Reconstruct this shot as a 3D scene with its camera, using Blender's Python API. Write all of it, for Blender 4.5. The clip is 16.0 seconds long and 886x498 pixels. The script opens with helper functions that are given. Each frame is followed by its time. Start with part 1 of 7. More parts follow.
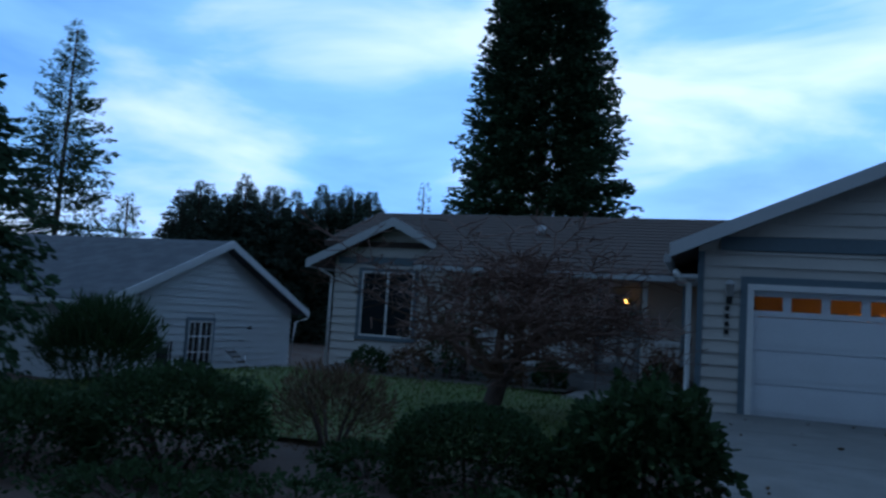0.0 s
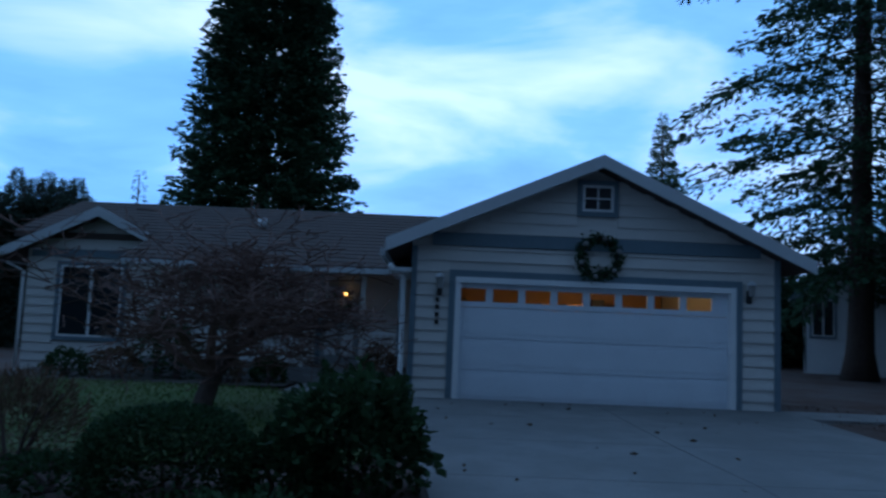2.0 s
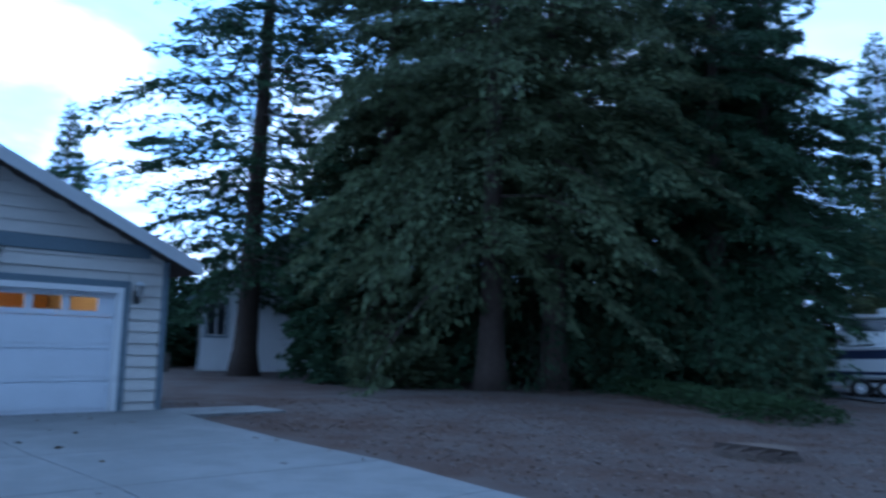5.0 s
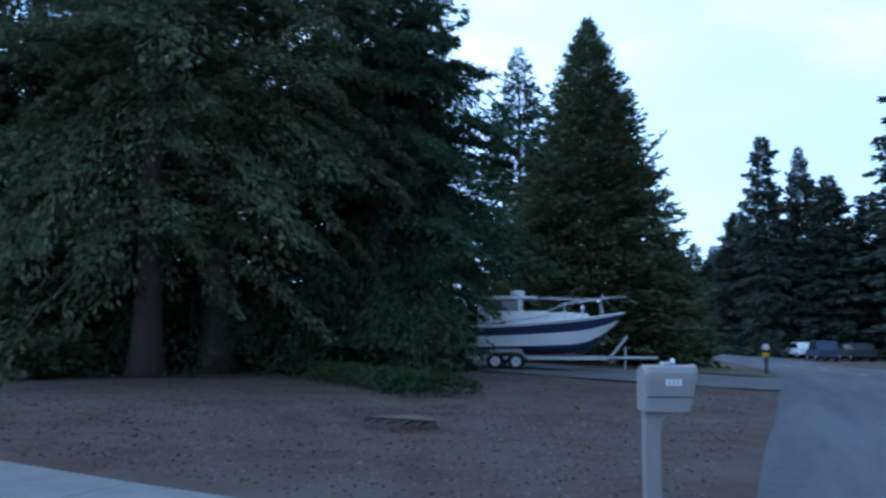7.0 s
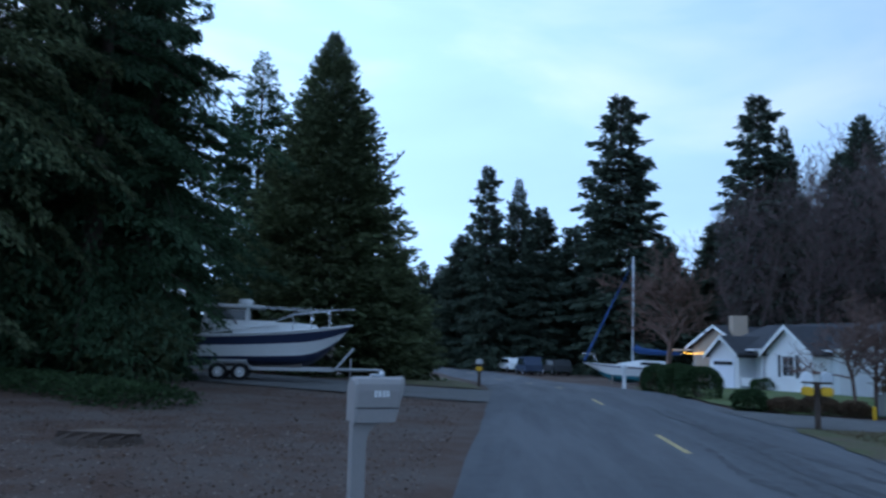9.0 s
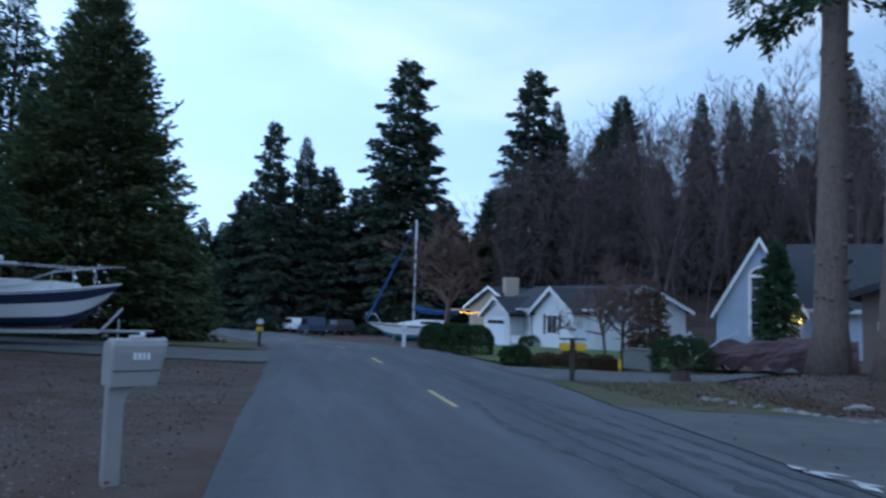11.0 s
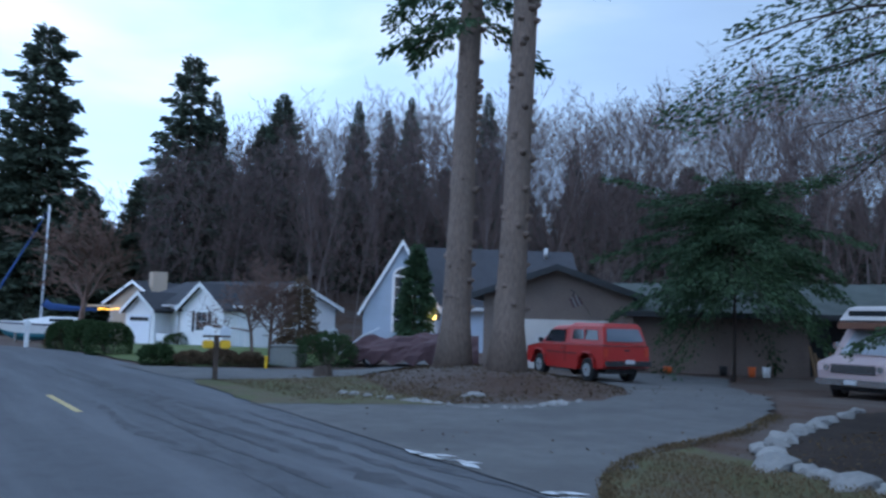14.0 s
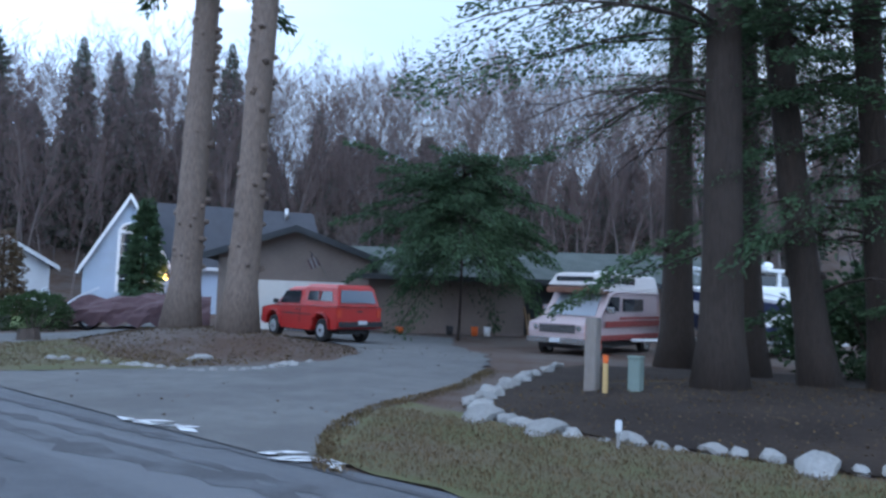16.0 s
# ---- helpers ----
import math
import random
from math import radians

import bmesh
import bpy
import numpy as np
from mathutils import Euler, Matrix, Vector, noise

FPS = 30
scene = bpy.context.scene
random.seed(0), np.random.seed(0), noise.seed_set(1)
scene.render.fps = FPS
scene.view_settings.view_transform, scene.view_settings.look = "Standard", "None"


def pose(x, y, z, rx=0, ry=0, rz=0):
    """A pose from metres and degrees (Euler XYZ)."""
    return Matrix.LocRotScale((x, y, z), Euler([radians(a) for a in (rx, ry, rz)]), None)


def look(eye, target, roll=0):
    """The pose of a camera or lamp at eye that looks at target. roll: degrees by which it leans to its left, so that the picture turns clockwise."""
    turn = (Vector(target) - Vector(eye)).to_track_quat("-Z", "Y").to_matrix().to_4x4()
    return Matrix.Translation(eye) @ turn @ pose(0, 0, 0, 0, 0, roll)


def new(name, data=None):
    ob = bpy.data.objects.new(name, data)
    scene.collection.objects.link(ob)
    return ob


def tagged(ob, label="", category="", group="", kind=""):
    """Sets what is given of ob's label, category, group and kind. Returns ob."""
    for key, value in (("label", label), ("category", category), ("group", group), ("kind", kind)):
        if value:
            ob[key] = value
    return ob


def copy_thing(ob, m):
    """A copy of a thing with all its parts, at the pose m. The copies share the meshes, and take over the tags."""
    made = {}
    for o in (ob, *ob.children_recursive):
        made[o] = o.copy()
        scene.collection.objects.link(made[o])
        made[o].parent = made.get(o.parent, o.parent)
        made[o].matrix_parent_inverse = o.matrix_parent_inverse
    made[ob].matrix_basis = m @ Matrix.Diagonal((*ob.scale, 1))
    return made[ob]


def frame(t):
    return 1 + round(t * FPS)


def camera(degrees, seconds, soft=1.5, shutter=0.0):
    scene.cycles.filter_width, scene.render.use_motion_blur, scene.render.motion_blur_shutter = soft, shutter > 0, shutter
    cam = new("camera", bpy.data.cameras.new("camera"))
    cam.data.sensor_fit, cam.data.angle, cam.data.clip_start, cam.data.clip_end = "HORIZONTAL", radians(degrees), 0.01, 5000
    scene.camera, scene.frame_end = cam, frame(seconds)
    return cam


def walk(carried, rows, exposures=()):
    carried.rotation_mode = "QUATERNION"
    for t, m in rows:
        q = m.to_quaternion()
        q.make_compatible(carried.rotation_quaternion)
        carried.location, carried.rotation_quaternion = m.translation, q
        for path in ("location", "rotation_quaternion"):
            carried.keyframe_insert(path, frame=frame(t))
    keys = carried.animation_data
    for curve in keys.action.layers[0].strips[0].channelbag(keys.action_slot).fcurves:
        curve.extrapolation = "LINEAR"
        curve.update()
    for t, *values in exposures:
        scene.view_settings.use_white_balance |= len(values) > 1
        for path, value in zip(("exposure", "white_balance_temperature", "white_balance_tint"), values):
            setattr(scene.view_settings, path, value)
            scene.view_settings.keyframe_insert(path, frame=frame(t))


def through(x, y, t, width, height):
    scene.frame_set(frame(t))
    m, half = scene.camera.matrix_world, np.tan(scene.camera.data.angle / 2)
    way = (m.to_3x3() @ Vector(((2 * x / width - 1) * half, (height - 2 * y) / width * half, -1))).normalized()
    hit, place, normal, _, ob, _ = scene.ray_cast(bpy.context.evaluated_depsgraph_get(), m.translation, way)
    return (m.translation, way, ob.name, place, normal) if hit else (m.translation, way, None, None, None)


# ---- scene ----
cam = camera(59.03, 16.0, soft=2.6, shutter=0.5)
EYE, ARM = 1.60, 0.487
# seconds, yaw (to the left from +y), pitch, roll of a camera held at arm's length by somebody turning on the spot
TURNS = [
    (0.0, 19.00, 4.98, 3.78),
    (0.5, 15.51, 5.68, 3.36),
    (1.0, 9.81, 5.94, 2.91),
    (1.5, 3.00, 6.00, 2.65),
    (2.0, -0.73, 5.61, 2.41),
    (2.5, -6.06, 5.85, 1.85),
    (3.0, -12.42, 6.90, 1.48),
    (3.5, -17.19, 7.74, 1.96),
    (4.0, -24.70, 7.86, 2.93),
    (4.5, -32.97, 7.56, 2.36),
    (5.0, -42.16, 7.08, 1.40),
    (7.5, -70.71, 6.40, 0.54),
    (8.0, -75.81, 6.87, 0.96),
    (10.5, -97.00, 5.68, 1.79),
    (11.0, -100.73, 4.77, 1.48),
    (11.5, -104.70, 4.62, 1.10),
    (12.0, -108.54, 4.56, 1.30),
    (12.5, -110.67, 4.81, 1.36),
    (13.0, -114.63, 4.96, 1.22),
    (13.5, -121.62, 5.06, 0.82),
    (14.0, -125.49, 5.20, 1.50),
    (14.5, -129.29, 4.71, 1.42),
    (15.0, -136.48, 4.68, 2.14),
    (15.5, -141.70, 4.07, 3.06),
    (16.0, -144.26, 2.98, 2.07),
]


def held(yaw, pitch, roll):
    eye = Vector((-math.sin(radians(yaw)) * ARM, math.cos(radians(yaw)) * ARM, EYE))
    way = Vector((-math.sin(radians(yaw)) * math.cos(radians(pitch)), math.cos(radians(yaw)) * math.cos(radians(pitch)), math.sin(radians(pitch))))
    return look(eye, eye + way, roll)


walk(cam, [(t, held(a, b, c)) for t, a, b, c in TURNS],
     exposures=[(0.0, -0.34, 5400, 10), (1.5, -0.4, 5000, 9), (3.5, -0.37, 5200, 10), (4.2, -0.05, 5300, 11), (4.5, 0.25, 5300, 12), (5.0, 1.1, 5100, 14), (6.2, 1.1, 5400, 14), (7.5, 1.2, 5700, 14), (8.2, 0.65, 5800, 14),
                (10.5, 0.85, 6000, 14), (11.5, 0.74, 6050, 14), (12.0, 0.87, 6150, 15), (13.0, 1.02, 6150, 16), (14.5, 1.35, 6350, 17), (15.3, 1.62, 6550, 17), (16.0, 1.92, 6750, 18)])

# ---- sky and light: overcast dusk, brightest behind the house ----
world = bpy.data.worlds.new("dusk_sky")
scene.world = world
world.use_nodes = True
wn, wl = world.node_tree.nodes, world.node_tree.links
wn.clear()


def wnode(kind, **values):
    n = wn.new(kind)
    for k, v in values.items():
        n.inputs[k].default_value = v
    return n


w_out = wn.new("ShaderNodeOutputWorld")
w_bg = wnode("ShaderNodeBackground", Strength=1.0)
w_sky = wn.new("ShaderNodeTexSky")
w_sky.sky_type, w_sky.sun_disc = "NISHITA", False
w_sky.sun_elevation, w_sky.sun_rotation = radians(4), radians(5)
w_co = wn.new("ShaderNodeTexCoord")
w_map = wn.new("ShaderNodeMapping")
w_map.inputs["Scale"].default_value = (1.0, 1.0, 3.2)
w_map.inputs["Rotation"].default_value = (0, 0, 0.6)
w_noise = wnode("ShaderNodeTexNoise", Scale=2.5, Detail=6.0, Roughness=0.5, Distortion=0.35)
w_ramp = wn.new("ShaderNodeValToRGB")
w_ramp.color_ramp.elements[0].position, w_ramp.color_ramp.elements[0].color = 0.31, (0.19, 0.45, 0.92, 1)
w_ramp.color_ramp.elements[1].position, w_ramp.color_ramp.elements[1].color = 0.645, (0.94, 1.08, 1.24, 1)
w_mid = w_ramp.color_ramp.elements.new(0.47)
w_mid.color = (0.33, 0.65, 1.10, 1)
w_glow = wnode("ShaderNodeMapRange")
w_glow.inputs["From Min"].default_value, w_glow.inputs["From Max"].default_value = -0.9, 0.7
w_glow.inputs["To Min"].default_value, w_glow.inputs["To Max"].default_value = 0.31, 1.28
w_mul = wn.new("ShaderNodeMix")
w_mul.data_type, w_mul.blend_type = "RGBA", "MULTIPLY"
w_mul.inputs["Factor"].default_value = 1.0
w_add = wn.new("ShaderNodeMix")
w_add.data_type, w_add.blend_type = "RGBA", "ADD"
w_add.inputs["Factor"].default_value = 0.004
wl.new(w_co.outputs["Generated"], w_map.inputs["Vector"])
wl.new(w_map.outputs["Vector"], w_noise.inputs["Vector"])
wl.new(w_noise.outputs["Fac"], w_ramp.inputs["Fac"])
w_dot = wn.new("ShaderNodeVectorMath")
w_dot.operation = "DOT_PRODUCT"
w_dot.inputs[1].default_value = (0.0, 0.85, -0.5)
wl.new(w_co.outputs["Generated"], w_dot.inputs[0])
wl.new(w_dot.outputs["Value"], w_glow.inputs["Value"])
# the clouds close to an even sheet away from the sunset
w_side = wn.new("ShaderNodeVectorMath")
w_side.operation = "DOT_PRODUCT"
w_side.inputs[1].default_value = (-0.35, 0.94, 0.0)
w_even = wnode("ShaderNodeMapRange")
w_even.interpolation_type = "SMOOTHSTEP"
w_even.inputs["From Min"].default_value, w_even.inputs["From Max"].default_value = 0.85, -0.15
w_even.inputs["To Min"].default_value, w_even.inputs["To Max"].default_value = 0.08, 0.74
w_cover = wn.new("ShaderNodeMix")
w_cover.data_type = "RGBA"
w_cover.inputs["B"].default_value = (0.52, 0.77, 1.09, 1)
wl.new(w_co.outputs["Generated"], w_side.inputs[0])
wl.new(w_side.outputs["Value"], w_even.inputs["Value"])
wl.new(w_even.outputs["Result"], w_cover.inputs["Factor"])
wl.new(w_ramp.outputs["Color"], w_cover.inputs["A"])
wl.new(w_cover.outputs["Result"], w_mul.inputs["A"])
wl.new(w_glow.outputs["Result"], w_mul.inputs["B"])
wl.new(w_mul.outputs["Result"], w_add.inputs["A"])
wl.new(w_sky.outputs["Color"], w_add.inputs["B"])
wl.new(w_add.outputs["Result"], w_bg.inputs["Color"])
wl.new(w_bg.outputs["Background"], w_out.inputs["Surface"])

sun = new("sun", bpy.data.lights.new("sun", "SUN"))
sun.data.energy, sun.data.angle, sun.data.color = 0.10, radians(30), (1.0, 0.93, 0.85)
sun.matrix_basis = look((0, 60, 25), (0, 0, 0))

# ---- materials ----
def mat(name, col, rough=0.8, grain=30.0, vary=0.25, stain=0.25, bump=0.2, metal=0.0, piece=0.0, stretch=(1, 1, 1), tint=None, spec=0.3):
    """A surface with grain and broad stains on its colour, and a fine relief. piece: how far single pieces differ."""
    m = bpy.data.materials.new(name)
    m.use_nodes = True
    nt = m.node_tree
    b = nt.nodes["Principled BSDF"]
    b.inputs["Roughness"].default_value, b.inputs["Metallic"].default_value = rough, metal
    b.inputs["Specular IOR Level"].default_value = spec
    co = nt.nodes.new("ShaderNodeTexCoord")
    mp = nt.nodes.new("ShaderNodeMapping")
    mp.inputs["Scale"].default_value = stretch
    nt.links.new(co.outputs["Object"], mp.inputs["Vector"])
    fine, broad = nt.nodes.new("ShaderNodeTexNoise"), nt.nodes.new("ShaderNodeTexNoise")
    fine.inputs["Scale"].default_value, fine.inputs["Detail"].default_value = grain, 4
    broad.inputs["Scale"].default_value, broad.inputs["Detail"].default_value = grain / 18, 3
    for n in (fine, broad):
        nt.links.new(mp.outputs["Vector"], n.inputs["Vector"])
    c = np.array(col)
    other = np.array(tint) if tint else c * 0.6

    def mix(fac, a, bcol, kind="MIX"):
        x = nt.nodes.new("ShaderNodeMix")
        x.data_type, x.blend_type = "RGBA", kind
        for key, v in (("Factor", fac), ("A", a), ("B", bcol)):
            if hasattr(v, "is_linked"):
                nt.links.new(v, x.inputs[key])
            elif key == "Factor":
                x.inputs[key].default_value = v
            else:
                x.inputs[key].default_value = (*v, 1)
        return x.outputs["Result"]

    def rng(sock, lo, hi, out):
        x = nt.nodes.new("ShaderNodeMapRange")
        x.inputs["From Min"].default_value, x.inputs["From Max"].default_value, x.inputs["To Max"].default_value = lo, hi, out
        nt.links.new(sock, x.inputs["Value"])
        return x.outputs["Result"]

    colour = mix(rng(fine.outputs["Fac"], 0.35, 0.7, vary), c, c * 0.45)
    colour = mix(rng(broad.outputs["Fac"], 0.42, 0.68, stain), colour, other)
    if piece:
        info = nt.nodes.new("ShaderNodeObjectInfo")
        colour = mix(rng(info.outputs["Random"], 0, 1, piece), colour, c * 0.4)
    nt.links.new(colour, b.inputs["Base Color"])
    if bump:
        bp = nt.nodes.new("ShaderNodeBump")
        bp.inputs["Strength"].default_value, bp.inputs["Distance"].default_value = bump, 0.02
        nt.links.new(fine.outputs["Fac"], bp.inputs["Height"])
        nt.links.new(bp.outputs["Normal"], b.inputs["Normal"])
    return m


def leafy(name, col, tint, through=0.25):
    """Foliage: colour differs from clump to clump, and a little light passes through."""
    m = mat(name, col, 0.75, 3.0, 0.3, 0.5, 0.0, tint=tint, spec=0.15)
    nt = m.node_tree
    b = nt.nodes["Principled BSDF"]
    geo = nt.nodes.new("ShaderNodeNewGeometry")
    hsv = nt.nodes.new("ShaderNodeHueSaturation")
    mr = nt.nodes.new("ShaderNodeMapRange")
    mr.inputs["To Min"].default_value, mr.inputs["To Max"].default_value = 0.55, 1.45
    nt.links.new(geo.outputs["Random Per Island"], mr.inputs["Value"])
    nt.links.new(mr.outputs["Result"], hsv.inputs["Value"])
    src = b.inputs["Base Color"].links[0].from_socket
    nt.links.new(src, hsv.inputs["Color"])
    nt.links.new(hsv.outputs["Color"], b.inputs["Base Color"])
    tr = nt.nodes.new("ShaderNodeBsdfTranslucent")
    nt.links.new(hsv.outputs["Color"], tr.inputs["Color"])
    mx = nt.nodes.new("ShaderNodeMixShader")
    mx.inputs["Fac"].default_value = through
    out = nt.nodes["Material Output"]
    nt.links.new(b.outputs["BSDF"], mx.inputs[1])
    nt.links.new(tr.outputs["BSDF"], mx.inputs[2])
    nt.links.new(mx.outputs["Shader"], out.inputs["Surface"])
    return m


def glow(name, col, strength):
    m = bpy.data.materials.new(name)
    m.use_nodes = True
    b = m.node_tree.nodes["Principled BSDF"]
    b.inputs["Base Color"].default_value = (*col, 1)
    b.inputs["Emission Color"].default_value, b.inputs["Emission Strength"].default_value = (*col, 1), strength
    return m


def glass(name, col=(0.02, 0.025, 0.03), rough=0.06):
    m = bpy.data.materials.new(name)
    m.use_nodes = True
    b = m.node_tree.nodes["Principled BSDF"]
    b.inputs["Base Color"].default_value, b.inputs["Roughness"].default_value = (*col, 1), rough
    b.inputs["Specular IOR Level"].default_value = 0.6
    return m


def clear_glass(name, tint=(1, 1, 1)):
    m = bpy.data.materials.new(name)
    m.use_nodes = True
    nt = m.node_tree
    nt.nodes.remove(nt.nodes["Principled BSDF"])
    tr, gl, mx = (nt.nodes.new(k) for k in ("ShaderNodeBsdfTransparent", "ShaderNodeBsdfGlossy", "ShaderNodeMixShader"))
    tr.inputs["Color"].default_value, gl.inputs["Roughness"].default_value, mx.inputs["Fac"].default_value = (*tint, 1), 0.03, 0.06
    nt.links.new(tr.outputs[0], mx.inputs[1])
    nt.links.new(gl.outputs[0], mx.inputs[2])
    nt.links.new(mx.outputs[0], nt.nodes["Material Output"].inputs["Surface"])
    return m


M_ASPHALT = mat("asphalt", (0.098, 0.102, 0.112), 0.9, 60, 0.5, 0.4, 0.5)
M_TAR = mat("crack_sealer", (0.066, 0.067, 0.073), 0.88, 40, 0.4, 1.0, 0.2, tint=(0.092, 0.096, 0.105))
M_CONCRETE = mat("concrete", (0.225, 0.225, 0.22), 0.85, 40, 0.25, 0.45, 0.25)
M_GRAVEL = mat("worn_gravel", (0.140, 0.138, 0.136), 0.95, 50, 0.45, 0.45, 0.4)
M_DUFF = mat("needle_litter", (0.088, 0.050, 0.036), 0.98, 22, 0.65, 0.6, 0.9, tint=(0.112, 0.088, 0.076))
M_LAWN = mat("lawn", (0.075, 0.115, 0.03), 0.95, 30, 0.5, 0.5, 0.8, tint=(0.11, 0.12, 0.045))
M_VERGE = mat("winter_grass", (0.118, 0.092, 0.058), 0.95, 26, 0.5, 0.6, 0.8, tint=(0.085, 0.095, 0.036))
M_SIDING = mat("pale_siding", (0.62, 0.60, 0.57), 0.7, 25, 0.12, 0.25, 0.1, stretch=(0.3, 0.3, 2))
M_SIDING_GREY = mat("pale_grey_siding", (0.52, 0.55, 0.57), 0.7, 25, 0.12, 0.25, 0.1, stretch=(0.3, 0.3, 2))
M_GREYISH = mat("weathered_boards", (0.17, 0.155, 0.14), 0.9, 14, 0.4, 0.4, 0.4, piece=0.4, stretch=(3, 3, 0.5))
# bark mulch, its brown lowered to hold the deep shade of the firs
M_MULCH_SHADED = mat("shaded_bark_mulch", (0.020, 0.012, 0.009), 0.98, 26, 0.6, 0.5, 0.9, tint=(0.028, 0.019, 0.014))
M_ROSETWIG = mat("reddish_twigs", (0.17, 0.105, 0.085), 0.9, 10, 0.4, 0.3, 0.3)
M_TRIM = mat("grey_blue_trim", (0.16, 0.21, 0.25), 0.6, 20, 0.15, 0.2, 0.1)
M_WHITE = mat("white_paint", (0.78, 0.79, 0.80), 0.5, 20, 0.08, 0.15, 0.06)
M_FASCIA = mat("pale_fascia", (0.52, 0.55, 0.58), 0.55, 20, 0.1, 0.2, 0.06)
M_DOORW = mat("garage_door_white", (0.74, 0.78, 0.84), 0.45, 30, 0.08, 0.12, 0.08)
M_SHINGLE = mat("brown_shingles", (0.105, 0.082, 0.072), 0.95, 45, 0.5, 0.35, 0.7)
M_SHINGLE_GREY = mat("grey_shingles", (0.085, 0.095, 0.11), 0.9, 45, 0.4, 0.4, 0.6, tint=(0.16, 0.17, 0.19))
M_BARK = mat("bark", (0.088, 0.064, 0.052), 0.95, 14, 0.7, 0.4, 1.0, stretch=(2.0, 2.0, 0.4))
# M_BARK scaled down, so the shade under the near crowns is in its colour
M_BARK_SHADED = mat("shaded_fir_bark", (0.040, 0.029, 0.024), 0.95, 14, 0.7, 0.4, 1.0, stretch=(2.0, 2.0, 0.4))
M_BARK_GREY = mat("grey_fir_bark", (0.190, 0.140, 0.115), 0.95, 12, 0.7, 0.4, 1.0, stretch=(2.0, 2.0, 0.5))
M_TWIG = mat("winter_twigs", (0.10, 0.070, 0.064), 0.9, 10, 0.4, 0.3, 0.3)
M_ALDER = mat("alder_bark", (0.125, 0.102, 0.096), 0.9, 8, 0.5, 0.4, 0.4)
M_FIR = leafy("fir_needles", (0.048, 0.088, 0.044), (0.026, 0.046, 0.030))
M_CEDAR = leafy("cedar_sprays", (0.098, 0.126, 0.062), (0.052, 0.068, 0.040), 0.28)
# distant firs: slight haze mixed into the green as a paler, greyer tone
M_FIR_HAZED = leafy("hazed_fir_needles", (0.060, 0.082, 0.058), (0.044, 0.057, 0.045))
M_BOX = leafy("boxwood_leaves", (0.042, 0.074, 0.030), (0.026, 0.042, 0.020))
M_RUSSET = leafy("russet_twigs", (0.13, 0.085, 0.055), (0.08, 0.07, 0.035))
M_GLASS = glass("dark_window_glass")
M_PANE = clear_glass("clear_pane")
M_BLACK = mat("black_rubber", (0.018, 0.018, 0.019), 0.8, 30, 0.3, 0.2, 0.3)
M_DARK = mat("dark_paint", (0.03, 0.033, 0.036), 0.5, 20, 0.2, 0.2, 0.1)
M_CHROME = mat("worn_chrome", (0.62, 0.62, 0.63), 0.25, 20, 0.2, 0.2, 0.05, metal=0.9)
M_ALU = mat("galvanised_metal", (0.46, 0.47, 0.48), 0.45, 20, 0.2, 0.3, 0.1, metal=0.7)
M_RED = mat("red_truck_paint", (0.40, 0.016, 0.013), 0.35, 15, 0.12, 0.2, 0.03, spec=0.5)
M_STONE = mat("pale_stone", (0.29, 0.285, 0.275), 0.9, 9, 0.45, 0.4, 0.7, piece=0.5)
M_YELLOW = mat("road_yellow", (0.55, 0.42, 0.20), 0.8, 40, 0.4, 0.4, 0.2)
M_YELLOWBOX = mat("yellow_plastic", (0.75, 0.43, 0.02), 0.5, 20, 0.1, 0.2, 0.05)
M_WHITEMARK = mat("chalky_white_paint", (0.62, 0.63, 0.64), 0.9, 30, 0.5, 0.5, 0.2)
M_MAROON = mat("maroon_cover", (0.105, 0.056, 0.060), 0.75, 5, 0.3, 0.4, 0.5)



def patches(m, col, scale, stretch=(1, 1, 1), lo=0.44, hi=0.62, amount=0.8):
    """Broad uneven patches of another colour over a ground material."""
    nt = m.node_tree
    b = nt.nodes["Principled BSDF"]
    src = b.inputs["Base Color"].links[0].from_socket
    co, mp = nt.nodes.new("ShaderNodeTexCoord"), nt.nodes.new("ShaderNodeMapping")
    mp.inputs["Scale"].default_value = stretch
    ns, mr, mx = nt.nodes.new("ShaderNodeTexNoise"), nt.nodes.new("ShaderNodeMapRange"), nt.nodes.new("ShaderNodeMix")
    ns.inputs["Scale"].default_value, ns.inputs["Detail"].default_value, ns.inputs["Roughness"].default_value = scale, 6, 0.65
    mr.inputs["From Min"].default_value, mr.inputs["From Max"].default_value, mr.inputs["To Max"].default_value = lo, hi, amount
    mx.data_type = "RGBA"
    mx.inputs["B"].default_value = (*col, 1)
    nt.links.new(co.outputs["Object"], mp.inputs["Vector"])
    nt.links.new(mp.outputs["Vector"], ns.inputs["Vector"])
    nt.links.new(ns.outputs["Fac"], mr.inputs["Value"])
    nt.links.new(mr.outputs["Result"], mx.inputs["Factor"])
    nt.links.new(src, mx.inputs["A"])
    nt.links.new(mx.outputs["Result"], b.inputs["Base Color"])


patches(M_DUFF, (0.108, 0.088, 0.078), 0.33)
patches(M_ASPHALT, (0.122, 0.126, 0.136), 0.9, (0.10, 1.0, 1.0))
patches(M_GRAVEL, (0.088, 0.086, 0.086), 0.6)
patches(M_VERGE, (0.076, 0.082, 0.032), 0.5)
patches(M_LAWN, (0.105, 0.120, 0.050), 0.4)
patches(M_CONCRETE, (0.165, 0.165, 0.160), 0.5)
patches(M_MULCH_SHADED, (0.034, 0.022, 0.016), 0.8)

# ---- building helpers ----
SITE = set()


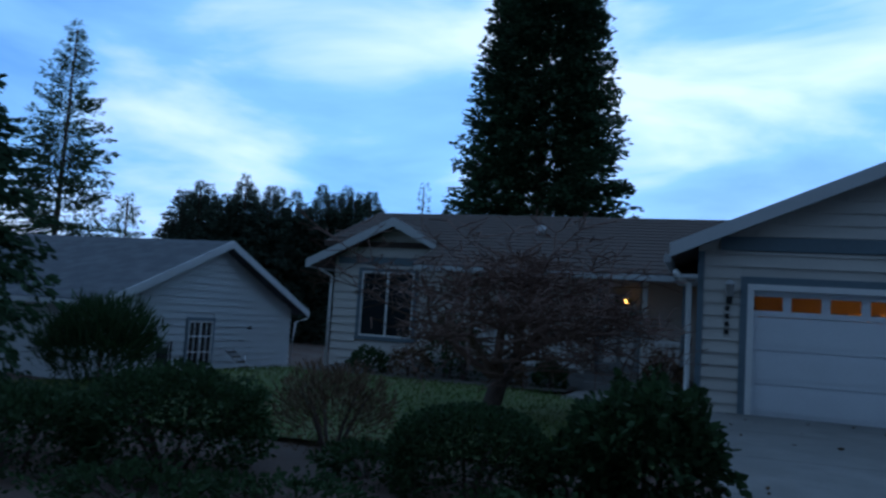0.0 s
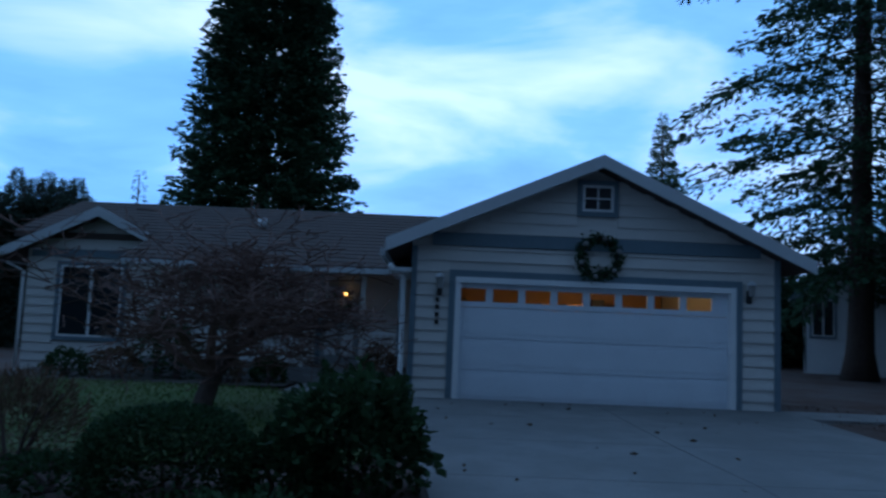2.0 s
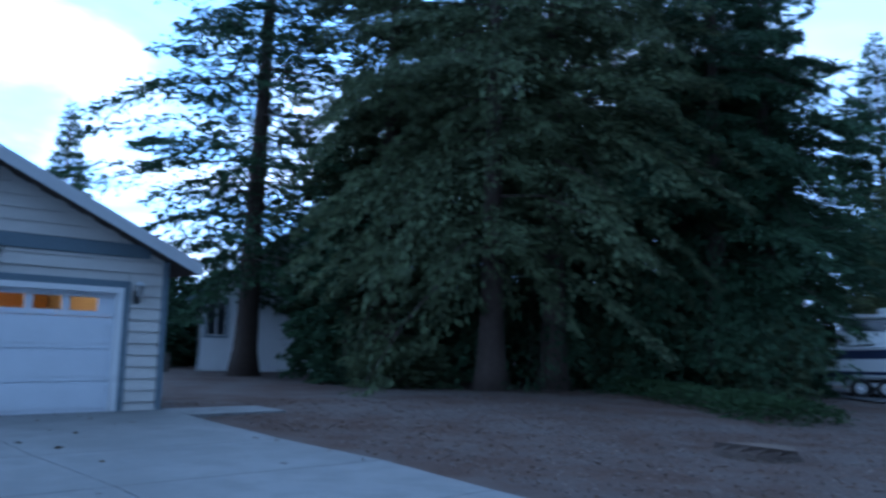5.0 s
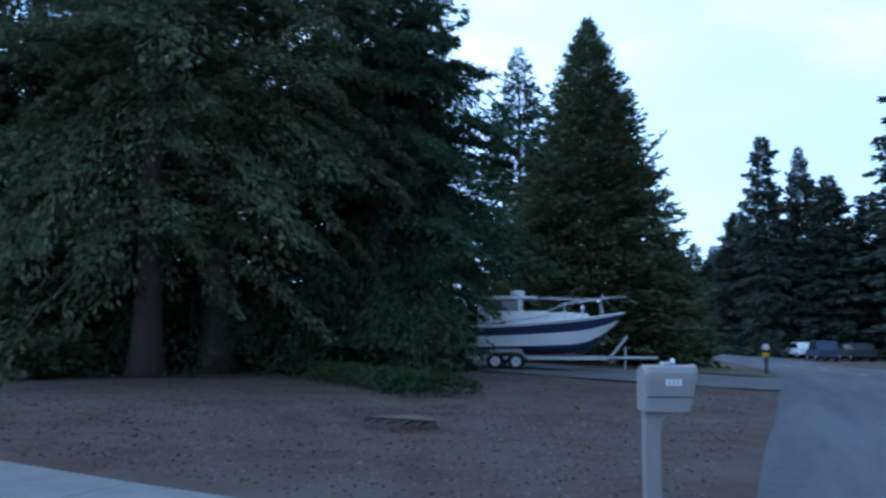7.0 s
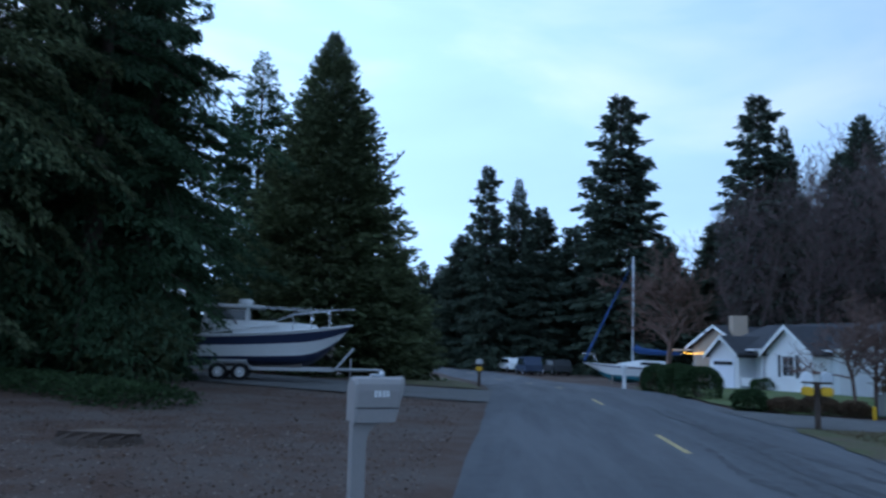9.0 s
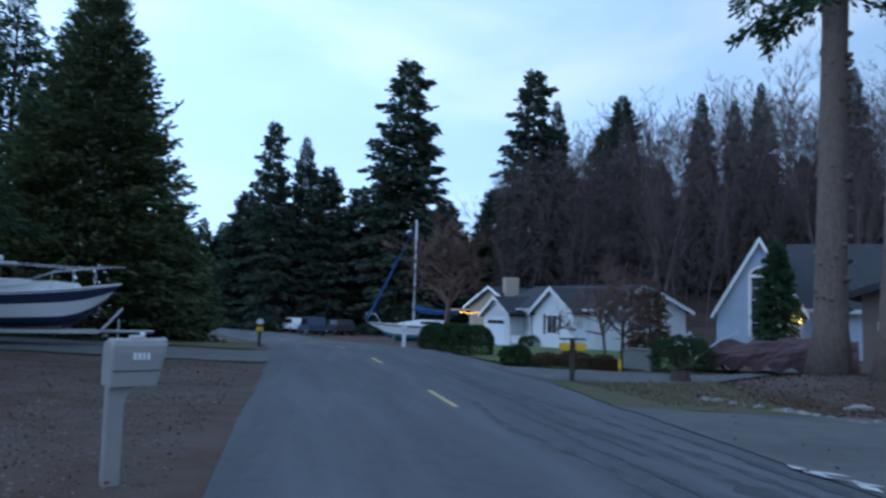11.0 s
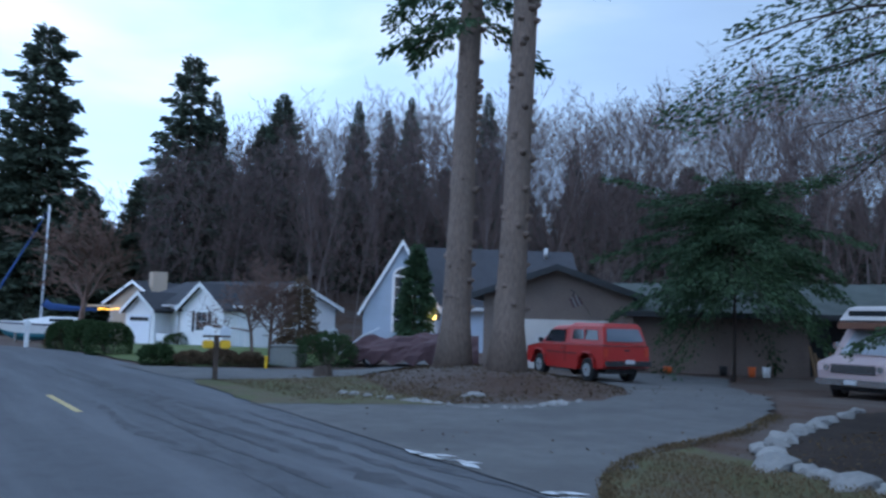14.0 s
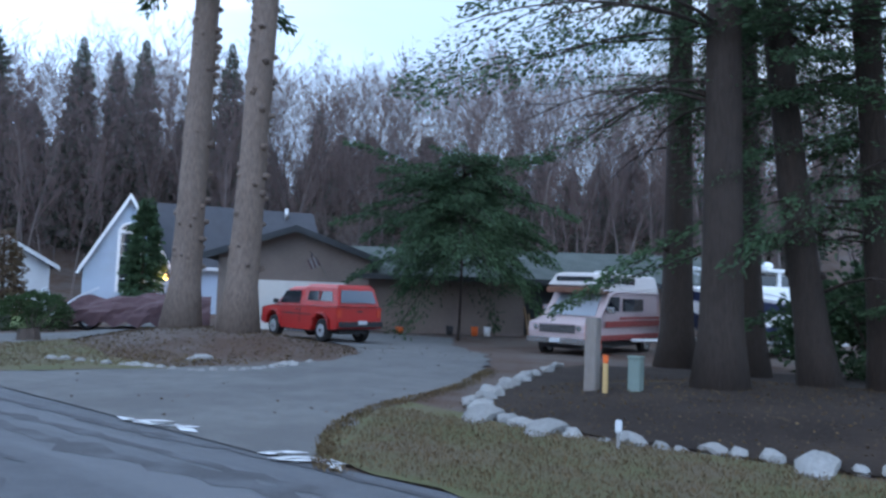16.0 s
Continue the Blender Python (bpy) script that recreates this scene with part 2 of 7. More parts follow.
def hang(ob, parent):
    """Under its parent; the parts of a thing in SITE are drawn in the place's own axes."""
    ob.parent = parent
    if parent and parent.name in SITE:
        ob.matrix_parent_inverse = parent.matrix_basis.inverted()


def site_thing(name, label, category, m, group="", kind=""):
    ob = thing(name, label, category, m, group, kind)
    SITE.add(ob.name)
    return ob


def part(name, bm, material, parent=None, label="", smooth=False):
    """Links a bmesh as one mesh object under a thing or a part, in the parent's own axes."""
    me = bpy.data.meshes.new(name)
    bm.normal_update()
    bm.to_mesh(me)
    bm.free()
    me.materials.append(material)
    if smooth:
        me.shade_smooth()
    ob = new(name, me)
    hang(ob, parent)
    return tagged(ob, label)


def piece(name, mesh, parent, m):
    """One of many alike pieces on shared mesh data."""
    ob = new(name, mesh)
    ob.parent, ob.matrix_basis = parent, m
    return ob


def mesh_of(name, bm, material):
    me = bpy.data.meshes.new(name)
    bm.normal_update()
    bm.to_mesh(me)
    bm.free()
    me.materials.append(material)
    return me


def thing(name, label, category, m=None, group="", kind=""):
    ob = new(name)
    ob.empty_display_size = 0.2
    ob.matrix_basis = m or Matrix()
    return tagged(ob, label, category, group, kind)


def raw(name, verts, faces, material, parent=None, label="", smooth=False):
    me = bpy.data.meshes.new(name)
    me.from_pydata([tuple(v) for v in verts] if not isinstance(verts, np.ndarray) else verts.tolist(), [], faces if isinstance(faces, list) else faces.tolist())
    me.materials.append(material)
    if smooth:
        me.shade_smooth()
    ob = new(name, me)
    hang(ob, parent)
    return tagged(ob, label)


def box(x0, x1, y0, y1, z0, z1, bevel=0.0, bm=None, m=None):
    bm = bm or bmesh.new()
    made = bmesh.ops.create_cube(bm, size=1.0, matrix=Matrix.LocRotScale(((x0 + x1) / 2, (y0 + y1) / 2, (z0 + z1) / 2), None, (x1 - x0, y1 - y0, z1 - z0)))["verts"]
    if bevel:
        edges = list({e for v in made for e in v.link_edges})
        made = bmesh.ops.bevel(bm, geom=edges, offset=bevel, segments=2, affect="EDGES")["verts"]
    if m is not None:
        bmesh.ops.transform(bm, matrix=m, verts=made)
    return bm


def tube(points, radii, sides=8, bm=None, caps=True):
    """A round bar through points, with a radius at each."""
    bm = bm or bmesh.new()
    points = [Vector(p) for p in points]
    rings = []
    for i, p in enumerate(points):
        d = (points[min(i + 1, len(points) - 1)] - points[max(i - 1, 0)]).normalized()
        a = d.orthogonal().normalized() if abs(d.z) < 0.99 else Vector((1, 0, 0))
        if abs(d.z) >= 0.99:
            a = (a - d * a.dot(d)).normalized()
        b = d.cross(a)
        r = radii[i] if hasattr(radii, "__len__") else radii
        rings.append([bm.verts.new(p + (a * math.cos(2 * math.pi * k / sides) + b * math.sin(2 * math.pi * k / sides)) * r) for k in range(sides)])
    for r0, r1 in zip(rings, rings[1:]):
        for k in range(sides):
            bm.faces.new((r0[k], r0[(k + 1) % sides], r1[(k + 1) % sides], r1[k]))
    if caps:
        bm.faces.new(rings[0][::-1])
        bm.faces.new(rings[-1])
    return bm


def prism(outline, y0, y1, bm=None, axis="y"):
    """A closed outline of (a, b) pushed from y0 to y1. axis y: points are (x, z); x: (y, z); z: (x, y)."""
    bm = bm or bmesh.new()
    put = {"y": lambda a, b, c: (a, c, b), "x": lambda a, b, c: (c, a, b), "z": lambda a, b, c: (a, b, c)}[axis]
    v0 = [bm.verts.new(put(a, b, y0)) for a, b in outline]
    v1 = [bm.verts.new(put(a, b, y1)) for a, b in outline]
    n = len(outline)
    bm.faces.new(v0)
    bm.faces.new(v1[::-1])
    for k in range(n):
        bm.faces.new((v0[k], v1[k], v1[(k + 1) % n], v0[(k + 1) % n]))
    bmesh.ops.recalc_face_normals(bm, faces=bm.faces)
    return bm


def loft(sections, bm=None, cap=True):
    """A skin over closed sections of equally many points."""
    bm = bm or bmesh.new()
    rows = [[bm.verts.new(p) for p in s] for s in sections]
    n = len(rows[0])
    for a, b in zip(rows, rows[1:]):
        for k in range(n):
            bm.faces.new((a[k], a[(k + 1) % n], b[(k + 1) % n], b[k]))
    if cap:
        bm.faces.new(rows[0][::-1])
        bm.faces.new(rows[-1])
    bmesh.ops.recalc_face_normals(bm, faces=bm.faces)
    return bm


def ease(a, b, x):
    u = min(max((x - a) / (b - a), 0.0), 1.0)
    return u * u * (3 - 2 * u)


def gz(x, y):
    """Height of the ground."""
    z = 0.30 * min(max((y - 0.8) / 13.0, 0.0), 1.0)
    z -= 0.75 * ease(-8.0, -13.5, x) * ease(6.0, 15.0, y)
    z -= 0.62 * min(max((x - 34) / 26, 0.0), 1.0)
    z -= 0.22 * ease(-15.0, -23.0, y)
    far = math.hypot(x, y)
    if far > 62:
        z += 17.0 * ease(68, 145, far) * ease(102, 113, math.degrees(math.atan2(x, y)) % 360) * ease(215, 195, math.degrees(math.atan2(x, y)) % 360)
    z += 0.42 * math.exp(-(((x - 16.4) / 2.9) ** 2 + ((y + 12.9) / 2.3) ** 2) ** 1.5)
    z += 0.30 * math.exp(-(((x - 2.3) / 3.4) ** 2 + ((y + 12.2) / 2.9) ** 2) ** 2)
    return z


def sheet(name, left, right, material, lift, across=8, parent=None, label="", category="", kind="structure", rough=0.0):
    """A strip of ground between two lines of equally many points, lying on the ground."""
    verts, faces = [], []
    for i, (a, b) in enumerate(zip(left, right)):
        for k in range(across + 1):
            u = k / across
            x, y = a[0] + (b[0] - a[0]) * u, a[1] + (b[1] - a[1]) * u
            if rough and (k in (0, across)):
                x += rough * noise.noise(Vector((x * 1.3, y * 1.3, 3.1)))
                y += rough * noise.noise(Vector((x * 1.3, y * 1.3, 9.7)))
            verts.append((x, y, gz(x, y) + lift))
    w = across + 1
    for i in range(len(left) - 1):
        for k in range(across):
            faces.append((i * w + k, i * w + k + 1, (i + 1) * w + k + 1, (i + 1) * w + k))
    ob = raw(name, verts, faces, material, parent, label)
    bm = bmesh.new()
    bm.from_mesh(ob.data)
    bmesh.ops.recalc_face_normals(bm, faces=bm.faces)
    if sum(f.normal.z for f in bm.faces) < 0:
        bmesh.ops.reverse_faces(bm, faces=bm.faces)
    bm.to_mesh(ob.data)
    bm.free()
    return tagged(ob, "", category, "", kind)


def line(a, b, n):
    return [(a[0] + (b[0] - a[0]) * i / n, a[1] + (b[1] - a[1]) * i / n) for i in range(n + 1)]


def smooth_line(pts, per=6):
    out = []
    for i in range(len(pts) - 1):
        p0, p1, p2, p3 = (np.array(pts[max(min(j, len(pts) - 1), 0)], float) for j in (i - 1, i, i + 1, i + 2))
        for k in range(per):
            t = k / per
            out.append(tuple(0.5 * (2 * p1 + (p2 - p0) * t + (2 * p0 - 5 * p1 + 4 * p2 - p3) * t * t + (3 * p1 - p0 - 3 * p2 + p3) * t ** 3)))
    return out + [tuple(pts[-1])]

# ---- ground, road, drives ----
def ground_sheet():
    ax = np.unique(np.concatenate([np.linspace(-30, 75, 211), np.geomspace(75, 1500, 22), -np.geomspace(30, 1500, 24)]))
    ay = np.unique(np.concatenate([np.linspace(-40, 40, 161), np.geomspace(40, 1500, 22), -np.geomspace(40, 1500, 22)]))
    verts = []
    for y in ay:
        for x in ax:
            on_road = -7.2 < y < 1.2 or abs(y) > 45
            verts.append((x, y, gz(x, y) + (0 if on_road else 0.035 * noise.noise(Vector((x * 0.7, y * 0.7, 0))))))
    w = len(ax)
    faces = [(j * w + i, j * w + i + 1, (j + 1) * w + i + 1, (j + 1) * w + i) for j in range(len(ay) - 1) for i in range(w - 1)]
    return tagged(raw("ground", verts, faces, M_DUFF, None, "brown ground of needle litter and bare earth", True), "", "ground", "", "structure")


ground_sheet()
ROAD = smooth_line([(-90, -2.9), (-40, -2.9), (-10, -2.9), (10, -2.9), (25, -2.9), (36, -2.5), (50, -1.2), (65, 1.6), (80, 5.5), (100, 12), (125, 22)], 8)


def beside(points, off):
    out = []
    for i, p in enumerate(points):
        a, b = points[max(i - 1, 0)], points[min(i + 1, len(points) - 1)]
        d = Vector((b[0] - a[0], b[1] - a[1])).normalized()
        out.append((p[0] - d.y * off, p[1] + d.x * off))
    return out


RIGHT = [(x, y if x > 24 else float(np.interp(x, (-90, 6.3, 8.7, 12.9, 21.0, 24.0), (-5.45, -5.45, -5.75, -6.15, -6.6, y)))) for x, y in beside(ROAD, -3.75)]
sheet("road", beside(ROAD, 3.5), RIGHT, M_ASPHALT, 0.03, 10, None, "worn grey asphalt street without kerbs", "road", rough=0.10)

# ---- trees ----
def sprays(rng, base, way, size, width, fan=1):
    """Leafy sprays as narrow kites: arrays of bases, directions and lengths."""
    n = len(base)
    side = np.cross(way, rng.normal(size=(n, 3)))
    side /= np.linalg.norm(side, axis=1)[:, None] + 1e-9
    vs, fs = [], []
    for k in range(fan):
        d = way + (side * (k - (fan - 1) / 2) * 0.8 if fan > 1 else 0)
        tip = base + d * size[:, None]
        mid = base + d * (size * 0.55)[:, None]
        off = np.cross(d, np.cross(side, d)) if fan == 1 else np.cross(d, rng.normal(size=(n, 3)))
        off /= np.linalg.norm(off, axis=1)[:, None] + 1e-9
        w = (size * width)[:, None] * off
        vs.append(np.stack([base, mid + w, tip, mid - w], 1).reshape(-1, 3))
        i = np.arange(n)[:, None] * 4 + 4 * n * k
        fs.append(np.concatenate([i, i + 1, i + 2, i + 3], 1))
    return np.concatenate(vs), np.concatenate(fs)


def conifer_crown(seed, height, radius, low, count, per, size, shape, rise=(20, -12), droop=0.25, hang=0.3, width=0.16, fan=1, ragged=0.35, sway=7):
    """Points of a conifer's crown. shape: how the reach of its boughs goes with height, as a function of 0 (foot) to 1 (tip)."""
    rng = np.random.default_rng(seed)
    u = np.sort(rng.random(count)) ** 0.9
    z = low + (height - low) * u
    reach = radius * np.array([shape(v) for v in u]) * (1 - ragged + 2 * ragged * rng.random(count) ** 1.3) + 0.15
    turn = np.arange(count) * 2.39996 + rng.normal(0, 0.5, count)
    lift = np.radians(rise[1] + (rise[0] - rise[1]) * u + rng.normal(0, sway, count))
    steps = np.maximum(4, (per * (reach / max(radius, 0.1)) ** 0.8).astype(int))
    idx = np.repeat(np.arange(count), steps)
    s = 0.12 + 0.88 * rng.random(len(idx)) ** 0.75
    q = rng.normal(0, 0.5, len(idx)).clip(-1, 1)
    fan_out = 0.34 * reach[idx] * (1.04 - s) ** 0.6 * np.minimum(s / 0.25, 1)
    r = reach[idx] * s + np.abs(q) * fan_out * 0.45
    side = q * fan_out
    zz = z[idx] + r * np.tan(lift[idx]) - droop * reach[idx] * s ** 2 * (1 - 0.6 * u[idx]) - (0.12 + hang * 0.35) * np.abs(side) - hang * 0.22 * rng.random(len(idx))
    co, si = np.cos(turn[idx]), np.sin(turn[idx])
    base = np.stack([co * r - si * side, si * r + co * side, zz], 1) + rng.normal(size=(len(idx), 3)) * 0.05
    q2 = q * 1.5 + rng.normal(0, 0.25, len(idx))
    way = np.stack([co - si * q2, si + co * q2, np.tan(lift[idx]) - 2 * droop * s * 0.6 - 0.2 * np.abs(q2)], 1)
    way /= np.linalg.norm(way, axis=1)[:, None]
    way = way + rng.normal(size=(len(idx), 3)) * 0.22
    way[:, 2] -= hang * rng.random(len(idx))
    way /= np.linalg.norm(way, axis=1)[:, None]
    length = size * (0.55 + 0.8 * rng.random(len(idx))) * (0.42 + 0.58 * np.minimum(reach[idx] / (0.55 * radius), 1))
    v, f = sprays(rng, base, way, length, width, fan)
    return v, f, (z, turn, lift, reach, droop, u)


def limb_mesh(info, every, thick, droop_scale=1.0, limit=80):
    """The bare wood of the boughs, thin three-sided bars."""
    z, turn, lift, reach, droop, u = info
    vs, fs = [], []
    for i in range(0, len(z), every):
        if len(fs) > limit * 12:
            break
        pts = []
        for s in (0, 0.35, 0.7, 0.95):
            r = reach[i] * s
            pts.append(Vector((math.cos(turn[i]) * r, math.sin(turn[i]) * r, z[i] + r * math.tan(lift[i]) - droop * reach[i] * s * s * (1 - 0.6 * u[i]))))
        n0 = len(vs)
        for k, p in enumerate(pts):
            w = thick * (1 - 0.27 * k) * (0.4 + 0.6 * reach[i] / max(reach))
            t = Vector((-math.sin(turn[i]), math.cos(turn[i]), 0)) * w
            vs += [p + t, p - t * 0.5 + Vector((0, 0, w)), p - t * 0.5 - Vector((0, 0, w))]
        for k in range(3):
            for j in range(3):
                a, b = n0 + 3 * k + j, n0 + 3 * k + (j + 1) % 3
                fs.append((a, b, b + 3, a + 3))
    return vs, fs


def trunk_bm(height, foot, top=0.04, lean=(0, 0), seed=0, sides=10, knots=0, flare=1.5, wob=0.05):
    rng = random.Random(seed)
    n = 14
    pts, rad = [], []
    for i in range(n + 1):
        u = i / n
        zz = height * u ** 1.25
        pts.append((lean[0] * u + wob * math.sin(3 * u + seed), lean[1] * u + wob * math.cos(2.3 * u + seed), zz - 0.25 * (i == 0)))
        rad.append((foot * (1 - u) + top * u) * (1 + (flare - 1) * math.exp(-zz / 0.45)))
    bm = tube(pts, rad, sides)
    for v in bm.verts:
        v.co += Vector((v.co.x, v.co.y, 0)) * 0.12 * noise.noise(Vector((v.co.x * 3, v.co.y * 3, v.co.z * 1.4 + seed)))
    for k in range(knots):
        zz = rng.uniform(1.5, height * 0.75)
        u = (zz / height) ** 0.8
        a = rng.uniform(0, 6.283)
        r = foot * (1 - u) + top * u
        c = Vector((lean[0] * u, lean[1] * u, zz))
        tube([c + Vector((math.cos(a), math.sin(a), 0)) * r * 0.7, c + Vector((math.cos(a), math.sin(a), 0.1)) * r * 1.22], [0.12, 0.05], 6, bm)
    return bm


def pointed(v):
    return (1 - v) ** 0.85 * (0.55 + 0.45 * min(v / 0.12, 1))


def columnar(v):
    return min(1.0, (1.02 - v) / 0.62) ** 0.8 * (0.78 + 0.22 * min(v / 0.2, 1))


def layered(v):
    return (0.5 + 0.5 * math.sin(v * 40) ** 2) * (1 - v) ** 0.55 * (0.6 + 0.4 * min(v / 0.15, 1))


def conifer(name, label, x, y, height, radius, seed, low=0.5, foot=0.3, count=260, per=26, size=0.4, shape=pointed, mat_leaf=None, mat_bark=None, boughs=0, lean=(0, 0), knots=0, trunk_top=0.04, wood=0.05, category="conifer tree", group="", **crown):
    t = thing(name, label, category, pose(x, y, gz(x, y)), group)
    part("trunk", trunk_bm(height * 0.97, foot, trunk_top, lean, seed, 10, knots), mat_bark or M_BARK, t, "", True)
    v, f, info = conifer_crown(seed, height, radius, low, count, per, size, shape, **crown)
    if lean != (0, 0):
        v = v + np.stack([lean[0] * v[:, 2] / height, lean[1] * v[:, 2] / height, 0 * v[:, 2]], 1)
    tagged(raw("crown", v, f, mat_leaf or M_FIR, t), kind="stuff")
    if boughs:
        bv, bf = limb_mesh(info, max(1, count // boughs), wood, limit=boughs)
        tagged(raw("bough_wood", bv, bf, mat_bark or M_BARK, t), kind="stuff")
    return t


def bare_tree_mesh(seed, height, spread, forks=4, depth=5, start=0.35, thick=0.09, up=0.5, sides=4, lens=0.72, first=None, lead=3, twist=0.16, fine=0.0):
    """Trunk and limbs of a leafless tree: two lists, for the trunk and for the branches."""
    rng = random.Random(seed)
    trunk, twigs = ([], []), ([], [])

    def bar(store, a, b, ra, rb, n):
        vs, fs = store
        d = (b - a).normalized()
        p = d.orthogonal().normalized()
        q = d.cross(p)
        i0 = len(vs)
        for c, r in ((a, max(ra, fine)), (b, max(rb, fine))):
            for k in range(n):
                vs.append(c + (p * math.cos(6.2832 * k / n) + q * math.sin(6.2832 * k / n)) * r)
        for k in range(n):
            fs.append((i0 + k, i0 + (k + 1) % n, i0 + n + (k + 1) % n, i0 + n + k))

    def grow(a, d, length, r, level):
        segs = lead if level == 0 else 3 if level < 3 else 2
        for s in range(segs):
            d = (d + Vector((rng.gauss(0, twist if level else twist * 0.4), rng.gauss(0, twist if level else twist * 0.4), rng.gauss(0, 0.10) + 0.04 * up))).normalized()
            b = a + d * length / segs
            r1 = r * (0.86 if level else 0.92)
            bar(twigs if level else trunk, a, b, r, r1, sides if level < 3 else 3)
            a, r = b, r1
            if level < depth and (level > 0 or s >= segs * start):
                for _ in range(rng.choice((1, 2)) if level else forks):
                    w = Vector((rng.gauss(0, 1), rng.gauss(0, 1), rng.gauss(0, 0.5))).normalized()
                    nd = (d * (0.55 + up * 0.4) + w * spread + Vector((0, 0, up * 0.35))).normalized()
                    grow(a, nd, length * lens * rng.uniform(0.6, 1.0), r * (0.56 if level else 0.42 if lead > 5 else 0.6), level + 1)

    grow(Vector((0, 0, -0.15)), first or Vector((0, 0, 1)), height, thick, 0)
    return trunk, twigs


def bare_tree(name, label, x, y, seed, mats, scale=1.0, category="bare tree", group="", fit=None, **kw):
    t = thing(name, label, category, pose(x, y, gz(x, y), 0, 0, seed * 47 % 360) @ Matrix.Diagonal((scale, scale, scale, 1)), group)
    tr, tw = bare_tree_mesh(seed, **kw)
    if fit:
        top = float(np.percentile([v.z for v in tw[0]], 98))
        reach = float(np.percentile([math.hypot(v.x, v.y) for v in tw[0]], 96))
        for v in tr[0] + tw[0]:
            v.x, v.y, v.z = v.x * fit[0] / reach, v.y * fit[0] / reach, v.z * fit[1] / top
    raw("trunk", tr[0], tr[1], mats[0], t, "", True)
    tagged(raw("twig_crown", tw[0], tw[1], mats[1], t), kind="stuff")
    return t


def shrub(name, label, x, y, rx, ry, h, seed, n=2600, leaf=0.06, material=None, category="shrub", group="", boxy=2.0, stems=True, inner=0.75, up=0.0, width=0.3, uneven=0.10):
    """A dense shrub: a cloud of small leaves thickest near an uneven round or clipped outline, over a few stems."""
    rng = np.random.default_rng(seed)
    t = thing(name, label, category, pose(x, y, gz(x, y)), group)
    d = rng.normal(size=(n, 3))
    d /= np.linalg.norm(d, axis=1)[:, None]
    d[:, 2] = np.abs(d[:, 2]) * np.where(rng.random(n) < 0.8, 1, -0.55)
    k = (np.abs(d) ** boxy).sum(1) ** (-1 / boxy)
    bumps = np.array([noise.noise(Vector(q) * 2.6 + Vector((seed, 0, 0))) + 0.5 * noise.noise(Vector(q) * 7 + Vector((0, seed, 0))) for q in d.tolist()])
    s = k * (inner + (1.03 - inner) * rng.random(n) ** 0.5) * (1 + uneven * bumps * 2)
    p = d * s[:, None] * np.array([rx, ry, h * 0.62]) + np.array([0, 0, h * 0.40])
    p[:, 2] = np.maximum(p[:, 2], 0.02)
    way = d + rng.normal(size=(n, 3)) * 0.6
    way[:, 2] += up
    way /= np.linalg.norm(way, axis=1)[:, None]
    v, f = sprays(rng, p, way, leaf * (0.6 + 0.8 * rng.random(n)), width)
    tagged(raw("foliage", v, f, material or M_BOX, t), kind="stuff")
    if stems:
        for i in range(6):
            a = rng.random() * 6.283
            part("stem", tube([(0.05 * math.cos(a), 0.05 * math.sin(a), -0.1), (rx * 0.35 * math.cos(a), ry * 0.35 * math.sin(a), h * 0.35), (rx * 0.7 * math.cos(a), ry * 0.7 * math.sin(a), h * 0.75)], [0.025, 0.018, 0.008], 5), M_TWIG, t)
    return t

# ---- trees of the house side ----
def az(deg, d):
    """A place at a bearing (clockwise from +y) and distance from the turning point."""
    return d * math.sin(radians(deg)), d * math.cos(radians(deg))


conifer("conifer", "tall dark fir with ragged sides behind the house", *az(-12.25, 36), 24.0, 4.2, 3, 2.0, 0.45, 2500, 74, 0.28, lambda v: (1 - v) ** 0.72, boughs=60, rise=(40, 12), droop=0.15, width=0.2, ragged=0.16)
conifer("conifer", "thin young spruce with open crown beside the neighbouring house", *az(-45.2, 40), 14.6, 2.7, 5, 1.0, 0.2, 640, 56, 0.22, pointed, boughs=90, rise=(30, 5), ragged=0.5, width=0.2)
conifer("conifer", "small spruce top beyond the neighbouring house", *az(-41.0, 44), 7.4, 1.8, 6, 0.4, 0.15, 200, 40, 0.25, pointed)
conifer("conifer", "thin young conifer beyond the roof", *az(-20.6, 48), 10.2, 1.1, 8, 0.4, 0.12, 130, 30, 0.25, pointed)
conifer("conifer", "dark fir far behind the garage", *az(16.2, 46), 13.9, 2.0, 7, 1.0, 0.25, 420, 60, 0.26, pointed, width=0.2, ragged=0.2)
conifer("pine_tree", "tall open pine with bare trunk and layered boughs", 15.0, 27.6, 27.0, 6.6, 11, 3.6, 0.47, 420, 230, 0.28, layered, boughs=150, rise=(32, -12), droop=0.22, ragged=0.5, trunk_top=0.1, lean=(0.5, 0.2), width=0.2)
hedge_rng = random.Random(4)
for i in range(24):
    a = -37.6 + i * 0.6
    conifer("conifer", "dark conifer in a row behind the houses", *az(a, 50 + hedge_rng.uniform(-3, 3)), hedge_rng.uniform(8.3, 9.9) + 0.6 * (i > 15), 2.6, 400 + i, 0.3, 0.2, 620, 52, 0.26, lambda v: (1 - v) ** 0.9, mat_leaf=M_FIR_HAZED, width=0.2, group="row of conifers behind the houses")
conifer("conifer", "dark conifer beside the neighbouring drive", -12.4, 9.6, 6.0, 1.7, 55, 0.3, 0.2, 420, 60, 0.2, columnar, width=0.2)
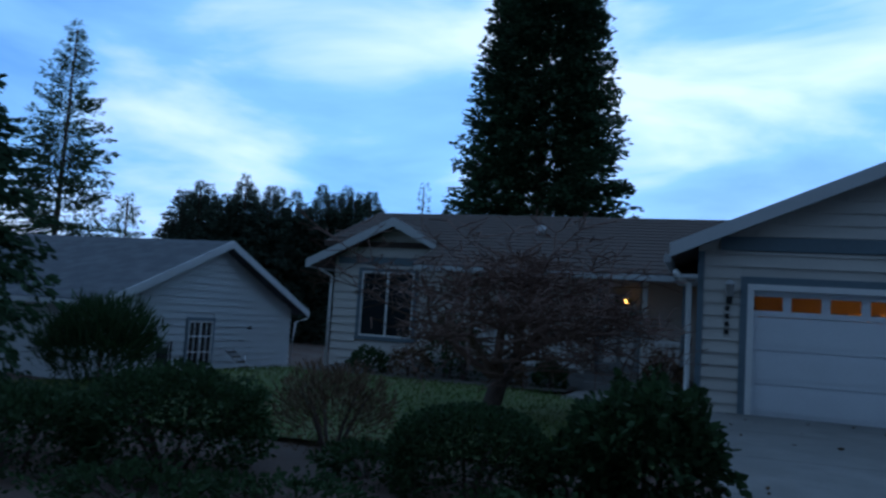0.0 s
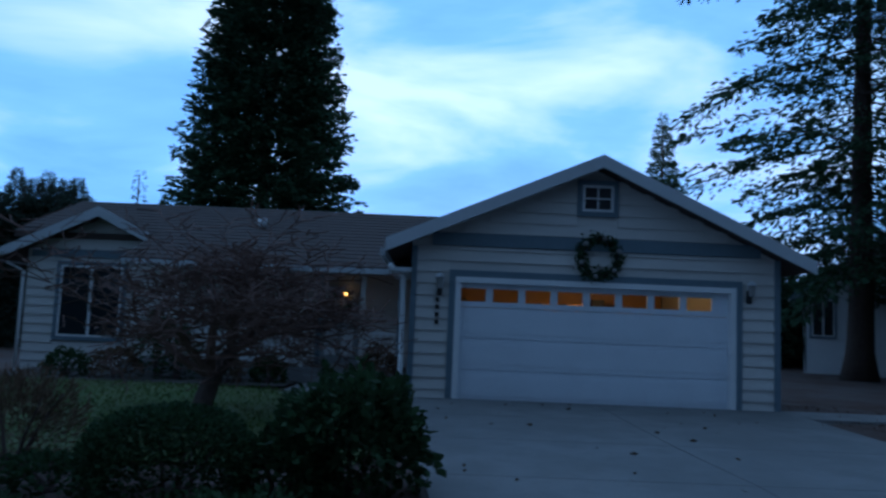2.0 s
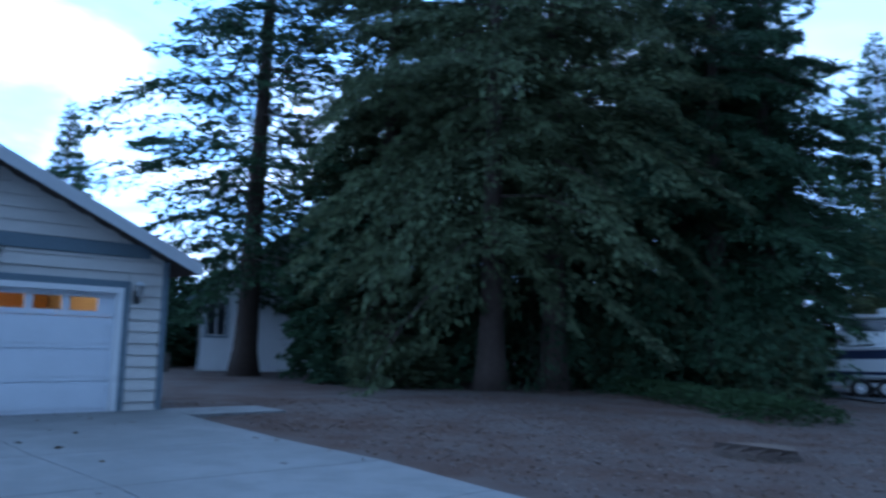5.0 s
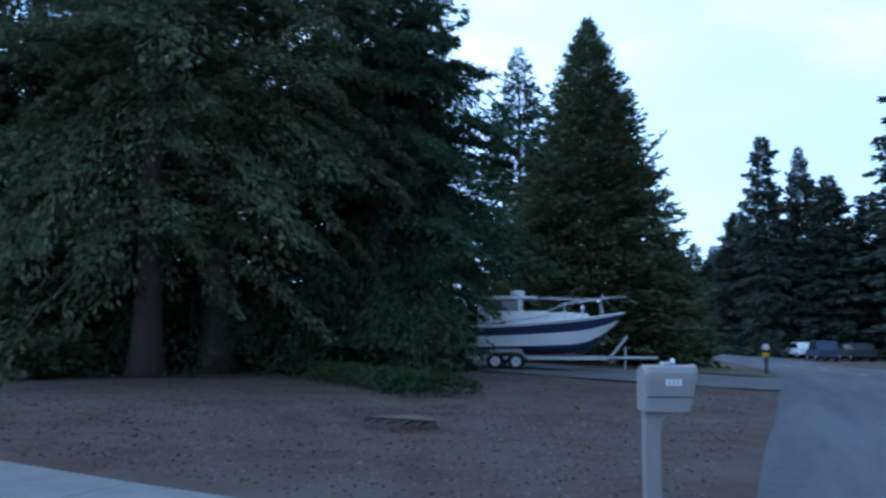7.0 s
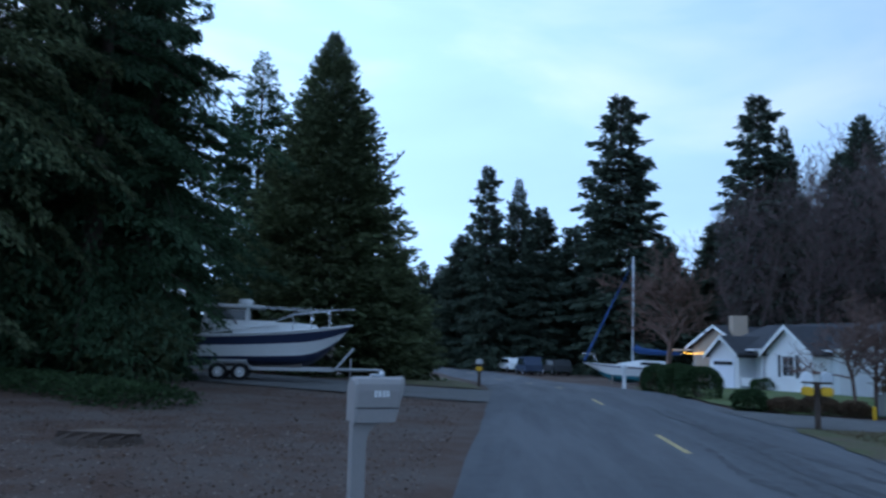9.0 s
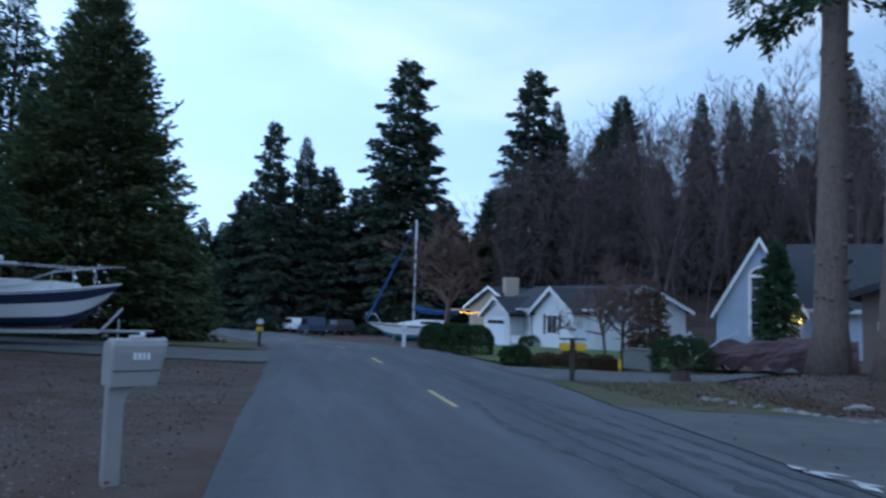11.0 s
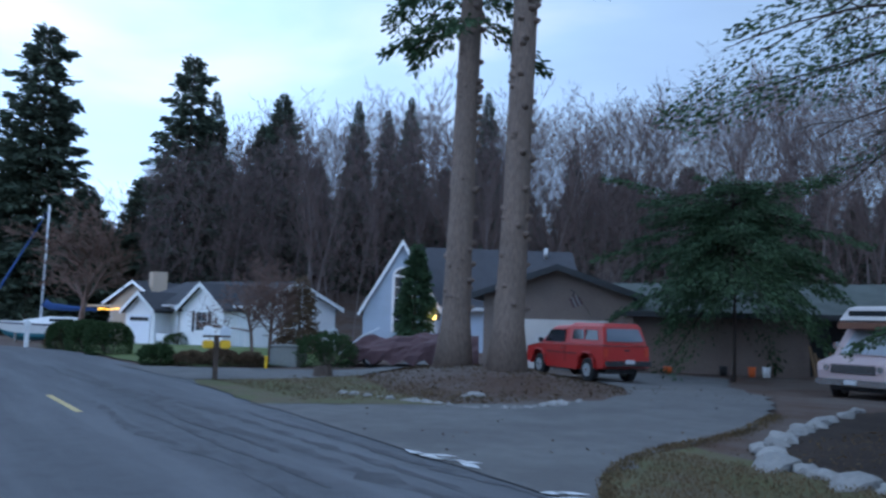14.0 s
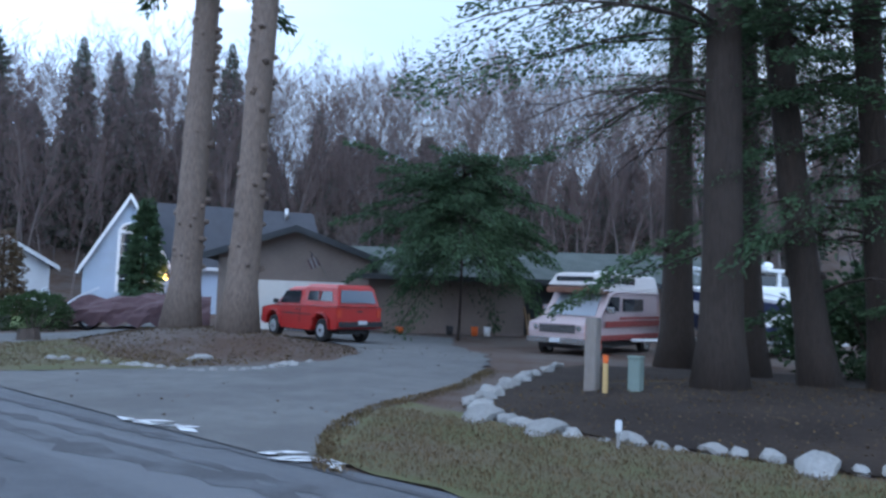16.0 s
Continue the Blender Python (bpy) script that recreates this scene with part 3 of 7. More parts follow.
# dense group beside the drive
for x, y, h, r, s, low in ((17.6, 17.2, 20, 4.4, 21, 4.2), (20.2, 16.9, 24, 4.6, 22, 5.6), (16.7, 21.2, 22, 2.7, 29, 0.6), (27.0, 12.9, 17, 2.4, 30, 0.3), (31.2, 15.2, 20, 2.8, 34, 0.5), (25.3, 13.9, 22, 4.3, 23, 0.4), (23.5, 20.5, 24, 5.2, 24, 1.2), (27.5, 16.6, 23, 4.8, 25, 0.3), (31.5, 19.5, 19, 4.2, 26, 0.5), (24.5, 25.5, 22, 4.4, 28, 1.0)):
    conifer("cedar_tree", "big cedar with drooping green sprays" if s in (21, 22, 29) else "big dark conifer with drooping sprays", x, y, h, r, s, low, 0.46, 250, 330, 0.23, columnar, mat_leaf=M_CEDAR if s in (21, 22, 29) else M_FIR, boughs=60, rise=(15, -8), droop=0.5, hang=0.9, width=0.15, ragged=0.6, sway=17, group="cedars beside the drive")
conifer("cedar_tree", "dense cone-shaped cedar beside the boat", *az(76.6, 42), 18.4, 5.6, 31, 0.1, 0.4, 2300, 74, 0.36, lambda v: (1 - v) ** 0.95, mat_leaf=M_CEDAR, rise=(40, 15), droop=0.1, width=0.18, ragged=0.18)
conifer("conifer", "dark fir between the cedars", *az(71.5, 46), 18.5, 4.2, 33, 0.5, 0.3, 700, 56, 0.42, pointed, rise=(25, 0), width=0.18)
conifer("cedar_tree", "low dense cedar beside the road verge", *az(81.6, 43), 6.6, 2.5, 36, 0.1, 0.2, 900, 60, 0.30, lambda v: (1 - v) ** 0.8, mat_leaf=M_CEDAR, rise=(35, 10), droop=0.1, width=0.18, ragged=0.2)
for a, d, h in ((21.8, 40, 4.6), (23.6, 43, 4.9), (25.0, 44, 4.4), (26.3, 45, 5.2)):
    conifer("conifer", "dark evergreen behind the fence", *az(a, d), h, 1.5, int(a * 10), 0.2, 0.12, 300, 46, 0.28, columnar, group="evergreens behind the fence", width=0.2)
for a, d, h, r in ((33.9, 29.5, 8.5, 1.2), (35.4, 27.5, 10.0, 1.6), (37.4, 30.0, 9.0, 1.9)):
    conifer("conifer", "dark young fir beside the pine", *az(a, d), h, r, int(a * 10), 0.1, 0.14, 300, 60, 0.24, columnar, group="young firs beside the pine", width=0.2, rise=(20, -10), droop=0.3)
for a, d, h in ((39.0, 38, 15), (43.5, 36, 17), (48.0, 37, 18), (52.5, 36, 17), (57.0, 38, 16), (61.5, 37, 16)):
    conifer("conifer", "dark fir standing behind the cedars", *az(a, d), h, 3.4, int(a * 10), 0.4, 0.25, 420, 46, 0.40, columnar, mat_leaf=M_FIR_HAZED, group="firs behind the cedars", width=0.2)

# ---- houses ----
def turned(bm, m):
    bmesh.ops.transform(bm, matrix=m, verts=bm.verts)
    return bm


def lap_boards(parent, m, span, z0, z1, step, material, holes=(), thick=0.042, name="siding_board"):
    """Overlapping boards on a wall along x that faces -y. span(z): the wall's two ends at that height."""
    z = z0
    while z < z1 - 0.02:
        top = min(z + step, z1)
        a, b = span((z + top) / 2)
        cuts = sorted((h[0], h[1]) for h in holes if h[2] < top - 0.01 and h[3] > z + 0.01)
        start = a
        for h0, h1 in cuts + [(b, b)]:
            if h0 - start > 0.03:
                e0, e1 = start, min(h0, b)
                part(name, turned(prism([(-thick, z), (-0.004, top + 0.012), (0.0, top + 0.012), (0.0, z)], e0, e1, axis="x"), m), material, parent)
            start = max(start, h1)
        z += step


def window(parent, m, x0, x1, z0, z1, frame_mat, trim_mat=None, cols=1, rows=1, trim=0.09, y=0.0, glass_mat=None, mullion=None, proud=0.066):
    """A window on a wall along x that faces -y: outer trim, frame, bars and panes."""
    w = part("window", turned(box(x0, x1, y - 0.030, y + 0.05, z0, z1), m), glass_mat or M_GLASS, parent, "dark window glass")
    bm = bmesh.new()
    for a, b, c, d in ((x0, x1, z0, z0 + 0.045), (x0, x1, z1 - 0.045, z1), (x0, x0 + 0.045, z0 + 0.045, z1 - 0.045), (x1 - 0.045, x1, z0 + 0.045, z1 - 0.045)):
        box(a, b, y - 0.056, y + 0.0, c, d, 0, bm)
    part("frame", turned(bm, m), frame_mat, w)
    if mullion:
        part("mullion", turned(box(x0 + (x1 - x0) * mullion - 0.03, x0 + (x1 - x0) * mullion + 0.03, y - 0.054, y, z0 + 0.045, z1 - 0.045), m), frame_mat, w)
    for i in range(1, cols):
        xx = x0 + (x1 - x0) * i / cols
        part("bar", turned(box(xx - 0.012, xx + 0.012, y - 0.046, y, z0 + 0.04, z1 - 0.04), m), frame_mat, w)
    for j in range(1, rows):
        zz = z0 + (z1 - z0) * j / rows
        part("bar", turned(box(x0 + 0.04, x1 - 0.04, y - 0.044, y, zz - 0.012, zz + 0.012), m), frame_mat, w)
    if trim_mat:
        for a, b, c, d in ((x0 - trim, x1 + trim, z0 - trim, z0), (x0 - trim, x1 + trim, z1, z1 + trim), (x0 - trim, x0, z0, z1), (x1, x1 + trim, z0, z1)):
            part("trim", turned(box(a, b, y - proud, y, c, d, 0.004), m), trim_mat, w)
    return w


def gable_roof(parent, m, half, depth, eave, ridge, front, side, roof_mat, fascia_mat, thick=0.12, back=0.3, right_cut=None, left_cut=None, fascia=0.2, rows=True, left_lift=0.0):
    """A roof of two slopes over a block centred on x = 0 whose gable faces -y."""
    slope = (ridge - eave) / half
    for sgn, cut in ((-1, left_cut), (1, right_cut)):
        reach = cut if cut is not None else half + side
        outer = sgn * reach
        zo = ridge - slope * reach + (left_lift if sgn < 0 else 0.0)
        pitch = (ridge - zo) / reach
        part("roof", turned(prism([(0, ridge + thick), (outer, zo + thick), (outer, zo), (0, ridge)], -front, depth + back), m), roof_mat, parent)
        part("fascia", turned(prism([(0, ridge + thick + 0.02), (outer, zo + thick + 0.02), (outer, zo + thick - fascia), (0, ridge + thick - fascia)], -front - 0.035, -front - 0.003), m), fascia_mat, parent)
        if rows:
            n = int(reach / 0.30)
            for k in range(n):
                r0, r1 = reach * (1 - k / n), reach * (1 - (k + 1) / n)
                za, zb = ridge + thick - pitch * r0, ridge + thick - pitch * r1
                part("shingle_course", turned(prism([(sgn * r0, za + 0.016), (sgn * r1, zb + 0.004), (sgn * r1, zb + 0.001), (sgn * r0, za + 0.001)], -front, depth + back), m), roof_mat, parent)
    part("soffit_gutter", turned(box(-half - side - 0.09, -half - side, -front + 0.1, depth, ridge - slope * (half + side) - 0.03, ridge - slope * (half + side) + 0.10, 0.01), m), fascia_mat, parent)


def gable_walls(parent, m, half, depth, base, eave, ridge, wall_mat, front_holes=(), thick=0.15):
    """Four walls of a block; the gabled front is cut into upright strips round its openings."""
    slope = (ridge - eave) / half
    xs = sorted({-half, 0.0, half, *[h[0] for h in front_holes], *[h[1] for h in front_holes]})
    bm = bmesh.new()
    for a, b in zip(xs, xs[1:]):
        za, zb = ridge - slope * abs(a) - 0.02, ridge - slope * abs(b) - 0.02
        hole = next((h for h in front_holes if h[0] <= a + 1e-6 and b <= h[1] + 1e-6), None)
        if hole:
            if hole[2] > base + 0.01:
                prism([(a, base), (b, base), (b, hole[2]), (a, hole[2])], 0, thick, bm)
            prism([(a, hole[3]), (b, hole[3]), (b, zb), (a, za)], 0, thick, bm)
        else:
            prism([(a, base), (b, base), (b, zb), (a, za)], 0, thick, bm)
    bmesh.ops.remove_doubles(bm, verts=bm.verts, dist=0.0005)
    part("front_wall", turned(bm, m), wall_mat, parent)
    for sgn in (-1, 1):
        part("side_wall", turned(box(min(sgn * half, sgn * (half - thick)), max(sgn * half, sgn * (half - thick)), thick, depth, base, eave - 0.02), m), wall_mat, parent)
    part("back_wall", turned(prism([(-half + thick, base), (half - thick, base), (half - thick, eave), (0, ridge - 0.05), (-half + thick, eave)], depth - thick, depth), m), wall_mat, parent)


# the house with the garage
house = site_thing("house", "single-storey house with pale lap siding and brown roof", "house", pose(0, 18, 0.3))
G0 = pose(2.92, 14.33, 0)
HALF, EAVE, RIDGE = 3.28, 3.00, 4.51
DOOR = (0.48 - 2.92, 5.36 - 2.92, 0.28, 2.43)
GWIN = (2.64 - 2.92, 3.20 - 2.92, 3.74, 4.22)
SLOPE = (RIDGE - EAVE) / HALF
gable_walls(house, G0, HALF, 7.0, 0.2, EAVE, RIDGE, M_SIDING, [DOOR])
gable_roof(house, G0, HALF, 9.0, EAVE, RIDGE, 0.45, 0.45, M_SHINGLE, M_FASCIA, thick=0.16, fascia=0.21, left_lift=0.10)
lap_boards(house, G0, lambda z: (-HALF + 0.1, HALF - 0.1), 0.30, 3.02, 0.205, M_SIDING, [(DOOR[0] - 0.16, DOOR[1] + 0.16, 0, 2.60)])
lap_boards(house, G0, lambda z: (-(RIDGE - z) / SLOPE + 0.12, (RIDGE - z) / SLOPE - 0.12), 3.27, 4.38, 0.205, M_SIDING, [(GWIN[0] - 0.09, GWIN[1] + 0.09, GWIN[2] - 0.09, GWIN[3] + 0.09)])
part("frieze", turned(prism([(0.0, RIDGE - 0.02), (-HALF, EAVE - 0.02), (-HALF, EAVE + 0.075), (0.0, RIDGE - 0.002)], -0.035, 0.10), G0), M_SIDING, house)
part("band_board", turned(box(-HALF + 0.35, HALF - 0.35, -0.055, -0.003, 3.03, 3.26, 0.004), G0), M_TRIM, house)
for s in (-1, 1):
    part("corner_board", turned(box(min(s * HALF, s * (HALF - 0.1)), max(s * HALF, s * (HALF - 0.1)), -0.06, -0.003, 0.28, EAVE, 0.004), G0), M_TRIM, house)
window(house, G0, GWIN[0], GWIN[1], GWIN[2], GWIN[3], M_WHITE, M_TRIM, 2, 2)
for a, b, c, d in ((DOOR[0] - 0.16, DOOR[0] - 0.05, 0.28, 2.60), (DOOR[1] + 0.05, DOOR[1] + 0.16, 0.28, 2.60), (DOOR[0] - 0.05, DOOR[1] + 0.05, 2.48, 2.60)):
    part("door_trim", turned(box(a, b, -0.065, -0.003, c, d, 0.004), G0), M_TRIM, house)
for a, b, c, d in ((DOOR[0] - 0.05, DOOR[0] + 0.05, 0.28, 2.48), (DOOR[1] - 0.05, DOOR[1] + 0.05, 0.28, 2.48), (DOOR[0] + 0.05, DOOR[1] - 0.05, 2.38, 2.48)):
    part("door_jamb", turned(box(a, b, -0.068, 0.15, c, d, 0.004), G0), M_WHITE, house)
gdoor = part("garage_door", turned(box(DOOR[0] + 0.05, DOOR[1] - 0.05, 0.10, 0.14, 0.30, 1.955), G0), M_DOORW, house, "white sectional garage door with lit panes")
dw = DOOR[1] - DOOR[0] - 0.1
for r in range(3):
    z0 = 0.31 + r * 0.55
    part("door_section", turned(box(DOOR[0] + 0.05, DOOR[1] - 0.05, 0.075, 0.099, z0, z0 + 0.535, 0.006), G0), M_DOORW, gdoor)
    for k in range(8):
        px = DOOR[0] + 0.05 + dw * (k + 0.5) / 8
        part("door_panel", turned(box(px - 0.24, px + 0.24, 0.066, 0.0745, z0 + 0.09, z0 + 0.45, 0.004), G0), M_DOORW, gdoor)
for c, d in ((1.96, 2.055), (2.29, 2.43)):
    part("door_rail", turned(box(DOOR[0] + 0.05, DOOR[1] - 0.05, 0.075, 0.13, c, d, 0.004), G0), M_DOORW, gdoor)
edges = [DOOR[0] + 0.05]
for k in range(8):
    w0 = 0.52 + 0.577 * k - 2.92
    edges += [w0 + 0.01, w0 + 0.46]
edges.append(DOOR[1] - 0.05)
for a, b in zip(edges[::2], edges[1::2]):
    part("door_stile", turned(box(a, b, 0.075, 0.13, 2.055, 2.29, 0.003), G0), M_DOORW, gdoor)
for a, b in zip(edges[1:-1:2], edges[2::2]):
    p = part("pane", turned(box(a, b, 0.098, 0.104, 2.055, 2.29), G0), M_PANE, gdoor)
    p.visible_shadow = False
# the lit garage behind the panes: shelves, boxes and a bulb
M_PLY = mat("garage_plywood", (0.50, 0.30, 0.12), 0.8, 12, 0.3, 0.3, 0.2, stretch=(1, 1, 4))
part("garage_lining", turned(box(-HALF + 0.2, HALF - 0.2, 6.5, 6.6, 0.3, 3.0), G0), M_PLY, house)
part("garage_ceiling", turned(box(-HALF + 0.16, HALF - 0.16, 0.16, 6.5, 2.62, 2.68), G0), M_PLY, house)
shelf_rng = random.Random(8)
for k in range(9):
    x = -2.7 + k * 0.62
    part("stored_box", turned(box(x, x + shelf_rng.uniform(0.25, 0.55), 5.2, 5.8, 1.9, shelf_rng.uniform(2.1, 2.45), 0.01), G0), M_PLY if k % 3 else M_DARK, house)
part("shelf", turned(box(-2.9, 2.9, 5.1, 5.9, 1.85, 1.9), G0), M_PLY, house)
bulb = new("garage_bulb", bpy.data.lights.new("garage_bulb", "POINT"))
bulb.data.energy, bulb.data.color, bulb.data.shadow_soft_size = 46.0, (1.0, 0.56, 0.18), 0.06
bulb.location = (3.6, 18.0, 2.45)
# downspout
part("downspout", tube([(-0.72, 13.98, 2.62), (-0.62, 14.1, 2.50), (-0.50, 14.28, 2.42), (-0.47, 14.30, 0.4), (-0.47, 14.16, 0.30)], 0.045, 8), M_WHITE, house, "", True)
part("soffit_beam", box(-0.75, -0.36, 14.0, 16.6, 2.52, 2.58), M_FASCIA, house)

# main body behind the porch, and the gabled wing
part("porch_wall", box(-6.3, -0.38, 18.2, 18.35, 0.2, 2.9), M_SIDING, house)
lap_boards(house, pose(0, 18.2, 0), lambda z: (-6.3, -0.4), 0.70, 2.9, 0.205, M_SIDING, [(-2.55, -1.48, 0, 2.85)])
part("end_wall", box(-9.0, -8.85, 18.7, 25.0, -0.4, 2.75), M_SIDING, house)
part("rear_wall", box(-9.0, 6.2, 25.0, 25.15, -0.4, 2.75), M_SIDING, house)


def slope_slab(x0, x1, ya, za, yb, zb, thick=0.14):
    return prism([(ya, za), (yb, zb), (yb, zb - thick), (ya, za - thick)], x0, x1, axis="x")


part("roof", slope_slab(-6.35, 0.4, 16.45, 2.72, 21.6, 4.55), M_SHINGLE, house)
part("roof", slope_slab(-9.5, -6.35, 18.3, 3.36, 21.6, 4.55), M_SHINGLE, house)
part("roof", slope_slab(-9.5, 3.0, 21.6, 4.55, 26.6, 2.72), M_SHINGLE, house)
for k in range(17):
    ya = 16.45 + k * 0.303
    za = 2.72 + (ya - 16.45) * 0.3553
    part("shingle_course", slope_slab(-6.35 if ya < 18.3 else -9.5, 0.4, ya, za + 0.018, ya + 0.303, za + 0.112, 0.014), M_SHINGLE, house)
part("gutter", box(-6.3, -0.75, 16.34, 16.45, 2.58, 2.70, 0.015), M_FASCIA, house)
part("roof_vent", tube([(-4.15, 19.4, 3.72), (-4.15, 19.4, 4.02)], 0.11, 10), M_ALU, house, "pale round roof vent", True)
# wing
WG = pose(-7.5, 18.35, 0)
WH, WE, WR = 1.66, 2.98, 3.78
gable_walls(house, WG, WH, 3.0, -0.3, WE, WR, M_SIDING)
gable_roof(house, WG, WH, 3.0, WE, WR, 0.4, 0.62, M_SHINGLE, M_FASCIA, thick=0.14, right_cut=1.15)
lap_boards(house, WG, lambda z: (-WH + 0.02, WH - 0.02), 0.05, 2.80, 0.205, M_SIDING, [(-0.98, 0.62, 0.9, 2.72)])
part("band_board", turned(box(-WH + 0.1, WH - 0.1, -0.055, -0.003, 2.80, 2.98, 0.004), WG), M_TRIM, house)
lap_boards(house, WG, lambda z: (-(WR - z) / 0.482 + 0.08, (WR - z) / 0.482 - 0.08), 2.99, 3.7, 0.205, M_SIDING)
window(house, WG, -0.88, 0.52, 1.02, 2.62, M_WHITE, M_TRIM, 1, 1, mullion=0.5)
part("downspout", tube([(-9.5, 18.1, 2.62), (-9.22, 18.3, 2.45), (-9.22, 18.3, -0.2)], 0.04, 8), M_WHITE, house, "", True)
# porch
part("porch_deck", box(-6.3, -0.5, 16.7, 18.2, 0.2, 0.64, 0.01), M_CONCRETE, house)
for x in (-5.6, -2.62, -1.40, -0.62):
    part("porch_post", box(x - 0.05, x + 0.05, 16.78, 16.88, 0.64, 2.62, 0.006), M_TRIM if x > -1 else M_SIDING, house)
for x0, x1 in ((-5.55, -2.67), (-1.35, -0.67)):
    rail = part("railing", box(x0, x1, 16.80, 16.87, 1.36, 1.42, 0.006), M_WHITE, house, "white wooden porch railing")
    part("lower_rail", box(x0, x1, 16.81, 16.86, 0.72, 0.77, 0.004), M_WHITE, rail)
    n = int((x1 - x0) / 0.125)
    for k in range(n):
        bx = x0 + (k + 0.5) * (x1 - x0) / n
        part("baluster", box(bx - 0.02, bx + 0.02, 16.815, 16.855, 0.77, 1.36), M_WHITE, rail)
for k, (y0, z1) in enumerate(((16.05, 0.35), (16.38, 0.50))):
    part("porch_step", box(-2.5, -1.45, y0, 16.7, 0.1, z1, 0.012), M_CONCRETE, house)
fd = part("front_door", box(-2.43, -1.60, 18.14, 18.2, 0.66, 2.68), mat("front_door_paint", (0.34, 0.36, 0.37), 0.5, 10, 0.15, 0.2, 0.05), house, "grey panelled front door")
for x0 in (-2.33, -1.96):
    for z0, z1 in ((0.85, 1.45), (1.58, 2.2)):
        part("door_panel", box(x0, x0 + 0.26, 18.115, 18.14, z0, z1, 0.008), M_WHITE, fd)
part("knob", tube([(-1.70, 18.06, 1.62), (-1.70, 18.14, 1.62)], [0.03, 0.02], 8), M_CHROME, fd, "", True)
for a, b, c, d in ((-2.54, -2.43, 0.64, 2.80), (-1.60, -1.49, 0.64, 2.80), (-2.43, -1.60, 2.68, 2.80)):
    part("door_trim", box(a, b, 18.14, 18.2, c, d, 0.004), M_TRIM, house)

# wall lanterns
def lantern(x, z, lit, label):
    t = site_thing("wall_lantern", label, "wall lamp", pose(x, 14.3, z), "lanterns beside the garage door")
    part("backplate", box(x - 0.05, x + 0.05, 14.265, 14.305, z - 0.12, z + 0.12, 0.01), M_DARK, t)
    part("arm", tube([(x, 14.29, z - 0.02), (x, 14.2, z - 0.07), (x, 14.16, z + 0.0)], 0.012, 6), M_DARK, t)
    part("lantern_glass", tube([(x, 14.16, z), (x, 14.16, z + 0.2)], [0.05, 0.07], 6), glass("lantern_glass", (0.25, 0.25, 0.25), 0.2), t)
    part("cap", tube([(x, 14.16, z + 0.2), (x, 14.16, z + 0.28)], [0.09, 0.02], 6), M_FASCIA, t)
    return t


lantern(0.15, 2.25, False, "unlit dark wall lantern on the garage front")
lantern(5.64, 2.33, False, "unlit dark wall lantern on the garage front")
numbers = site_thing("number_plate_board", "upright column of dark metal numerals beside the garage door", "house number", pose(0.1, 14.29, 1.8))
for k in range(4):
    part("numeral_bar", box(0.085, 0.155, 14.262, 14.30, 2.02 - k * 0.13, 2.10 - k * 0.13, 0.004), M_DARK, numbers)


def wreath(x, y, z, r, seed, label, material):
    t = site_thing("wreath", label, "wreath", pose(x, y, z))
    rng = np.random.default_rng(seed)
    n = 900
    a = rng.random(n) * 2 * np.pi
    q = rng.normal(0, 0.06 * r / 0.33, (n, 3))
    base = np.stack([x + np.cos(a) * r, np.full(n, y), z + np.sin(a) * r], 1) + q * np.array([1, 0.6, 1])
    way = np.stack([-np.sin(a), np.full(n, -0.5), np.cos(a)], 1) + rng.normal(size=(n, 3)) * 0.8
    way /= np.linalg.norm(way, axis=1)[:, None]
    v, f = sprays(rng, base, way, 0.05 + 0.05 * rng.random(n), 0.25)
    raw("foliage", v, f, material, t)
    ring = [(x + math.cos(k * 0.2618) * r, y + 0.02, z + math.sin(k * 0.2618) * r) for k in range(25)]
    part("hoop", tube(ring, 0.035, 6), M_DARK, t)
    for k in range(6):
        b = k * 1.05 + 0.3
        part("blossom", bm_ball((x + math.cos(b) * r * 1.05, y - 0.07, z + math.sin(b) * r * 1.05), 0.05), M_STONE, t)
    return t


def bm_ball(c, r, squash=1.0):
    bm = bmesh.new()
    bmesh.ops.create_icosphere(bm, subdivisions=2, radius=r, matrix=Matrix.Translation(c) @ Matrix.Diagonal((1, 1, squash, 1)))
    for v in bm.verts:
        d = v.co - Vector(c)
        v.co += d * 0.25 * noise.noise(v.co * 9 / max(r * 10, 1))
    return bm


wreath(2.95, 14.24, 2.92, 0.33, 71, "dark green wreath with pale blossoms over the garage door", M_FIR)
wreath(-2.02, 18.06, 2.02, 0.22, 72, "dark round wreath hanging on the front door", M_FIR)
# light coming through the front door; ball, bracket and point light are added stand-ins
porch_lamp = site_thing("porch_lamp", "small warm glow standing for light through the front door", "lamp", pose(-1.75, 18.1, 2.2))
part("bracket", box(-1.93, -1.85, 18.06, 18.112, 2.10, 2.24, 0.01), M_DARK, porch_lamp)
part("bulb", bm_ball((-1.89, 17.98, 2.21), 0.042), glow("door_ball_glow", (1.0, 0.42, 0.08), 9.0), porch_lamp, "glowing orange ball for the light through the door", True)
pl = new("porch_light", bpy.data.lights.new("porch_light", "POINT"))
pl.data.energy, pl.data.color, pl.data.shadow_soft_size, pl.location = 0.3, (1.0, 0.5, 0.15), 0.05, (-1.89, 17.85, 2.21)

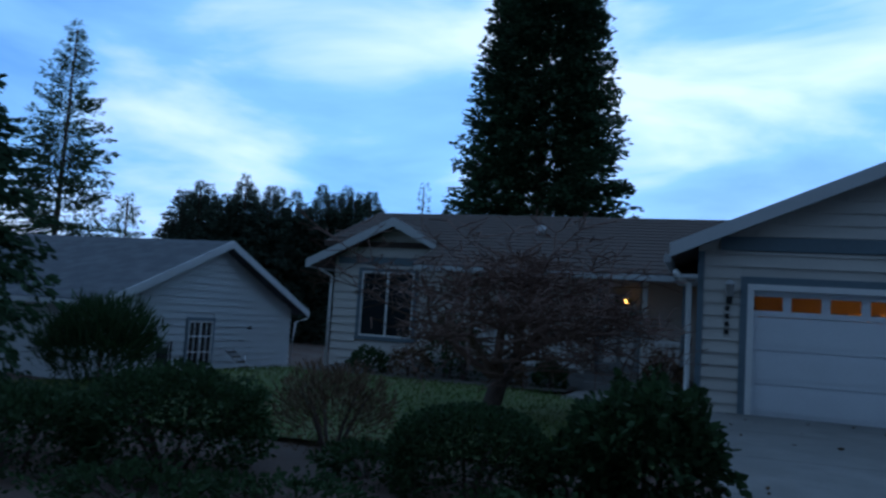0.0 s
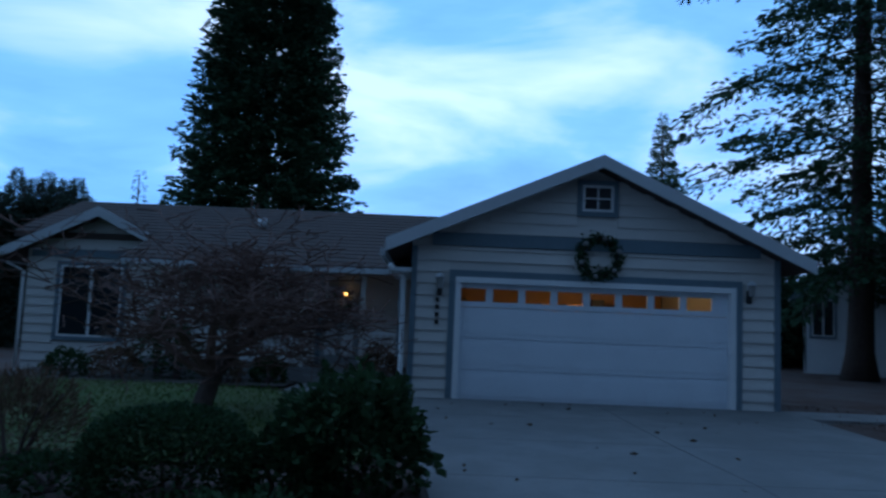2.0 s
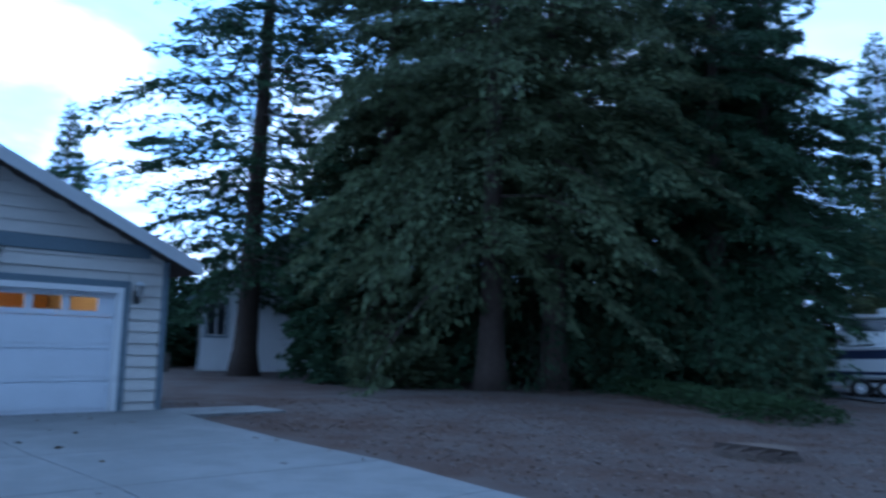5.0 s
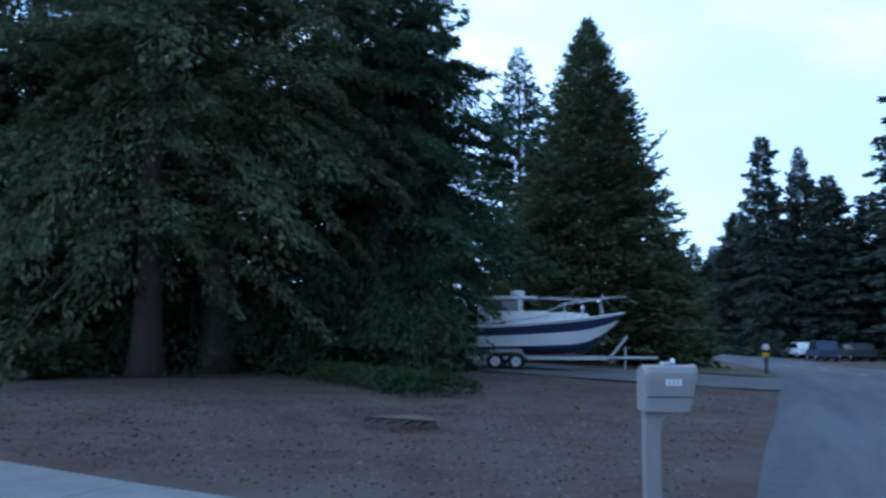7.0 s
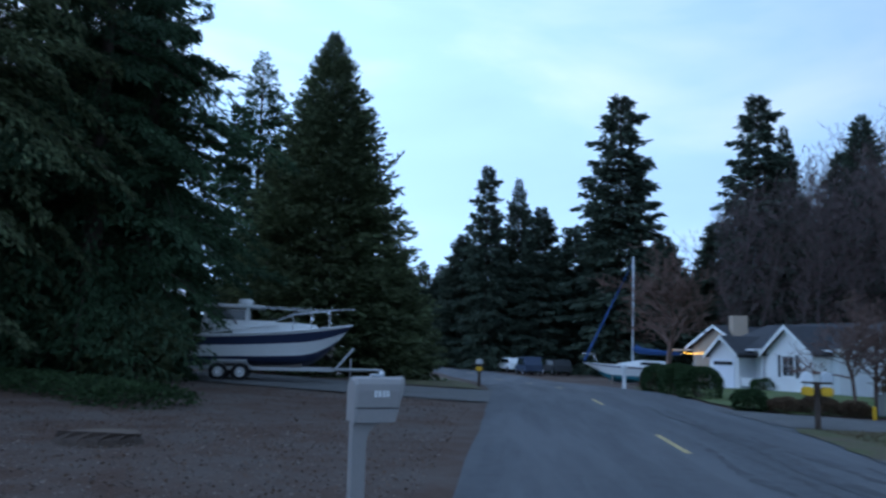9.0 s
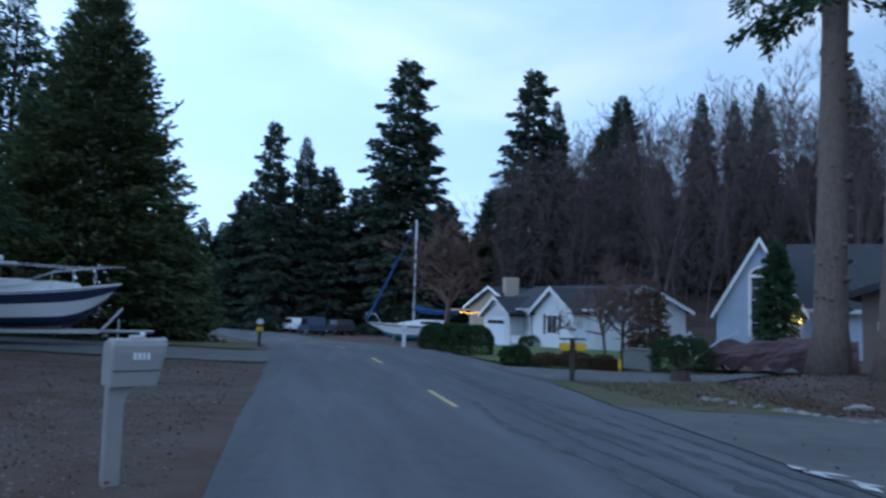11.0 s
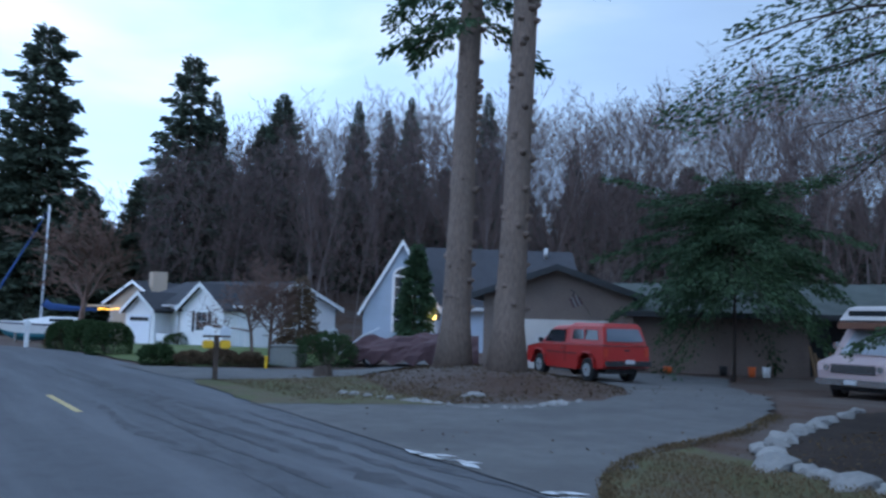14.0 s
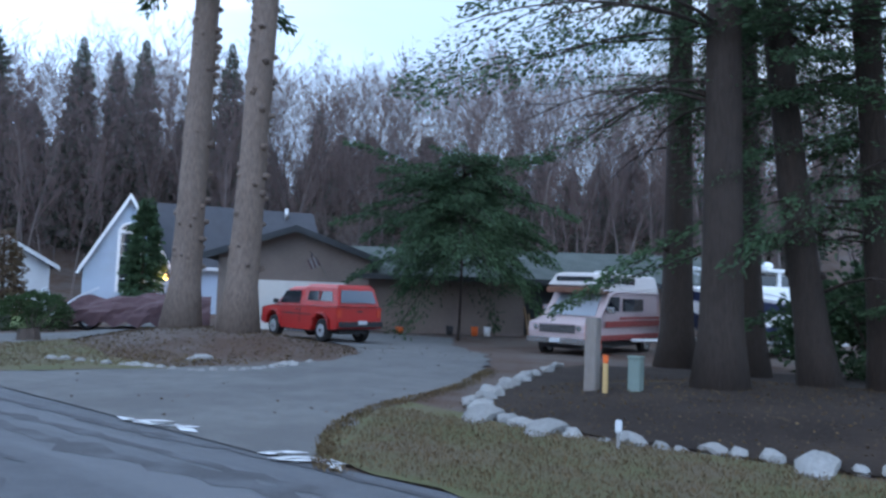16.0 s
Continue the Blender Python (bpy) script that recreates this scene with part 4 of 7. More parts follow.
# neighbour: gable end towards the camera, grey roof
left = site_thing("house", "neighbouring house with pale siding and grey roof", "house", pose(-18, 19.8, -0.5))
LM = pose(-13.6, 19.75, 0, 0, 0, 90)
gable_walls(left, LM, 4.35, 14.0, -1.3, 1.55, 3.25, M_SIDING_GREY)
gable_roof(left, LM, 4.35, 14.0, 1.55, 3.25, 0.4, 0.5, M_SHINGLE_GREY, M_FASCIA, thick=0.13, rows=False)
lap_boards(left, LM, lambda z: (-4.33, 4.33) if z < 1.5 else (-(3.15 - z) / 0.379 + 0.06, (3.15 - z) / 0.379 - 0.06), -0.9, 3.05, 0.2, M_SIDING_GREY, [(-1.30, 0.0, -0.33, 1.15)])
window(left, LM, -1.20, -0.10, -0.24, 1.06, M_WHITE, M_TRIM, 4, 3, mullion=0.5)
part("wall_vent", turned(box(1.75, 1.93, -0.06, -0.003, 0.85, 0.93, 0.01), LM), M_DARK, left)
part("meter_box", turned(box(-2.4, -2.1, -0.16, -0.003, -0.5, 0.35, 0.02), LM), M_DARK, left)
part("downspout", tube([(-13.2, 24.5, 1.25), (-13.35, 24.0, 1.1), (-13.5, 24.0, -0.8)], 0.04, 8), M_WHITE, left, "", True)
window(left, pose(-18.2, 15.38, 0), -0.5, 0.9, -0.35, 0.85, M_WHITE, M_TRIM, 2, 1)
# neighbour behind the pine: white siding
RM = pose(18.9, 30.5, 0, 0, 0, -30)
right = site_thing("house", "white-sided house half hidden behind conifers", "house", pose(18.9, 31.5, 0.3))
gable_walls(right, RM, 4.0, 9.0, -0.2, 3.65, 6.65, M_WHITE)
gable_roof(right, RM, 4.0, 9.0, 3.65, 6.65, 0.5, 0.5, M_SHINGLE_GREY, M_TRIM, thick=0.15, rows=False)
lap_boards(right, RM, lambda z: (-3.98, 3.98) if z < 3.6 else (-(6.65 - z) / 0.75 + 0.06, (6.65 - z) / 0.75 - 0.06), 0.15, 6.5, 0.22, M_WHITE, [(-3.88, -2.85, 1.72, 3.40)])
window(right, RM, -3.78, -2.95, 1.82, 3.30, M_WHITE, M_TRIM, 1, 1, mullion=0.5)
part("gutter", turned(box(-4.64, -4.52, -0.4, 8.8, 3.18, 3.30, 0.015), RM), M_FASCIA, right)
part("downspout", turned(tube([(-4.5, -0.2, 3.18), (-4.1, -0.08, 2.85), (-4.06, -0.06, 0.2)], 0.04, 8), RM), M_WHITE, right, "", True)

# things along the neighbour's wall
trellis = site_thing("trellis", "small dark lattice trellis leaning on the wall", "trellis", pose(-13.4, 17.5, gz(-13.4, 17.5)))
tz = gz(-13.4, 17.5)
for yy in (17.28, 17.72):
    part("side_bar", box(-13.45, -13.41, yy - 0.02, yy + 0.02, tz - 0.05, tz + 0.95), M_DARK, trellis)
for k in range(6):
    part("cross_bar", box(-13.44, -13.42, 17.30, 17.70, tz + 0.1 + k * 0.16, tz + 0.125 + k * 0.16), M_DARK, trellis)
for k in range(3):
    part("upright_bar", box(-13.438, -13.422, 17.38 + k * 0.11, 17.40 + k * 0.11, tz, tz + 0.93), M_DARK, trellis)
pot = thing("flower_pot", "small red clay pot under the window", "plant pot", pose(-13.2, 18.7, gz(-13.2, 18.7) + 0.04))
part("pot_body", tube([(0, 0, 0), (0, 0, 0.22)], [0.10, 0.15], 12), mat("red_clay", (0.30, 0.085, 0.055), 0.8, 14, 0.2, 0.3, 0.1), pot, "", True)
part("pot_rim", tube([(0, 0, 0.22), (0, 0, 0.27)], [0.165, 0.165], 12), bpy.data.materials["red_clay"], pot)
cz = gz(-12.9, 20.3)
chair = site_thing("folded_chair", "folded garden chair leaning by the wall", "chair", pose(-12.9, 20.3, cz))
for dy in (0.0, 0.42):
    part("chair_rail", tube([(-12.9, 20.55 + dy, cz + 0.02), (-13.35, 20.0 + dy, cz + 0.72)], 0.016, 6), M_ALU, chair)
    part("chair_leg", tube([(-12.85, 20.1 + dy, cz + 0.02), (-13.2, 20.45 + dy, cz + 0.5)], 0.016, 6), M_ALU, chair)
for k in range(4):
    u = 0.25 + k * 0.2
    part("slat", tube([(-12.9 - 0.45 * u, 20.55 - 0.55 * u, cz + 0.02 + 0.7 * u), (-12.9 - 0.45 * u, 20.97 - 0.55 * u, cz + 0.02 + 0.7 * u)], 0.03, 6), M_GREYISH, chair)
fence = thing("fence", "low weathered board fence behind the garage", "fence", pose(11.6, 31.6, gz(11.6, 31.6), 0, 0, -12))
for k in range(12):
    part("board", box(k * 0.17, k * 0.17 + 0.15, -0.012, 0.012, 0.0, 0.72 + 0.03 * math.sin(k * 2.1), 0.004), M_GREYISH, fence)
for z in (0.2, 0.5):
    part("rail", box(-0.03, 2.08, 0.014, 0.05, z, z + 0.08), M_GREYISH, fence)
for x in (0.0, 1.9):
    part("post", box(x, x + 0.1, 0.052, 0.15, -0.2, 0.8, 0.008), M_GREYISH, fence)

# ---- front yard and drive ----
def slab_rows(x_left, x_right, ys, nx, lift, name, material, parent):
    """Concrete bays with open joints between them."""
    for j in range(len(ys) - 1):
        for i in range(nx):
            y0, y1 = ys[j] + 0.008, ys[j + 1] - 0.008
            verts = []
            for y in (y0, y1):
                xl, xr = x_left(y), x_right(y)
                a, b = xl + (xr - xl) * i / nx + 0.008, xl + (xr - xl) * (i + 1) / nx - 0.008
                verts += [(a, y), (b, y)]
            top = [(x, y, gz(x, y) + lift) for x, y in verts]
            low = [(x, y, z - 0.1) for x, y, z in top]
            raw(name, top + low, [(0, 1, 3, 2), (4, 6, 7, 5), (0, 4, 5, 1), (1, 5, 7, 3), (3, 7, 6, 2), (2, 6, 4, 0)], material, parent)


drive = site_thing("driveway", "pale concrete driveway with scattered wet leaves", "driveway", pose(3, 7, 0.1), "", "structure")
slab_rows(lambda y: -0.45 + 0.07 * (14.2 - y) - 0.9 * ease(2.2, 0.4, y), lambda y: 6.25 + 0.25 * ease(3.6, 0.5, y) + 0.1 * math.sin(y), [0.62, 2.0, 4.0, 6.0, 8.0, 10.1, 12.2, 14.28], 2, 0.055, "concrete_slab", M_CONCRETE, drive)
M_JOINT = mat("joint_dirt", (0.10, 0.09, 0.08), 0.95, 30, 0.4, 0.3, 0.4)
sheet("drive_bed", [(-0.5 + 0.07 * (14.2 - y) - 0.9 * ease(2.2, 0.4, y), y) for y in np.linspace(0.6, 14.2, 18)], [(6.27 + 0.25 * ease(3.6, 0.5, y), y) for y in np.linspace(0.6, 14.2, 18)], M_JOINT, 0.042, 6, None, "dark earth showing in the joints of the drive", "driveway")
pad = site_thing("side_path", "narrow concrete path along the garage side", "path", pose(7.2, 14, 0.3), "", "structure")
slab_rows(lambda y: 6.3, lambda y: 8.2, [13.3, 13.9, 14.5], 2, 0.05, "concrete_slab", M_CONCRETE, pad)
front_walk = site_thing("front_walk", "concrete walk from the drive to the porch", "path", pose(-1.9, 15, 0.3), "", "structure")
slab_rows(lambda y: -2.55, lambda y: -1.35 + 1.0 * ease(14.6, 13.4, y), [13.2, 14.1, 15.1, 16.05], 1, 0.05, "concrete_slab", M_CONCRETE, front_walk)
LAWN_L = [(-13.5, 7.6), (-13.5, 9), (-13.2, 11), (-12.8, 13), (-12.0, 15), (-11.5, 17)]
LAWN_R = [(-0.6, 8.2), (-0.75, 9.5), (-0.9, 11), (-1.2, 12.6), (-2.8, 14.6), (-6.5, 15.2)]
sheet("lawn", smooth_line(LAWN_L, 4), smooth_line(LAWN_R, 4), M_LAWN, 0.05, 26, None, "short dull green winter lawn", "lawn", rough=0.2)


def tufts(name, label, spots, seed, material, size=0.07, width=0.12, category="grass"):
    """Blades of grass over many spots."""
    rng = np.random.default_rng(seed)
    base = np.array(spots)
    way = rng.normal(size=(len(base), 3)) * 0.45 + np.array([0, 0, 1])
    way /= np.linalg.norm(way, axis=1)[:, None]
    v, f = sprays(rng, base, way, size * (0.5 + rng.random(len(base))), width)
    return tagged(raw(name, v, f, material, None, label), "", category, "", "stuff")


def scatter(n, seed, x0, x1, y0, y1, keep=lambda x, y: True, lift=0.05):
    rng = random.Random(seed)
    out = []
    while len(out) < n:
        x, y = rng.uniform(x0, x1), rng.uniform(y0, y1)
        if keep(x, y):
            out.append((x, y, gz(x, y) + lift))
    return out


M_BLADE = leafy("grass_blades", (0.085, 0.13, 0.035), (0.13, 0.13, 0.05))
M_DRYBLADE = leafy("dry_grass_blades", (0.128, 0.088, 0.050), (0.078, 0.064, 0.030))
M_LEAF = leafy("fallen_leaves", (0.10, 0.065, 0.035), (0.05, 0.035, 0.025), 0.1)
tufts("grass", "short green lawn blades", scatter(16000, 3, -12.5, -1.0, 7.8, 15.0, lambda x, y: x < -0.8 - 0.6 * max(y - 11.5, 0)), 1, M_BLADE, 0.06)


def litter(name, label, spots, seed, size, material, category="leaf litter"):
    rng = np.random.default_rng(seed)
    base = np.array(spots)
    way = rng.normal(size=(len(base), 3)) * np.array([1, 1, 0.12])
    way /= np.linalg.norm(way, axis=1)[:, None]
    v, f = sprays(rng, base, way, size * (0.5 + rng.random(len(base))), 0.3)
    v[:, 2] += 0.01 * rng.random(len(v))
    return tagged(raw(name, v, f, material, None, label), "", category, "", "stuff")


M_NEEDLE = leafy("dry_needles", (0.135, 0.088, 0.064), (0.085, 0.052, 0.038), 0.05)
litter("fallen_leaves", "dark wet leaves lying on the concrete drive", scatter(70, 5, 0.2, 6.2, 3.0, 14.0, lift=0.068), 5, 0.075, M_LEAF)
litter("needle_litter", "brown twigs and needles under the cedars", scatter(14000, 6, 6.6, 26, 1.0, 16, lift=0.03), 6, 0.040, M_NEEDLE)
M_CHIP = leafy("pale_bark_chips", (0.19, 0.155, 0.135), (0.13, 0.10, 0.085), 0.0)
litter("bark_chips", "pale bark chips strewn over the bare ground", scatter(9000, 7, 6.8, 15, 1.0, 13, lift=0.03), 7, 0.036, M_CHIP)

shrub("shrub", "broad dark green shrub at the lawn's edge", -4.55, 6.3, 0.86, 0.75, 0.86, 11, 9000, 0.055, M_BOX, uneven=0.10, inner=0.6)
shrub("shrub", "low dark shrub among the front bushes", -5.6, 5.7, 0.6, 0.6, 0.66, 12, 4500, 0.055, M_BOX, uneven=0.12, inner=0.6)
shrub("shrub", "russet twiggy deciduous shrub on the lawn", -3.78, 7.85, 0.62, 0.6, 0.86, 13, 3200, 0.10, M_RUSSET, up=0.9, width=0.06, inner=0.3)
shrub("clipped_bush", "round clipped dark green bush", -1.98, 6.75, 0.63, 0.6, 0.72, 14, 12000, 0.042, M_BOX, uneven=0.03, inner=0.75, boxy=2.5)
shrub("shrub", "broad-leaved evergreen shrub beside the drive", -0.62, 7.35, 0.60, 0.58, 0.94, 15, 5200, 0.085, M_BOX, uneven=0.22, inner=0.5)
shrub("shrub", "low evergreen shrub beside the drive", -1.15, 7.05, 0.4, 0.4, 0.5, 16, 1800, 0.08, M_BOX, uneven=0.2)
shrub("shrub", "tall feathery evergreen shrub beside the lawn", -9.2, 10.5, 0.86, 0.8, 1.22, 17, 5200, 0.22, M_BOX, up=1.3, width=0.05, inner=0.35, uneven=0.2)
for k, (x, y, r, h) in enumerate(((-6.9, 15.7, 0.35, 0.5), (-5.9, 15.6, 0.4, 0.6), (-4.9, 15.9, 0.4, 1.1), (-3.9, 15.6, 0.35, 0.5), (-3.1, 16.0, 0.3, 0.5), (-0.9, 15.4, 0.35, 0.8), (-5.3, 16.1, 0.35, 1.3))):
    shrub("shrub", "dim little shrub in the bed before the porch", x, y, r, r, h, 90 + k, 900, 0.08, M_RUSSET if k % 2 else M_BOX, group="bed before the porch", uneven=0.25)
sheet("planting_bed", [(-8.2, 14.9), (-6.5, 14.95), (-4.5, 15.0), (-2.7, 15.3)], [(-8.6, 18.2), (-6.4, 18.1), (-4.5, 16.7), (-2.6, 16.7)], M_JOINT, 0.06, 6, None, "dark mulch bed before the porch", "planting bed", rough=0.15)
# ground cover at the front edge and ivy under the cedars
for x, y, r, h, s in ((-3.0, 5.6, 0.7, 0.22, 1), (-4.0, 5.2, 0.7, 0.25, 2), (-1.2, 5.9, 0.6, 0.25, 3), (-6.4, 6.8, 0.6, 0.4, 4), (-2.9, 6.9, 0.45, 0.28, 5)):
    shrub("ground_cover", "low dark ground cover before the bushes", x, y, r, r * 0.7, h, 120 + s, 1100, 0.06, M_BOX, group="low plants by the drive", uneven=0.3)
for k, (x, y) in enumerate(((22.6, 16.2), (21.6, 14.6), (20.6, 13.0), (19.6, 11.6), (18.8, 10.2), (18.0, 8.9), (17.4, 8.1))):
    shrub("ivy_mound", "low mound of ivy under the cedars", x, y, 1.1, 1.0, 0.42, 140 + k, 1500, 0.10, M_BOX, group="ivy under the cedars", uneven=0.25)
for k, (x, y, h) in enumerate(((16.0, 19.5, 1.2), (24.6, 11.8, 2.2), (26.5, 12.4, 2.8), (28.4, 12.6, 2.4), (22.5, 17.0, 1.8))):
    shrub("shrub", "dark evergreen undergrowth below the cedars", x, y, 1.3, 1.2, h, 160 + k, 2600, 0.2, M_CEDAR, group="undergrowth", uneven=0.25)

for k, (a, d, h) in enumerate(((40, 33, 2.6), (43.5, 31, 2.8), (46.5, 30, 2.6), (49.5, 31, 3.0), (52.5, 29.5, 2.6), (55.5, 31, 3.0), (58.5, 30, 2.6), (61, 31, 2.8))):
    shrub("shrub", "dark evergreen undergrowth behind the cedar trunks", *az(a, d), 1.5, 1.2, h, 180 + k, 2400, 0.2, M_FIR, group="undergrowth behind the cedars", uneven=0.25, inner=0.5)

# leafless ornamental tree on the lawn
yard_tree = bare_tree("bare_tree", "low spreading leafless ornamental tree on the lawn", -2.95, 10.95, 5, (M_BARK, M_ROSETWIG), fit=(2.35, 2.45), fine=0.0038, height=0.75, spread=1.05, forks=3, depth=6, start=0.3, thick=0.062, up=0.30, lens=0.88, twist=0.22)
# stump beside the drive
stump = thing("tree_stump", "low sawn stump on the bare ground", "tree stump", pose(11.6, 5.9, gz(11.6, 5.9)))
part("stump_wood", tube([(0, 0, -0.05), (0, 0, 0.06), (0.01, 0, 0.13)], [0.66, 0.60, 0.56], 14), M_BARK, stump)
part("cut_face", tube([(0.01, 0, 0.13), (0.01, 0, 0.138)], [0.54, 0.54], 14), mat("sawn_wood", (0.15, 0.11, 0.085), 0.9, 20, 0.4, 0.4, 0.3), stump)

# mailbox
mb = thing("mailbox", "grey plastic mailbox on its own post", "mailbox", pose(8.04, 1.37, gz(8.04, 1.37), 0, 0, -62) @ Matrix.Diagonal((0.95, 0.95, 1.02, 1)))
M_MAIL = mat("grey_plastic", (0.29, 0.275, 0.27), 0.55, 30, 0.12, 0.2, 0.1)
ring = lambda x0, x1, w, z: [(x0, -w, z), (x1, -w, z), (x1, w, z), (x0, w, z)]
part("post", loft([ring(-0.165, -0.02, 0.06, -0.1), ring(-0.165, -0.02, 0.06, 0.66), ring(-0.165, 0.00, 0.06, 0.76), ring(-0.165, 0.05, 0.06, 0.82), ring(-0.165, 0.16, 0.06, 0.855)]), M_MAIL, mb)
prof = [(-0.14, 0.0), (0.14, 0.0), (0.145, 0.29), (0.135, 0.35), (0.10, 0.395), (0.04, 0.415), (-0.04, 0.415), (-0.10, 0.395), (-0.135, 0.35), (-0.145, 0.29)]
part("box_body", loft([[(-0.18, a * 0.93, 0.858 + b * 0.95) for a, b in prof], [(-0.15, a, 0.858 + b) for a, b in prof], [(0.22 + 0.24 * b, a, 0.858 + b) for a, b in prof]]), M_MAIL, mb)
part("door_flap", loft([[(0.222 + 0.24 * b, a * 1.02, 0.862 + b * 1.005) for a, b in prof], [(0.25 + 0.24 * b, a * 1.02, 0.862 + b * 1.005) for a, b in prof], [(0.262 + 0.24 * b, a * 0.9, 0.885 + b * 0.93) for a, b in prof]]), M_MAIL, mb)
part("pull", box(0.30, 0.325, -0.02, 0.02, 0.94, 0.96, 0.004), M_FASCIA, mb)
part("seam", box(-0.165, 0.28, -0.147, -0.139, 0.985, 0.995), M_DARK, mb)
for k in range(4):
    part("numeral_bar", box(0.02 + k * 0.042, 0.048 + k * 0.042, -0.1475, -0.1405, 1.09, 1.15), M_WHITE, mb, "white numeral")
part("flag_mount", box(0.02, 0.16, -0.04, 0.04, 1.27, 1.30, 0.008), M_FASCIA, mb)
part("flag_tip", box(0.12, 0.16, -0.02, 0.02, 1.285, 1.33, 0.006), M_WHITE, mb)

# ---- street and its far side ----
for k, x in enumerate(np.arange(13.7 - 12 * 3.8, 100, 11.4)):
    i = min(range(len(ROAD)), key=lambda j: abs(ROAD[j][0] - x))
    c = [ROAD[max(i - 1, 0)], ROAD[min(i + 1, len(ROAD) - 1)]]
    d = Vector((c[1][0] - c[0][0], c[1][1] - c[0][1])).normalized()
    y = ROAD[i][1] + (x - ROAD[i][0]) * d.y / max(d.x, 0.1)
    a, b = Vector((x, y)), Vector((x, y)) + d * 2.85
    s = Vector((-d.y, d.x)) * 0.055
    dash = raw("centre_dash", [(p.x, p.y, gz(p.x, p.y) + 0.036) for p in (a - s, b - s, b + s, a + s)], [(0, 1, 2, 3)], M_YELLOW, None, "worn yellow centre dash on the asphalt")
    tagged(dash, "", "road marking", "centre dashes", "structure")
# sealed cracks along the far lane
for j, (y0, x0, x1, w) in enumerate(((-4.42, 4, 24, 0.17), (-4.8, 0, 17, 0.10), (-3.3, 4.5, 15.5, 0.13), (-3.75, 7, 15, 0.07), (-5.25, 1, 13, 0.07), (-4.15, 9, 26, 0.06))):
    left, right = [], []
    for x in np.arange(x0, x1, 0.25):
        y = y0 + 0.26 * noise.noise(Vector((x * 0.3, j * 7.0, 0))) + 0.06 * noise.noise(Vector((x * 3, j, 5)))
        h = w * (0.35 + 1.9 * abs(noise.noise(Vector((x * 1.6, j, 2)))))
        left.append((x, y - h))
        right.append((x, y + h))
    sheet("crack_sealer", left, right, M_TAR, 0.034 + 0.001 * j, 1, None, "dark tar sealing a crack along the road", "road patch")
# rough white paint marks at the mouth of the drive
mark_rng = random.Random(3)
for cx, cy in ((7.66, -5.56), (5.33, -5.47)):
    marks = site_thing("paint_mark", "scuffed white paint mark at the edge of the road", "road marking", pose(cx, cy, 0.03), "marks at the drive", "structure")
    for k in range(7):
        x, y = cx - 0.45 + k * 0.15 + mark_rng.uniform(-0.05, 0.05), cy + mark_rng.uniform(-0.10, 0.10)
        a, l, w = mark_rng.uniform(-0.6, 0.9), mark_rng.uniform(0.12, 0.26), mark_rng.uniform(0.05, 0.09)
        pts = [(x + l * math.cos(a + q) * (1 if q in (0, math.pi) else w / l), y + l * math.sin(a + q) * (1 if q in (0, math.pi) else w / l)) for q in (0, math.pi / 2, math.pi, -math.pi / 2)]
        raw("stroke", [(px, py, gz(px, py) + 0.058) for px, py in pts], [(0, 1, 2, 3)], M_WHITEMARK, marks)

OPP_L = [(13.9, -5.9), (12.9, -7.6), (12.2, -9.6), (11.7, -12.0), (13.0, -14.6), (17.5, -18.0), (21.0, -21.0), (24.5, -22.2)]
OPP_R = [(5.0, -5.3), (6.2, -6.7), (6.95, -8.3), (7.5, -10.8), (8.6, -13.6), (10.5, -16.4), (14.0, -20.5), (17.0, -24.5)]
sheet("opposite_drive", smooth_line(OPP_L, 5), smooth_line(OPP_R, 5), M_GRAVEL, 0.045, 10, None, "worn grey paved drive across the street", "driveway", rough=0.4)
D2_L = [(19.4, -6.3), (18.6, -8.5), (18.5, -10.6), (18.8, -13.2), (21, -17), (25, -20)]
D2_R = [(25.2, -6.0), (23.4, -7.8), (22.2, -9.9), (21.4, -11.9), (23.6, -15), (28, -18.5)]
sheet("second_drive", smooth_line(D2_L, 5), smooth_line(D2_R, 5), M_GRAVEL, 0.045, 6, None, "pale drive before the white house", "driveway", rough=0.3)
D3_L = [(24.6, 0.6), (24.9, 3.0), (25.6, 6.0), (26.5, 9.0), (28, 13)]
D3_R = [(31.6, 0.6), (30.9, 3.2), (32.2, 6.0), (33.5, 9.0), (35, 13)]
sheet("boat_drive", smooth_line(D3_L, 4), smooth_line(D3_R, 4), M_GRAVEL, 0.045, 6, None, "pale gravel drive with the boat trailer", "driveway", rough=0.3)
sheet("grass_verge", smooth_line([(-20, -5.25), (-8, -5.25), (0, -5.28), (3.5, -5.36), (5.45, -5.75), (6.75, -7.4)], 6), smooth_line([(-20, -9.2), (-8, -9.0), (0, -8.5), (2.6, -8.35), (4.3, -8.3), (6.9, -9.0)], 6), M_VERGE, 0.04, 14, None, "dry winter grass verge beside the road", "grass verge", rough=0.25)
sheet("island_verge", smooth_line([(13.7, -5.95), (16, -6.1), (19.0, -6.3)], 5), smooth_line([(12.2, -9.0), (15.5, -9.4), (18.6, -10.6)], 5), M_VERGE, 0.05, 10, None, "thin grass between the drives", "grass verge", rough=0.25)
sheet("white_house_lawn", smooth_line([(23.9, -8.1), (27, -6.9), (34, -6.9), (44, -6.6)], 5), smooth_line([(23.4, -12), (30, -18), (44, -22), (54, -14)], 5), M_LAWN, 0.05, 12, None, "green lawn before the white house", "lawn", rough=0.2)
